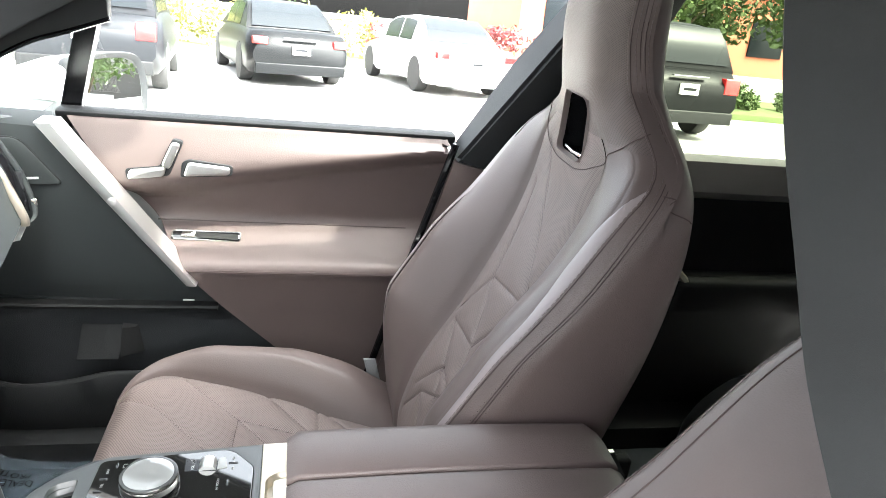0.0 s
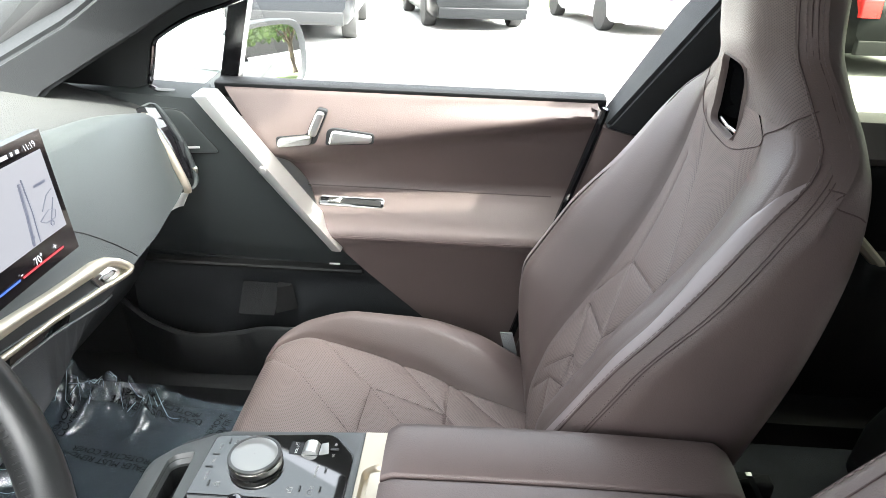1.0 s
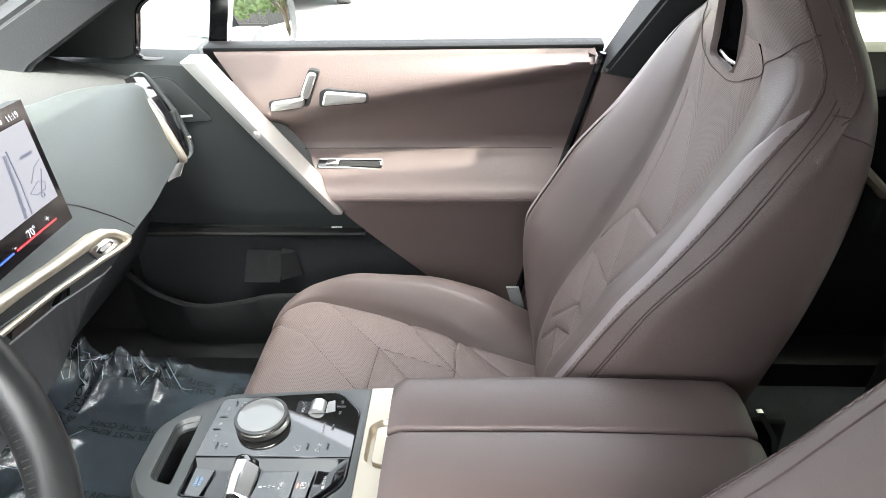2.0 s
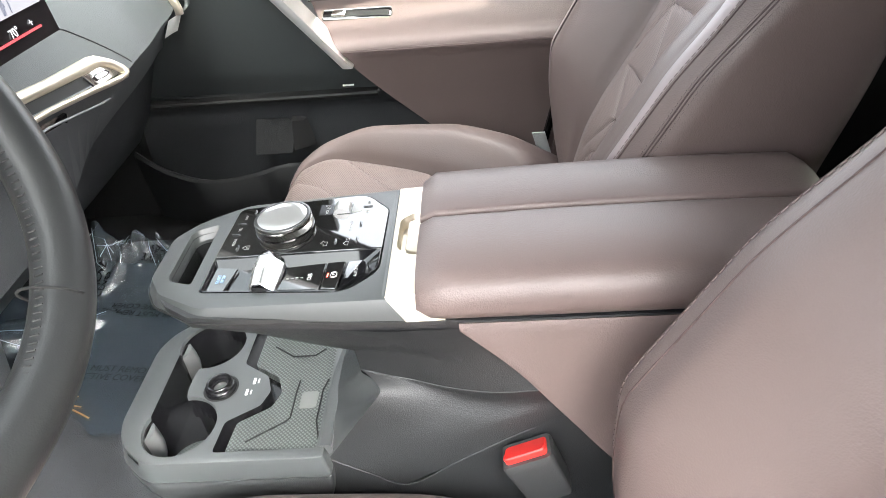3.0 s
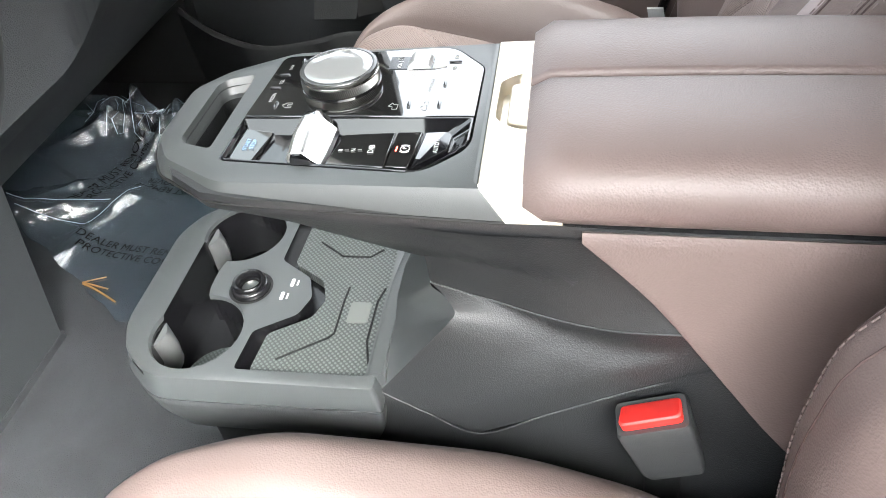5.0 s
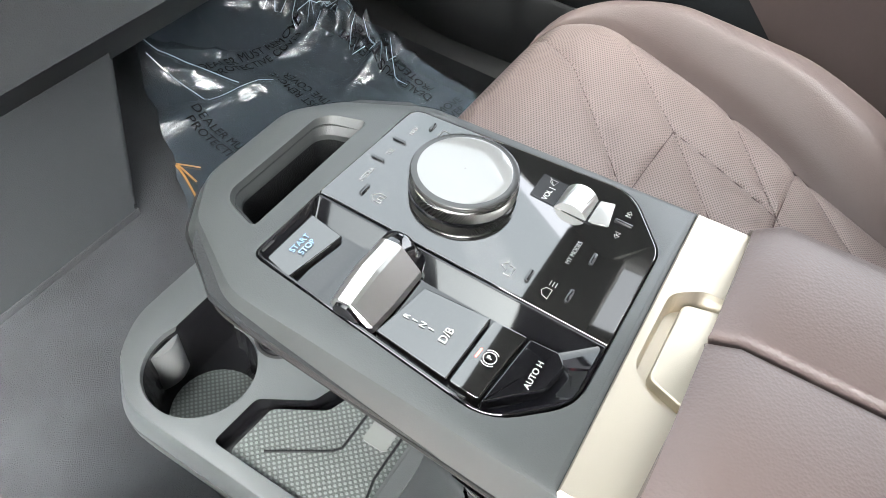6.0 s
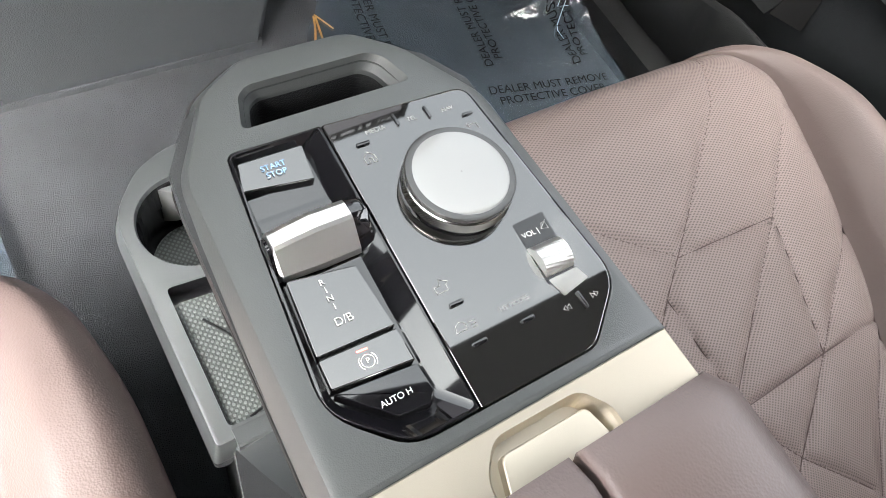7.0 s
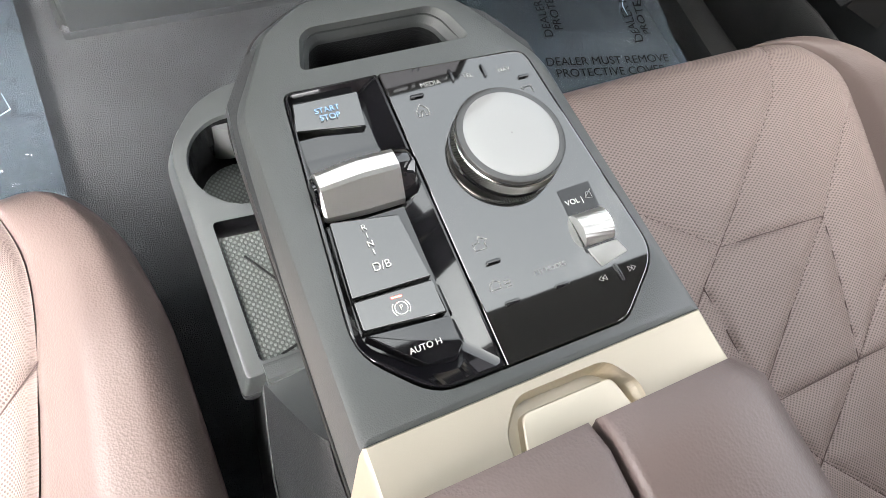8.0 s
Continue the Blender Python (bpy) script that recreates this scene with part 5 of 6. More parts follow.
    add("glove_box_slot", loft([[(dash_rows(y)[9][0] - 0.010 - d, y, dash_rows(y)[9][1] - 0.016 - d), (dash_rows(y)[9][0] - 0.002 - d, y, dash_rows(y)[9][1] - 0.012 - d), (dash_rows(y)[9][0] - 0.006 - d, y, dash_rows(y)[9][1] - 0.024 - d)] for y, d in ((0.09, 0.004), (0.10, 0), (0.19, 0), (0.20, 0.004))]), PIANO, "black glove box catch")
    # end vent by the door
    a, b = Vector((-0.488, 0.690, 1.060)), Vector((-0.440, 0.684, 0.930))
    ring = []
    for q in (0, 0.15, 0.5, 0.85, 1):
        p = a.lerp(b, q)
        w = 0.010 + 0.012 * math.sin(q * math.pi)
        ring.append([p + Vector((-0.012, -0.022, 0.006)), p + Vector((0.006, -0.022, 0.010)), p + Vector((0.010 + w * 0.6, -0.004, 0.004)), p + Vector((0.004 + w, 0.010, -0.004)), p + Vector((-0.020, 0.014, 0))])
    add("end_vent_body", loft(ring), PIANO, "black end air vent", 40)
    def band(pts, w, h, mat, lab):
        line = smooth_line(pts, 6)
        add("end_vent_frame", loft([[p + Vector((0.002 + dx * h, dy * w, 0)) for dx, dy in ((-1.2, -1), (0.3, -1), (1, -0.7), (1.15, 0), (1, 0.7), (0.2, 1), (-1.2, 1))] for p in line]), mat, lab, 60)
    band([a + Vector((0.002, -0.026, 0.000)), a.lerp(b, 0.5) + Vector((0.010, -0.024, 0.004)), b + Vector((0.012, -0.022, 0.002)), b + Vector((0.012, -0.016, -0.020))], 0.0062, 0.005, SILVER, "slim champagne vent frame")
    band([a + Vector((0.000, -0.020, 0.012)), a + Vector((0.014, 0.002, 0.006)), a.lerp(b, 0.5) + Vector((0.028, 0.010, 0)), b + Vector((0.022, 0.006, -0.002)), b + Vector((0.012, -0.012, -0.018))], 0.0035, 0.003, DASH_GREY, "dark grey outer vent frame")
    add("vent_vane", box((-0.452, 0.690, 0.955), (-0.432, 0.706, 1.000), 0.003), PILLAR)
    add("vent_thumbwheel", box((-0.424, 0.690, 0.940), (-0.412, 0.700, 0.952), 0.003), CHROME)
    add("paper_tag", sheet(lambda u, v: (-0.452 + 0.026 * u - 0.010 * v, 0.672 - 0.014 * v + 0.008 * math.sin(u * 3), 0.899 - 0.026 * v + 0.012 * u), 6, 6, thick=0.0008), PRINT, "folded white paper tag")
    return d


DASH_LOW = material("dash_lower_grey", (0.062, 0.068, 0.072), 0.55, grain=0.35, grain_size=900, stain=0.03)
build_dash()


# ---- curved display ----
def build_display():
    d = thing("curved_display", "curved black display showing a pale road map", "display", (-0.40, -0.1, 1.04))
    off = Matrix.Translation((0.40, 0.1, -1.04))

    def at(y, h, lift=0.0):
        # h: height up the screen
        x = -0.366 - 0.10 * h - lift * -0.95 + 0.10 * (y - 0.19) ** 2
        return Vector((x, y + 0.018, 1.034 + h * 0.99 + 0.12 * lift + 0.04 * (0.193 - y)))
    rings = []
    for k in range(40):
        y = 0.193 - 0.62 * k / 39
        rings.append([at(y, 0.0), at(y, 0.148), at(y, 0.148, -0.016), at(y, 0.0, -0.016)])
    bm = loft(rings)
    bm.transform(off)
    part("display_body", bm, PIANO, d, "glossy black display glass", 30)

    def panel(y0, y1, h0, h1, lift, mat, name, label=""):
        bm = sheet(lambda u, v: at(y0 + (y1 - y0) * u, h0 + (h1 - h0) * v, lift), 12, 6)
        bm.transform(off)
        return part(name, bm, mat, d, label)
    panel(0.183, -0.02, 0.034, 0.128, 0.0010, MAP_GLOW, "map_image", "pale lilac map image")
    panel(0.165, 0.085, 0.012, 0.0145, 0.0012, glow("red_bar", (0.9, 0.06, 0.08), 0.06), "temperature_bar")
    panel(0.08, 0.03, 0.012, 0.0145, 0.0012, glow("blue_bar", (0.08, 0.2, 0.8), 0.06), "temperature_bar")

    def stroke(pts, w, mat, name="map_road"):
        bm = tube([at(y, h, 0.0016) for y, h in pts], w, 5)
        bm.transform(off)
        part(name, bm, mat, d)
    stroke([(0.118, 0.036), (0.124, 0.07), (0.128, 0.105)], 0.0018, ROAD_GLOW)
    stroke([(0.130, 0.036), (0.134, 0.07), (0.134, 0.108)], 0.0009, ROAD_GLOW)
    stroke([(0.142, 0.055), (0.160, 0.062), (0.172, 0.058), (0.168, 0.050), (0.150, 0.050), (0.142, 0.055)], 0.0006, ROAD_GLOW)
    stroke([(0.150, 0.064), (0.165, 0.078), (0.178, 0.082)], 0.0006, ROAD_GLOW)
    stroke([(0.160, 0.050), (0.175, 0.072)], 0.0006, ROAD_GLOW)
    for y, h, w in ((0.16, 0.046, 0.0030), (0.121, 0.045, 0.0022)):
        stroke([(y + w * math.cos(k), h + w * math.sin(k)) for k in [j * 0.6 for j in range(11)]], 0.0007, ROAD_GLOW, "map_pin")
    for y0, y1, h in ((0.150, 0.172, 0.092), ):
        panel(y1, y0, h, h + 0.0035, 0.0014, ROAD_GLOW, "map_label")
    for y0, y1 in ((0.142, 0.148), (0.133, 0.137), (0.112, 0.128), (0.09, 0.106)):
        panel(y1, y0, 0.134, 0.1385, 0.0012, glow("status_text", (0.8, 0.8, 0.85), 0.07), "status_text")
    T = Matrix.Translation(off.translation + at(0.118, 0.019, 0.0015)) @ Matrix.Rotation(radians(90), 4, "Z") @ Matrix.Rotation(radians(72), 4, "X")
    DIGITS = glow("digits", (0.85, 0.85, 0.9), 0.07)
    letters("70°", 0.012, T, DIGITS, d)
    for text, size, y, h in (("11:19", 0.0095, 0.166, 0.136), ("+", 0.012, 0.150, 0.020), ("-", 0.012, 0.084, 0.018)):
        letters(text, size, Matrix.Translation(at(y, h, 0.0015) - at(0.118, 0.019, 0.0015)) @ T, DIGITS, d)
    return d


MAP_GLOW = glow("map_light", (0.52, 0.51, 0.57), 0.052)
ROAD_GLOW = glow("road_light", (0.14, 0.15, 0.22), 0.06)
build_display()


# ---- steering wheel ----
def build_wheel():
    w = thing("steering_wheel", "black leather steering wheel", "steering wheel", (-0.226, -0.343, 1.160))
    Z = Matrix.Rotation(radians(58), 4, "Y")
    pts = []
    for k in range(72):
        a = 2 * math.pi * k / 72
        r = 0.183 / (abs(math.cos(a)) ** 2.25 + abs(math.sin(a)) ** 2.25) ** (1 / 2.25)
        pts.append(Z @ Vector((r * math.cos(a) * 0.98, r * math.sin(a), 0)))
    part("rim", tube(pts, 0.0165, 14, closed=True), WHEEL_LEATHER, w, "black leather rim")
    a0 = radians(31)
    rad = Vector((math.cos(a0), math.sin(a0), 0))
    seam = [Z @ (rad * (0.183 * 0.985 + 0.0170 * math.cos(q)) + Vector((0.003 * math.sin(q), -0.004 * math.sin(q), 0.0170 * math.sin(q)))) for q in [2 * math.pi * k / 24 for k in range(24)]]
    part("rim_seam", tube(seam, 0.0009, 5, closed=True), VOID, w)
    part("hub", plate(fillet([(-0.07, -0.075), (0.05, -0.075), (0.06, 0.075), (-0.07, 0.075)], 0.03), -0.05, 0.0, 0.012, Z @ Matrix.Translation((0, 0, -0.02))), BLACK_PLASTIC, w, "black hub")
    for s in (-1, 1):
        part("spoke", loft([[Z @ Vector(p) for p in ((-0.02, s * y, z), (0.02, s * y, z), (0.02, s * y, z - 0.015), (-0.02, s * y, z - 0.015))] for y, z in ((0.06, -0.022), (0.12, -0.012), (0.172, 0.004))]), PILLAR, w, "dark spoke")
        part("spoke_trim", loft([[Z @ Vector(p) for p in ((-0.012, s * y, z), (0.010, s * y, z), (0.010, s * y, z - 0.004), (-0.012, s * y, z - 0.004))] for y, z in ((0.09, -0.012), (0.13, -0.006), (0.165, 0.008))]), SILVER, w, "champagne spoke trim")
    part("column", turned([(0.05, -0.06), (0.05, -0.25), (0.05, -0.45)], Z, 24), BLACK_PLASTIC, w)
    bm = bmesh.new()
    for k in range(60):
        a = 0.2 + 1.6 * k / 60
        p = Z @ Vector((0.1665 * math.cos(a), 0.1665 * math.sin(a), 0.006))
        tube([p, p + (Z @ Vector((0.002 * math.cos(a), 0.002 * math.sin(a), 0.004)))], 0.0005, 5, bm=bm)
    tagged(part("stitching", bm, VOID, w), kind="stuff")
    return w


WHEEL_LEATHER = material("black_wheel_leather", (0.015, 0.016, 0.0165), 0.38, grain=0.06, grain_size=900, spec=0.5)
build_wheel()


WALL_DARK = material("light_block_grey", (0.38, 0.38, 0.38), 0.8, grain=0.4, grain_size=60)
CARGLASS = material("dark_car_glass", (0.01, 0.012, 0.014), 0.15, spec=0.15)


# ---- floor, footwells and shell ----
def structure(name, bm, mat, label, smooth=40):
    return tagged(part(name, bm, mat, None, "", smooth), label, name.split("_")[0], kind="structure")


structure("floor", sheet(lambda u, v: (-1.0 + 2.7 * u, -0.80 + 1.60 * v, 0.358 - 0.0 * u + 0.22 * max(0, (-0.72 - (-1.0 + 2.7 * u)))), 60, 40), CARPET, "dark grey carpeted car floor")
structure("firewall", box((-1.10, -0.80, 0.34), (-1.0, 0.80, 1.05)), CARPET, "dark carpeted bulkhead")
structure("sill_trim", loft([[(x, 0.70, 0.36), (x, 0.705, 0.415), (x, 0.73, 0.425), (x, 0.93, 0.42), (x, 0.93, 0.30), (x, 0.70, 0.30)] for x in (-1.05, 1.9)]), BLACK_PLASTIC, "black plastic door sill")
structure("side_wall", box((-1.10, 0.80, 0.25), (-0.66, 0.90, 1.10)), BLACK_PLASTIC, "dark footwell side trim")
cd = thing("footwell_divider", "grey plastic panel below the dash in the middle", "trim panel", (-0.8, 0, 0.36))
bm = loft([[(-1.0, y, 0.35) for y in (-0.18, 0.20)] + [(-1.0, 0.20, 0.82), (-1.0, -0.18, 0.82)], [(-0.668, -0.175, 0.35), (-0.668, 0.185, 0.35), (-0.60, 0.19, 0.70), (-0.60, -0.17, 0.70)]])
bm.transform(Matrix.Translation((0.8, 0, -0.36)))
bmesh.ops.bevel(bm, geom=bm.edges[:], offset=0.012, segments=3, affect="EDGES")
part("divider_panel", bm, DASH_LOW, cd, "smooth dark grey panel")
part("divider_foot", box((0.10, -0.172, -0.005), (0.137, 0.182, 0.012), 0.004), CARPET, cd, "carpeted foot strip")

# front pillar, windscreen and roof
ap = thing("pillar_front", "dark grey windscreen pillar trim", "pillar", (-0.6, 0.74, 1.05), kind="structure")
bm = loft([[(-1.00, 0.60, 0.95), (-0.98, 0.80, 0.95), (-0.80, 0.82, 0.95), (-0.75, 0.60, 0.95)], [(-0.79, 0.59, 1.10), (-0.76, 0.80, 1.19), (-0.70, 0.81, 1.165), (-0.625, 0.612, 1.098)], [(-0.56, 0.60, 1.225), (-0.535, 0.78, 1.31), (-0.515, 0.79, 1.283), (-0.470, 0.648, 1.193)], [(-0.37, 0.60, 1.36), (-0.355, 0.76, 1.39), (-0.335, 0.77, 1.362), (-0.300, 0.683, 1.298)], [(-0.12, 0.58, 1.50), (-0.07, 0.68, 1.52), (-0.05, 0.69, 1.47), (-0.03, 0.64, 1.45)]])
bmesh.ops.bevel(bm, geom=bm.edges[:], offset=0.01, segments=3, affect="EDGES")
bm.transform(Matrix.Translation((0.6, -0.74, -1.05)))
part("pillar_trim", bm, PILLAR, ap)
QUARTER = smooth_line([(-0.29, 1.262), (-0.351, 1.238), (-0.415, 1.215), (-0.467, 1.186), (-0.488, 1.168), (-0.496, 1.140), (-0.505, 1.105), (-0.510, 1.088)], 5)
sail = [(p.x, p.y) for p in QUARTER] + [(-0.54, 1.080), (-0.70, 1.085), (-0.82, 1.095), (-0.80, 1.14), (-0.62, 1.235), (-0.45, 1.31), (-0.29, 1.36)]
bm = plate(sail, -0.012, 0.012, 0.004, Matrix(((1, 0, 0, 0.6), (0, 0, -1, 0.762 - 0.74), (0, 1, 0, -1.05), (0, 0, 0, 1))))
part("pillar_sail", bm, PILLAR, ap, "dark grey trim round the quarter window")
bm = tube([(p.x + 0.002, 0.752, p.y - 0.001) for p in QUARTER] + [(-0.495, 0.756, 1.078), (-0.42, 0.76, 1.074)], 0.0045, 8)
bm.transform(Matrix.Translation((0.6, -0.74, -1.05)))
part("window_seal", bm, PIANO, ap, "black rubber window seal")

bp = thing("pillar_middle", "dark pillar trim with mauve lower cover behind the door", "pillar", (0.40, 0.77, 0.6), kind="structure")
off = Matrix.Translation((-0.40, -0.77, -0.6))
bm = loft([[(0.345, 0.755, 1.045), (0.46, 0.74, 1.02), (0.62, 0.76, 1.00), (0.62, 0.86, 1.0), (0.345, 0.84, 1.045)], [(0.47, 0.70, 1.25), (0.60, 0.69, 1.25), (0.68, 0.72, 1.25), (0.68, 0.82, 1.25), (0.45, 0.80, 1.25)], [(0.60, 0.62, 1.48), (0.70, 0.61, 1.48), (0.75, 0.64, 1.48), (0.75, 0.72, 1.48), (0.58, 0.70, 1.48)]])
bmesh.ops.bevel(bm, geom=bm.edges[:], offset=0.008, segments=2, affect="EDGES")
bm.transform(off)
part("pillar_cover", bm, PILLAR, bp, "dark grey upper pillar cover")
bm = loft([[(0.345, 0.765, 1.043), (0.46, 0.75, 1.018), (0.62, 0.77, 0.998), (0.62, 0.86, 0.998), (0.345, 0.85, 1.043)], [(0.285, 0.775, 0.80), (0.40, 0.76, 0.80), (0.60, 0.77, 0.80), (0.60, 0.86, 0.80), (0.285, 0.86, 0.80)], [(0.20, 0.785, 0.42), (0.40, 0.77, 0.42), (0.60, 0.77, 0.42), (0.60, 0.86, 0.42), (0.20, 0.86, 0.42)]])
bm.transform(off)
part("lower_cover", bm, LEATHER, bp, "mauve lower pillar cover")
bm = tube([(0.345, 0.768, 1.078), (0.285, 0.768, 0.86), (0.21, 0.775, 0.56), (0.17, 0.78, 0.42)], 0.008, 8)
bm.transform(off)
part("door_seal", bm, PIANO, bp, "black rubber door seal")

RD_TOP = material("rear_door_top", (0.22, 0.205, 0.185), 0.55, grain=0.3)
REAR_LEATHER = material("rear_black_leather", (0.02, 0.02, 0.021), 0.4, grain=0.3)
rd = thing("door_2", "closed rear passenger door with dark padding", "car door", (1.0, 0.8, 0.4), kind="structure")
off = Matrix.Translation((-1.0, -0.8, -0.4))
for nm, bm, mat, lab in (
        ("door_top", loft([[(x, 0.80, 1.078), (x, 0.786, 1.07), (x, 0.785, 1.0), (x, 0.81, 0.975), (x, 0.86, 0.975), (x, 0.86, 1.07)] for x in (0.62, 1.6)]), RD_TOP, "light grey padded door top"),
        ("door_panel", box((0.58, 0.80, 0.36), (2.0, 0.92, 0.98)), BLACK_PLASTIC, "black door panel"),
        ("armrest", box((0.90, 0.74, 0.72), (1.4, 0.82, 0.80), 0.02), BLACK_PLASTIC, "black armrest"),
        ("metal_strip", tube([(0.83, 0.775, 0.88), (0.93, 0.755, 0.785)], 0.012, 8), SILVER, "satin metal strip")):
    bm.transform(off)
    part(nm, bm, mat, rd, lab)
rs = thing("rear_seat", "black leather rear bench seat", "car seat", (1.05, 0.3, 0.36))
for y in (-0.35, 0.35):
    rings = []
    for k in range(26):
        q = k / 25
        x = 0.905 + 0.50 * q
        e = math.sqrt(max(0, 1 - (1 - min(1, q / 0.42)) ** 2))
        zt, w = 0.45 + 0.235 * e, 0.255 + 0.045 * e
        ring = []
        for j in range(40):
            a = 2 * math.pi * j / 40
            cx, sz = math.cos(a), math.sin(a)
            yy = w * math.copysign(abs(cx) ** 0.62, cx)
            zz = 0.36 + 0.02 + (zt - 0.38) * (0.5 + 0.5 * math.copysign(abs(sz) ** 0.62, sz))
            ring.append((x - 1.05, y - 0.3 + yy, zz - 0.36))
        rings.append(ring)
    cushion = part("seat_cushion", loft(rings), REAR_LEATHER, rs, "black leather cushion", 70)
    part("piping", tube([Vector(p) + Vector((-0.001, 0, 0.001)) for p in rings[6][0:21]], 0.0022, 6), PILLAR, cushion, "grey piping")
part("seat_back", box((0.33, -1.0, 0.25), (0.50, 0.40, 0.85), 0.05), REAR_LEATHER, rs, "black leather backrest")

# Unseen roof: panels leave a strip so sun lands on the passenger door.
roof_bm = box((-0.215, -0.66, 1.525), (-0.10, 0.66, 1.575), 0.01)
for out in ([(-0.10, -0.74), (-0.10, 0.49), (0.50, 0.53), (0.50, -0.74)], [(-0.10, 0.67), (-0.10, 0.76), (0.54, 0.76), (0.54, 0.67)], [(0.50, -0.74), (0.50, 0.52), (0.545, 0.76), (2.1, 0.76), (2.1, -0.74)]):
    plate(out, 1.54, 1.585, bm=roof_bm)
structure("roof", roof_bm, FABRIC, "unseen fabric headliner, its glass opening shaped to place the sun")
structure("roof_window", sheet(lambda u, v: (-0.11 + 0.66 * u, -0.68 + 1.36 * v, 1.590), 4, 4), ROOF_PANE, "tinted glass roof panel")
ws = structure("windscreen", sheet(lambda u, v: (-0.88 + 0.675 * u, (-0.70 + 1.40 * v) * (1 - 0.10 * u), 1.07 + 0.475 * u), 6, 6), WINDSCREEN_PANE, "clear windscreen")
ws.visible_shadow = False
for s in (-1, 1):
    structure("roof_rail", tube([(-0.86, s * 0.74, 1.10), (-0.50, s * 0.70, 1.33), (-0.12, s * 0.70, 1.55), (0.4, s * 0.72, 1.585), (1.2, s * 0.71, 1.58), (2.0, s * 0.66, 1.50)], 0.045, 10), FABRIC, "pale roof rail trim")
structure("rear_wall", box((2.05, -0.8, 0.3), (2.1, 0.8, 1.5)), FABRIC, "closed rear of the cabin")
structure("sill_driver", loft([[(x, -0.70, 0.36), (x, -0.705, 0.415), (x, -0.73, 0.425), (x, -0.90, 0.41), (x, -0.90, 0.28), (x, -0.70, 0.28)] for x in (-1.05, 1.9)]), BLACK_PLASTIC, "black plastic driver door sill")
# Unseen rear side with an opaque pane, added to keep sun off the seats.
structure("wall_left", box((0.62, -0.92, 0.30), (2.1, -0.80, 1.06), 0.01), BLACK_PLASTIC, "unseen dark rear side panel that blocks light on the driver side")
structure("window_left", sheet(lambda u, v: (0.66 + 1.4 * u, -0.86 + 0.20 * v, 1.05 + 0.50 * v), 2, 2, thick=0.005), CARGLASS, "unseen opaque dark pane that blocks light above the rear panel")
# Added panel, out of view: lowers the light on driver cushion and console side.
structure("door_3", box((-0.75, -0.94, 0.30), (0.43, -0.80, 1.00), 0.02), BLACK_PLASTIC, "unseen dark panel added to cut light through the driver doorway")
structure("pillar_driver", loft([[(0.42, -0.84, z0), (0.62, -0.86, z0), (0.62, -0.76, z0), (0.42, -0.74, z0)] for z0 in (0.30, 0.9)] + [[(0.47, -0.80, 1.1), (0.66, -0.82, 1.1), (0.66, -0.72, 1.1), (0.47, -0.72, 1.1)], [(0.62, -0.70, 1.50), (0.74, -0.72, 1.50), (0.74, -0.62, 1.50), (0.62, -0.62, 1.50)]]), PILLAR, "dark pillar behind the driver door")


# ---- seat buckle ----
def build_buckle():
    b = thing("seat_belt_buckle", "grey seat belt buckle with red release button", "seat belt buckle", (0.118, -0.131, 0.64))
    wd = Vector((0.90, 0.02, 0.37)).normalized()
    ax = Vector((-0.28, 0.02, 0.95))
    ax = (ax - ax.dot(wd) * wd).normalized()
    th = wd.cross(ax)
    M = Matrix(((wd.x, th.x, ax.x, 0.1145), (wd.y, th.y, ax.y, -0.134), (wd.z, th.z, ax.z, 0.733), (0, 0, 0, 1)))
    off = Matrix.Translation((-0.118, 0.131, -0.64))

    def add(name, bm, mat, label=""):
        bm.transform(off)
        return part(name, bm, mat, b, label)
    o = lambda w, d: fillet([(-w, -d), (w, -d), (w, d), (-w, d)], 0.004, 4)
    add("housing", loft([[M @ Vector((x, y + dy, z)) for x, y in o(w, d)] for w, d, z, dy in ((0.019, 0.009, -0.062, 0), (0.0215, 0.0125, -0.050, 0), (0.0235, 0.0135, -0.012, 0), (0.0240, 0.0140, -0.002, 0), (0.0228, 0.0130, 0.001, 0))]), BUCKLE_GREY, "dark grey buckle housing")
    add("release_button", loft([[M @ Vector((x, y, z + (0.0055 if y > 0 else -0.001))) for x, y in o(w, d)] for w, d, z in ((0.0200, 0.0100, -0.004), (0.0200, 0.0100, 0.002), (0.0188, 0.0088, 0.0032))]), RED, "red release button")
    for k, (dx, wv) in enumerate(((-0.002, 0.012), (0.002, 0.009), (0.001, 0.011), (0.002, 0.006))):
        add("moulded_line", loft([[M @ Vector((dx + sx * wv, -0.0142 - dd, -0.026 - 0.0055 * k + sz)) for sx, sz in ((-1, 0), (1, 0), (1, 0.0018), (-1, 0.0018))] for dd in (-0.0012, 0.0002)]), GREY_SOFT)
    add("webbing", loft([[(x - 0.010, -0.140, z), (x + 0.010, -0.143, z), (x + 0.010, -0.139, z), (x - 0.010, -0.136, z)] for x, z in ((0.200, 0.640), (0.216, 0.610), (0.236, 0.575))]), BELT_GREY, "light grey belt webbing")
    add("stalk", loft([[M @ Vector((x, y, 0)) + p for x, y in o(0.014, 0.004)] for p in (Vector((0.012, 0.004, -0.050)), Vector((0.022, 0.012, -0.10)), Vector((0.03, 0.016, -0.17)), Vector((0.03, 0.016, -0.36)))]), BLACK_PLASTIC, "black belt stalk")


BUCKLE_GREY = material("buckle_plastic", (0.034, 0.036, 0.037), 0.42, grain=0.2, grain_size=1200)
BELT_GREY = material("light_belt_webbing", (0.30, 0.31, 0.31), 0.6, grain=0.5, grain_size=1500, stain=0.1)
build_buckle()


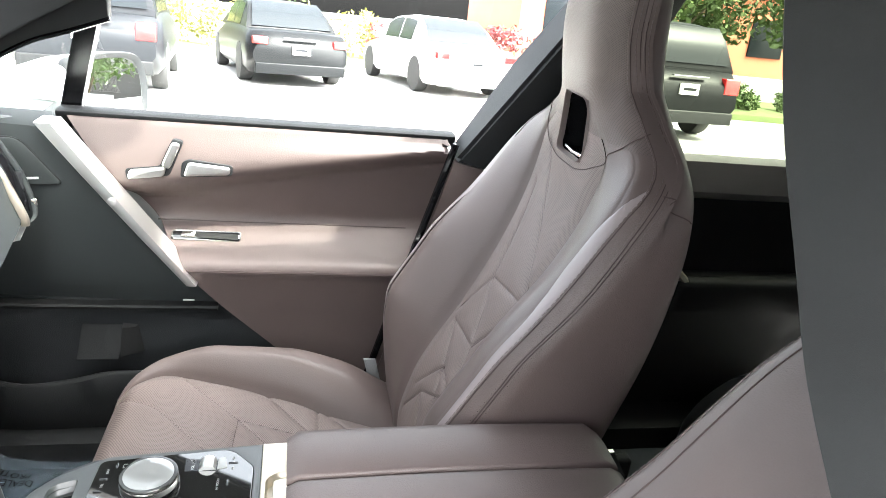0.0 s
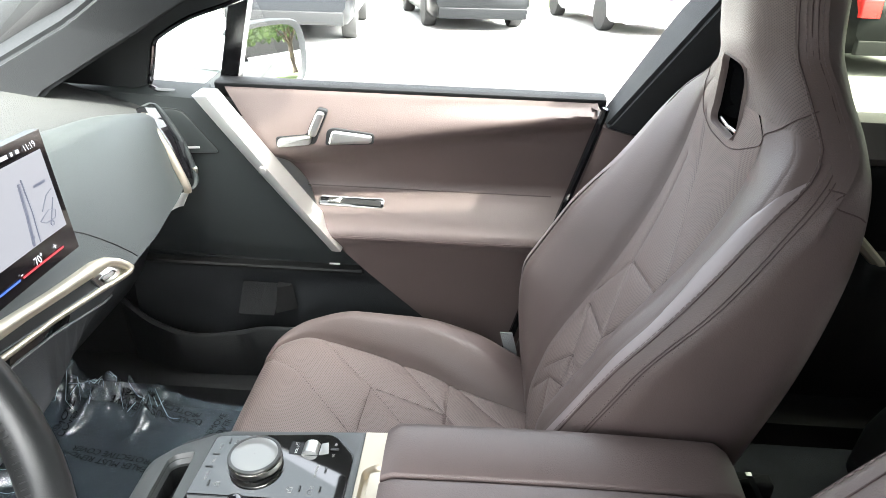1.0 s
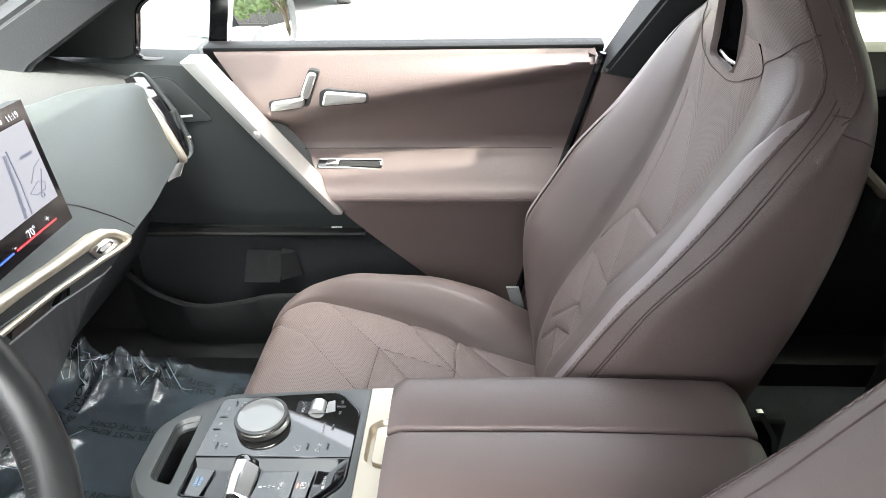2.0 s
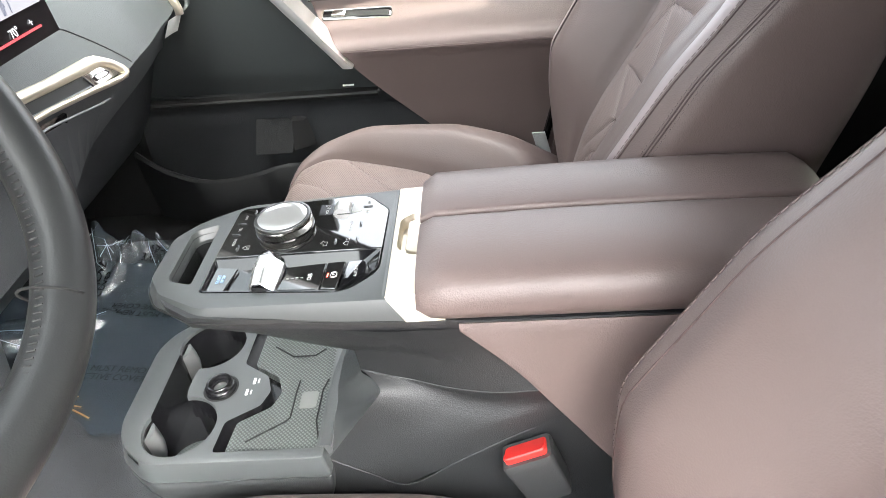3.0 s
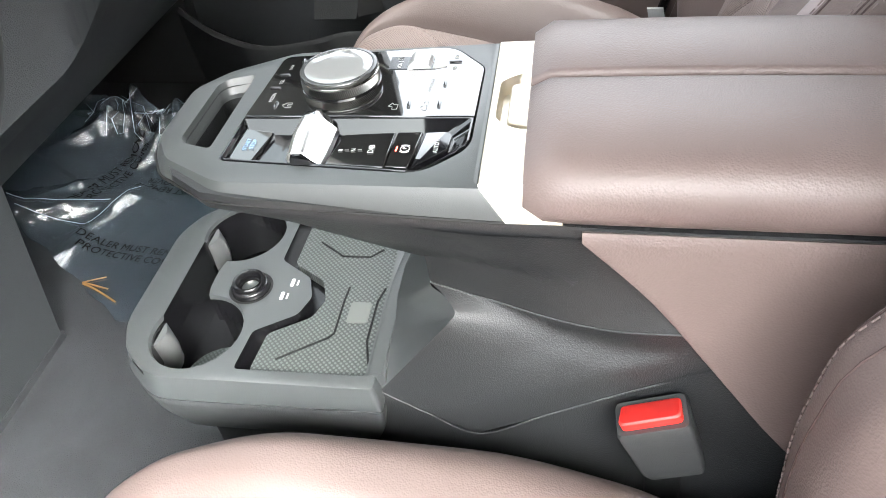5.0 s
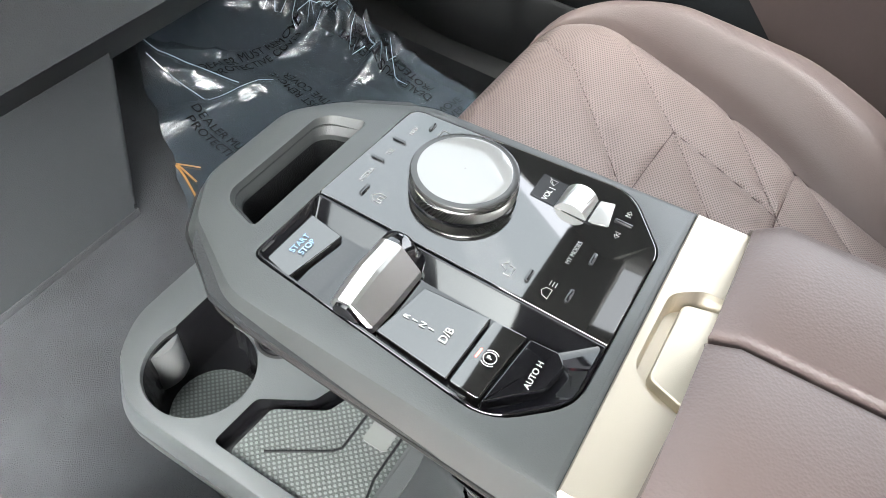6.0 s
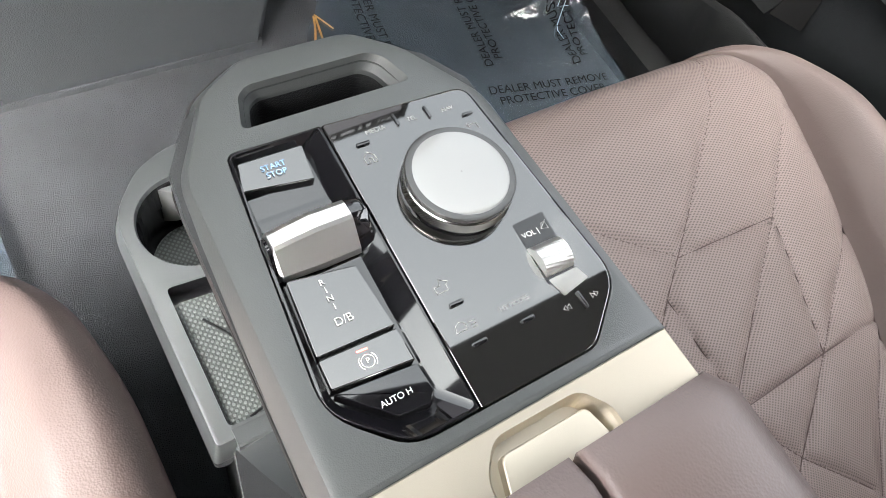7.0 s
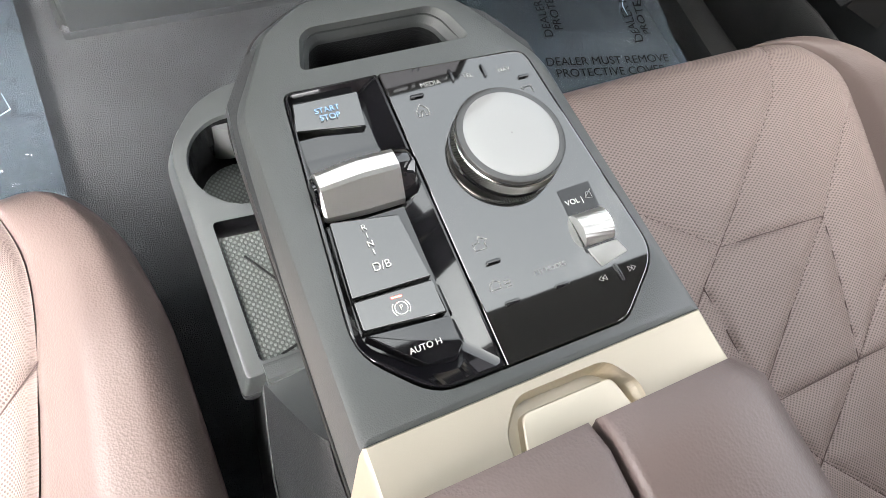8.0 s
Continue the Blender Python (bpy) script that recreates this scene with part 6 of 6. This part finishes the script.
# ---- protective film on the floor ----
# broad ridges of the passenger film: two ends, height, half width
RIDGES = [((-0.75, 0.305), (-0.69, 0.47), 0.020, 0.026), ((-0.86, 0.395), (-0.70, 0.50), 0.026, 0.024), ((-0.96, 0.47), (-0.79, 0.335), 0.022, 0.020)]


def film(name, x0, x1, y0, y1, label, seed, lift, skew=0.0):
    f = thing(name, label, "floor cover", ((x0 + x1) / 2, (y0 + y1) / 2, 0.36), "floor covers")
    rnd = random.Random(seed)
    folds = [((rnd.uniform(x0, x1), rnd.uniform(y0, y1)), rnd.uniform(0, 3.1), rnd.uniform(0.003, 0.008), rnd.uniform(0.08, 0.26)) for _ in range(9)]
    if skew:
        folds += [((-0.71, 0.44), 1.20, 0.016, 0.10), ((-0.78, 0.42), 0.55, 0.022, 0.13), ((-0.84, 0.44), 0.85, 0.026, 0.12), ((-0.58, 0.66), 1.45, 0.030, 0.12), ((-0.70, 0.66), 1.2, 0.035, 0.12), ((-0.82, 0.64), 0.7, 0.035, 0.12), ((-0.76, 0.69), 1.8, 0.04, 0.10)]

    def z(x, y):
        h = 0.372 + 0.22 * max(0, -0.72 - x) + 0.006 * noise.noise((x * 5, y * 5, seed)) + 0.0035 * noise.noise((x * 13, y * 9, seed)) + 0.0012 * noise.noise((x * 34, y * 26, seed))
        for (a, b), an, hh, ln in folds:
            dx, dy = x - a, y - b
            u, v = dx * math.cos(an) + dy * math.sin(an), -dx * math.sin(an) + dy * math.cos(an)
            if abs(u) < ln:
                h += hh * (1 - abs(u) / ln) * math.exp(-(v / 0.011) ** 2)
        if skew:
            for a, b, hh, ww in RIDGES:
                q = max(0.0, min(1.0, ((x - a[0]) * (b[0] - a[0]) + (y - a[1]) * (b[1] - a[1])) / ((b[0] - a[0]) ** 2 + (b[1] - a[1]) ** 2)))
                h += hh * (1 - 0.6 * q) * math.exp(-(dist_seg((x, y), a, b) / ww) ** 2)
        e = lift(x, y)
        return h + e + 0.5 * e * (noise.noise((x * 40, y * 40, 3)) + 0.6 * noise.noise((x * 90, y * 60, 5)))
    w = lambda a: 0.018 * noise.noise((a * 9, seed, 0))

    def g(u, v):
        x = x0 + (x1 - x0) * u + w(v * 1.2) * (1 - u)
        ya = y0 + skew * max(0, -0.59 - x)
        y = ya + (y1 - ya) * v + w(u * 1.3 + 5) * (1 - v)
        return (x - (x0 + x1) / 2, y - (y0 + y1) / 2, z(x, y) - 0.36)
    part("film_sheet", sheet(g, 130, 130), FILM, f, "clear wrinkled plastic film", 80)
    return f, z


def film_print(f, z, x, y, turn, size=0.026):
    o = f.location
    M = Matrix.Translation((x - o.x, y - o.y, z(x, y) + 0.004 - 0.36)) @ Matrix.Rotation(radians(turn), 4, "Z")
    ob = letters("DEALER MUST REMOVE\nPROTECTIVE COVER", size, M, PRINT_DARK, f, "printed_notice", 0.0)
    for v in ob.data.vertices:
        v.co.z = z(v.co.x + o.x, v.co.y + o.y) + 0.0025 - 0.36


ORANGE_PRINT = material("orange_print", (0.40, 0.20, 0.06), 0.4, stain=0.5, stain_size=60)
# Pale film colour for fold lines: the reflected glint is painted in.
GLINT = material("film_glint", (0.40, 0.46, 0.52), 0.12, stain=0.3, stain_size=60, coat=1.0, spec=0.9)
FILM = bpy.data.materials.new("clear_film")
FILM.use_nodes = True
nt = FILM.node_tree
pb = nt.nodes["Principled BSDF"]
pb.inputs["Coat Weight"].default_value, pb.inputs["Coat Roughness"].default_value, pb.inputs["Coat IOR"].default_value = 1.0, 0.06, 2.0
pb.inputs["Base Color"].default_value, pb.inputs["Roughness"].default_value = (0.080, 0.104, 0.128, 1), 0.08
tr, mx, nz, bp_ = (nt.nodes.new("ShaderNode" + k) for k in ("BsdfTransparent", "MixShader", "TexNoise", "Bump"))
tr.inputs[0].default_value = (0.86, 0.89, 0.92, 1)
nz.inputs["Scale"].default_value, nz.inputs["Detail"].default_value, nz.inputs["Distortion"].default_value = 13, 5, 1.2
bp_.inputs["Strength"].default_value, bp_.inputs["Distance"].default_value = 0.35, 0.006
nt.links.new(nz.outputs[0], bp_.inputs["Height"])
nt.links.new(bp_.outputs[0], pb.inputs["Normal"])
nt.links.new(bp_.outputs[0], pb.inputs["Coat Normal"])
mx.inputs[0].default_value = 0.55
nt.links.new(tr.outputs[0], mx.inputs[1])
nt.links.new(pb.outputs[0], mx.inputs[2])
nt.links.new(mx.outputs[0], nt.nodes["Material Output"].inputs[0])
fa, za = film("floor_film", -0.97, -0.25, 0.205, 0.700, "clear wrinkled protective film printed with black words on carpet", 3, lambda x, y: 0.05 * max(0, 1 - (0.700 - y) / 0.10) * max(0, min(1, (-0.45 - x) * 5)), 0.66)
for x, y, a in ((-0.632, 0.345, -7.7), (-0.605, 0.514, 170), (-0.752, 0.535, 80), (-0.56, 0.655, 172), (-0.43, 0.56, 78)):
    film_print(fa, za, x, y, a, 0.0205)
# Thin pale rods along the creases stand in for their highlights.
rnd = random.Random(5)
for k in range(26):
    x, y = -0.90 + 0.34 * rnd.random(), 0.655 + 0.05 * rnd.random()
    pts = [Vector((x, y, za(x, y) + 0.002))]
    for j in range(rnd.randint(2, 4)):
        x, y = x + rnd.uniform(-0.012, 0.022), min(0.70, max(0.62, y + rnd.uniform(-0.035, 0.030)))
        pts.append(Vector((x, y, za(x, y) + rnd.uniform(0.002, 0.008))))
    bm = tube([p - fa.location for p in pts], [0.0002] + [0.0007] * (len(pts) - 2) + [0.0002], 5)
    part("crease_glint", bm, GLINT, fa, "crease in the film, its glint painted pale")
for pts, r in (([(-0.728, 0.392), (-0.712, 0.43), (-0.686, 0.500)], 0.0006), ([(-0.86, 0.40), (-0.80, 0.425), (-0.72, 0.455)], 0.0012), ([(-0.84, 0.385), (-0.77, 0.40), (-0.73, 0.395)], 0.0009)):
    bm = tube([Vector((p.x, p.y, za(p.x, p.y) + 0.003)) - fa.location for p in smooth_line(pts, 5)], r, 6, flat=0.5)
    part("crease_glint", bm, GLINT, fa, "crease in the film, its glint painted pale")
fb, zb = film("floor_film", -0.90, -0.36, -0.66, -0.215, "clear wrinkled protective film on the driver side carpet", 8, lambda x, y: 0.012)
# Unseen wall, added only to limit daylight through the driver side.
structure("wall_outside", box((-6.0, -3.3, -0.2), (7.0, -3.0, 2.0)), WALL_DARK, "unseen plain wall added to limit light from the driver side")
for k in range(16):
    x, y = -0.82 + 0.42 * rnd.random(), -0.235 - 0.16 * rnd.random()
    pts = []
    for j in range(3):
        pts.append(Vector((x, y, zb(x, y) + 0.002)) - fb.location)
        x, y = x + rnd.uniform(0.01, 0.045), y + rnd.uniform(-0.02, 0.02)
    part("crease_glint", tube(pts, [0.0002, 0.0006, 0.0002], 5), GLINT, fb, "crease in the film, its glint painted pale")
for ends in (((-0.680, 0.270), (-0.648, 0.287)), ((-0.676, 0.270), (-0.632, 0.262)), ((-0.678, 0.268), (-0.650, 0.258), (-0.607, 0.237))):
    bm = tube([Vector((p.x, p.y, za(p.x, p.y) + 0.0025)) - fa.location for p in smooth_line(ends, 5)], 0.0016, 6, flat=0.2)
    part("printed_mark", bm, ORANGE_PRINT, fa, "small orange printed stroke")
bm = sheet(lambda u, v: (-0.60 + 0.06 * u, -0.50 + 0.10 * v, zb(-0.60 + 0.06 * u, -0.50 + 0.10 * v) + 0.003), 8, 6)
bm.transform(Matrix.Translation(-fb.location))
part("tape", bm, FILM, fb, "strip of clear tape")
rw = part("window_pane", sheet(lambda u, v: (0.60 + 1.35 * u, 0.862 - 0.17 * v * v - 0.02 * v, 1.06 + 0.44 * v), 4, 6), PRIVACY_PANE, None)
rw.parent = rd
rw.location = (-1.0, -0.8, -0.4)


# ---- belt hanging before the driver seat ----
WEBBING = material("belt_webbing", (0.017, 0.018, 0.018), 0.8, grain=0.15, grain_size=1500, stain=0.1)
belt = thing("seat_belt", "dark grey seat belt webbing hanging before the driver seat", "seat belt", (0.30, -0.40, 1.0))
bm = loft([[(x + a - 0.30, y + b + 0.40, z - 1.0) for a, b in ((0, 0), (0.018, -0.022), (0.036, -0.036), (0.056, -0.049), (0.057, -0.047), (0.037, -0.033), (0.020, -0.019), (0.001, 0.002))] for x, y, z in smooth_line([(0.275, -0.165, 1.545), (0.284, -0.195, 1.46), (0.295, -0.227, 1.35), (0.309, -0.262, 1.26), (0.320, -0.285, 1.20), (0.320, -0.368, 1.10), (0.300, -0.42, 1.0), (0.275, -0.45, 0.90)], 5)])
part("webbing", bm, WEBBING, belt)
bm = box((-0.10, -0.125, 0.535), (-0.03, -0.085, 0.555), 0.006)
part("belt_anchor", bm, BLACK_PLASTIC, belt, "black belt anchor")


# ---- car park outside; it falls gently away from the car ----
SLOPE = Matrix.Rotation(radians(-3.9), 4, "X")
CONCRETE = material("pale_concrete", (0.36, 0.355, 0.34), 0.9, grain=0.6, grain_size=60, stain=0.12, stain_size=1.5)
LEAF = material("hedge_leaves", (0.075, 0.115, 0.035), 0.7, stain=0.4, stain_size=3)
LEAF_YELLOW = material("yellow_shrub_leaves", (0.20, 0.19, 0.05), 0.7, stain=0.4, stain_size=3)
LEAF_RED = material("red_shrub_leaves", (0.16, 0.03, 0.035), 0.7, stain=0.4, stain_size=3)
GRASS = material("lawn_grass", (0.09, 0.12, 0.04), 0.9, grain=1.0, grain_size=40, stain=0.4, stain_size=2)
BARK = material("tree_bark", (0.12, 0.09, 0.07), 0.9, grain=1.0, grain_size=30)
TYRE = material("tyre_rubber", (0.02, 0.02, 0.02), 0.8)
RIM = material("alloy_rim", (0.45, 0.45, 0.46), 0.35, 0.9)
TAIL = material("tail_lamp_red", (0.45, 0.015, 0.015), 0.2, coat=0.7)
CLAY = material("terracotta_wall", (0.42, 0.13, 0.07), 0.8, stain=0.1, stain_size=1.0)
structure("ground", sheet(lambda u, v: SLOPE @ Vector((-400 + 800 * u, -400 + 800 * v, 0)), 40, 40), CONCRETE, "pale sunlit concrete car park")


def car(kind, mat, at, turn, label):
    """A parked car seen from behind; its own y axis points forward."""
    c = thing("parked_car", label, "car", (0, 0, 0), "parked cars")
    c.matrix_world = SLOPE @ Matrix.Translation((*at, 0)) @ Matrix.Rotation(radians(turn), 4, "Z")
    suv = kind == "suv"
    w, h, L, belt = (0.96, 1.72, 4.7, 1.05) if suv else (0.92, 1.45, 4.8, 0.92)
    low = 0.26 if suv else 0.20
    body = [(0.0, low + 0.16, belt - 0.22), (0.05, low + 0.05, belt - 0.06), (0.35, low, belt), (1.2, low, belt + 0.02), (3.0, low, belt), (L - 1.0, low, belt - 0.10), (L - 0.15, low + 0.05, belt - 0.25), (L, low + 0.2, belt - 0.4)]
    rings = []
    for k in range(25):
        y = L * k / 24
        z0, z1 = spline(body, y)
        f = spline([(0, 0.90), (0.3, 0.985), (1.5, 1.0), (3.5, 1.0), (L - 0.3, 0.93), (L, 0.80)], y)[0]
        half = [(w * f * 0.90, z0), (w * f * 0.99, z0 + 0.10), (w * f, (z0 + z1) / 2), (w * f * 0.98, z1 - 0.10), (w * f * 0.90, z1), (w * f * 0.5, z1 + 0.015)]
        rings.append([(a, y, b) for a, b in half] + [(-a, y, b) for a, b in half[::-1]])
    part("body", loft(rings), mat, c, "", 50)
    top = [(0.22, 0.02), (0.32, 0.55), (0.55, 0.93), (1.2, 1.0), (2.3, 0.97), (2.9, 0.72), (3.5, 0.02)] if suv else [(0.75, 0.02), (1.15, 0.62), (1.6, 0.95), (2.2, 1.0), (2.7, 0.93), (3.2, 0.55), (3.75, 0.02)]
    rings = []
    for k in range(21):
        y = top[0][0] + (top[-1][0] - top[0][0]) * k / 20
        q = spline(top, y)[0]
        z = belt + (h - belt) * q
        half = [(w * 0.90, belt - 0.02), (w * (0.90 - 0.10 * q), belt + (z - belt) * 0.6), (w * (0.90 - 0.18 * q), z - 0.04 * q), (w * 0.45, z)]
        rings.append([(a, y, b) for a, b in half] + [(-a, y, b) for a, b in half[::-1]])
    part("cabin", loft(rings), mat, c, "", 50)
    # glass laid just proud of the cabin
    y0, y1 = (0.235, 0.50) if suv else (0.80, 1.50)
    def rear(u, v):
        y = y0 + (y1 - y0) * v
        q = spline(top, y)[0]
        return ((u - 0.5) * 2 * w * (0.80 - 0.14 * q), y - 0.022, belt + (h - belt) * q + 0.012)
    part("rear_window", sheet(rear, 6, 8, thick=0.01), CARGLASS, c, "dark rear window")
    for s in (-1, 1):
        for a, b in (((0.62, 1.45), (1.55, 2.75)) if suv else ((1.45, 2.15), (2.22, 3.05))):
            def side(u, v):
                y = a + (b - a) * u
                q = spline(top, y)[0]
                t = 0.08 + 0.78 * v
                return (s * (w * (0.90 - 0.17 * q * t) + 0.008), y, belt + (h - belt) * q * t)
            part("side_window", sheet(side, 5, 4, thick=0.01), CARGLASS, c, "dark side window")
        zl = belt - 0.16
        part("tail_lamp", box((s * w * 0.80 - 0.16 if s > 0 else s * w * 0.80 - 0.10, -0.012, zl - (0.16 if suv else 0.05)), (s * w * 0.80 + 0.10 if s > 0 else s * w * 0.80 + 0.16, 0.16, zl + 0.07), 0.02), TAIL, c, "red tail lamp")
        part("exhaust", box((s * 0.62 - 0.11, -0.03, low + 0.06), (s * 0.62 + 0.11, 0.05, low + 0.12), 0.015), RIM, c, "bright exhaust trim")
        for yw in (0.95, L - 0.95):
            W = Matrix.Translation((s * (w - 0.11), yw, 0.345)) @ Matrix.Rotation(radians(90 * s), 4, "Y")
            t = part("wheel", turned([(0.20, -0.11), (0.33, -0.11), (0.345, -0.07), (0.345, 0.07), (0.33, 0.11), (0.24, 0.115)], W, 32), TYRE, c, "black tyre")
            bm = turned([(0.24, 0.10), (0.235, 0.115), (0.21, 0.09)], W, 32)
            for k in range(10):
                a = 2 * math.pi * k / 10
                R = W @ Matrix.Rotation(a, 4, "Z")
                box((0.03, -0.018, 0.085), (0.225, 0.018, 0.110), bm=bm, place=R)
            part("rim", bm, RIM, t, "alloy rim")
    part("bumper", box((-w * 0.86, -0.035, low + 0.02), (w * 0.86, 0.06, low + 0.20), 0.02), BLACK_PLASTIC if suv else mat, c, "lower bumper")
    part("plate_panel", box((-0.16, -0.03, belt - 0.36), (0.16, 0.06, belt - 0.20), 0.006), PRINT, c, "pale number plate")
    part("plate_bar", box((-0.11, -0.034, belt - 0.30), (0.11, -0.02, belt - 0.26)), CAR_GREY, c)
    part("trunk_bar", box((-0.30, -0.02, belt - 0.10), (0.30, 0.05, belt - 0.085)), RIM, c, "bright name bar")
    return c


car("suv", CAR_GREY, (-2.68, 9.6), 6, "dark grey SUV parked with its tail to us")
car("suv", CAR_GREY, (-5.85, 8.9), 6, "dark grey SUV at the end of the parked row")
car("sedan", CAR_DARK, (0.12, 12.2), 13, "dark sedan parked with its tail to us")
car("sedan", CAR_WHITE, (3.40, 12.6), 12, "white sedan parked with its tail to us")
car("suv", CAR_DARK, (13.5, 5.2), -70, "black SUV standing further back in the car park")
car("suv", CAR_DARK, (5.70, 8.9), 4, "black SUV with red tail lamps parked on concrete")


def clumps(name, label, category, mat, centre, size, n, leaf, seed, trunk=None):
    t = thing(name, label, category, (0, 0, 0))
    t.matrix_world = SLOPE @ Matrix.Translation(centre)
    rnd = random.Random(seed)
    bm = bmesh.new()
    lumps = [(Vector((rnd.uniform(-1, 1) * size[0], rnd.uniform(-1, 1) * size[1], rnd.uniform(0.15, 1) * size[2])), rnd.uniform(0.25, 0.5) * min(size[1], size[2])) for _ in range(max(6, n // 90))]
    for _ in range(n):
        c, r = rnd.choice(lumps)
        d = Vector((rnd.gauss(0, 1), rnd.gauss(0, 1), rnd.gauss(0, 1))).normalized() * r * rnd.uniform(0.6, 1.1)
        p = c + d
        p.z = max(p.z, 0.02)
        a, b = Vector((rnd.gauss(0, 1), rnd.gauss(0, 1), rnd.gauss(0, 1))).normalized(), Vector((rnd.gauss(0, 1), rnd.gauss(0, 1), rnd.gauss(0, 1))).normalized()
        s = leaf * rnd.uniform(0.6, 1.3)
        vs = [bm.verts.new(p + q) for q in (a * s, b * s * 0.6, -a * s, -b * s * 0.6)]
        bm.faces.new(vs)
    if trunk:
        bm.transform(Matrix.Translation((0, 0, trunk)))
    part("crown" if trunk else "foliage", bm, mat, t, "", 0)
    if trunk:
        bt = tube([(0, 0, 0), (0.05, 0, trunk * 0.5), (0.0, 0.05, trunk + 0.6)], [0.16, 0.12, 0.07], 10)
        for k in range(5):
            a = k * 1.3
            tube([(0, 0, trunk * 0.85), (0.5 * math.cos(a), 0.5 * math.sin(a), trunk + 0.5), (1.0 * math.cos(a), 1.0 * math.sin(a), trunk + 1.0)], [0.06, 0.04, 0.02], 6, bm=bt)
        part("trunk", bt, BARK, t)
    return t


bed = plate([(-30, 18.6), (7.5, 18.2), (7.5, 24), (-30, 24)], 0.0, 0.14, 0.03)
bed.transform(SLOPE)
structure("kerb", bed, GRASS, "raised planted strip behind the parked cars")
bed = plate([(7.0, 12.6), (40, 11.2), (40, 24), (7.5, 24)], 0.0, 0.14, 0.03)
bed.transform(SLOPE)
structure("lawn", bed, GRASS, "green lawn beside the car park")
wall = box((7.2, 16.4, 0), (40, 16.7, 0.75), 0.02)
wall.transform(SLOPE)
structure("wall_low", wall, CONCRETE, "low pale concrete wall")
for i, (x, m, nm) in enumerate(((-6, LEAF, "green"), (-2.2, LEAF_YELLOW, "yellow green"), (0.8, LEAF_YELLOW, "yellow green"), (3.6, LEAF_RED, "red leaved"), (6.0, LEAF_RED, "red leaved"))):
    clumps("shrub", nm + " shrub in the planted strip", "shrub", m, (x, 20.2, 0.1), (1.4, 0.8, 1.1), 1800, 0.07, 20 + i)
for i, x in enumerate((8.6, 11.4, 14.2)):
    clumps("hedge", "clipped green hedge along the lawn", "hedge", LEAF, (x, 13.9 - i * 0.1, 0.1), (1.5, 0.45, 0.45), 1800, 0.06, 40 + i)
for i, (x, y) in enumerate(((12.5, 22.0), (17.0, 20.0), (22.0, 23.0), (-8.0, 30.0), (-2.0, 32.0), (26.0, 9.0), (28.0, 13.5), (27.0, 5.0))):
    clumps("tree", "leafy green tree beyond the car park", "tree", LEAF, (x, y, 0), (2.2, 2.0, 3.0), 6000, 0.14, 60 + i, 1.6)
hs = thing("building", "terracotta walled low building", "building", (0, 0, 0))
hs.matrix_world = SLOPE
part("wall", box((9.5, 30.0, 0.0), (24.0, 40.0, 4.0), 0.05), CLAY, hs, "terracotta wall")
part("roof", box((9.2, 29.6, 4.0), (24.3, 40.4, 4.3), 0.05), CONCRETE, hs, "pale roof edge")
for k in range(4):
    part("window", box((10.6 + 3.4 * k, 29.93, 1.2), (12.4 + 3.4 * k, 30.1, 2.8), 0.02), CARGLASS, hs, "dark window")


# ---- belt ends beside the seats ----
PALE_WEB = material("pale_belt_webbing", (0.34, 0.35, 0.35), 0.6, grain=0.6, grain_size=1500, stain=0.1)
lap = thing("seat_belt", "pale grey lap belt end beside the passenger seat", "seat belt", (0.20, 0.64, 0.50))
bm = loft([[(a + dx, b, h) for a, b in ((-0.012, -0.002), (0.012, -0.002), (0.012, 0.002), (-0.012, 0.002))] for dx, h in ((0.015, -0.11), (0.008, 0.05), (0.0, 0.11), (-0.012, 0.155))])
part("webbing", bm, PALE_WEB, lap, "pale woven webbing")
part("anchor_cover", box((-0.016, -0.008, -0.135), (0.046, 0.008, -0.09), 0.004), BLACK_PLASTIC, lap, "black anchor cover")
tongue = thing("seat_belt_buckle", "black passenger belt buckle with bright metal edge", "seat belt buckle", (0.45, 0.11, 0.74))
part("housing", box((-0.020, -0.006, -0.12), (0.030, 0.016, 0.085), 0.006), BLACK_PLASTIC, tongue, "black buckle housing")
part("metal_edge", loft([[(x - 0.0035, -0.012, z), (x + 0.0035, -0.012, z), (x + 0.0035, -0.006, z), (x - 0.0035, -0.006, z)] for x, z in ((-0.008, 0.104), (0.016, 0.064), (0.024, 0.02))]), CHROME, tongue, "bright metal edge")
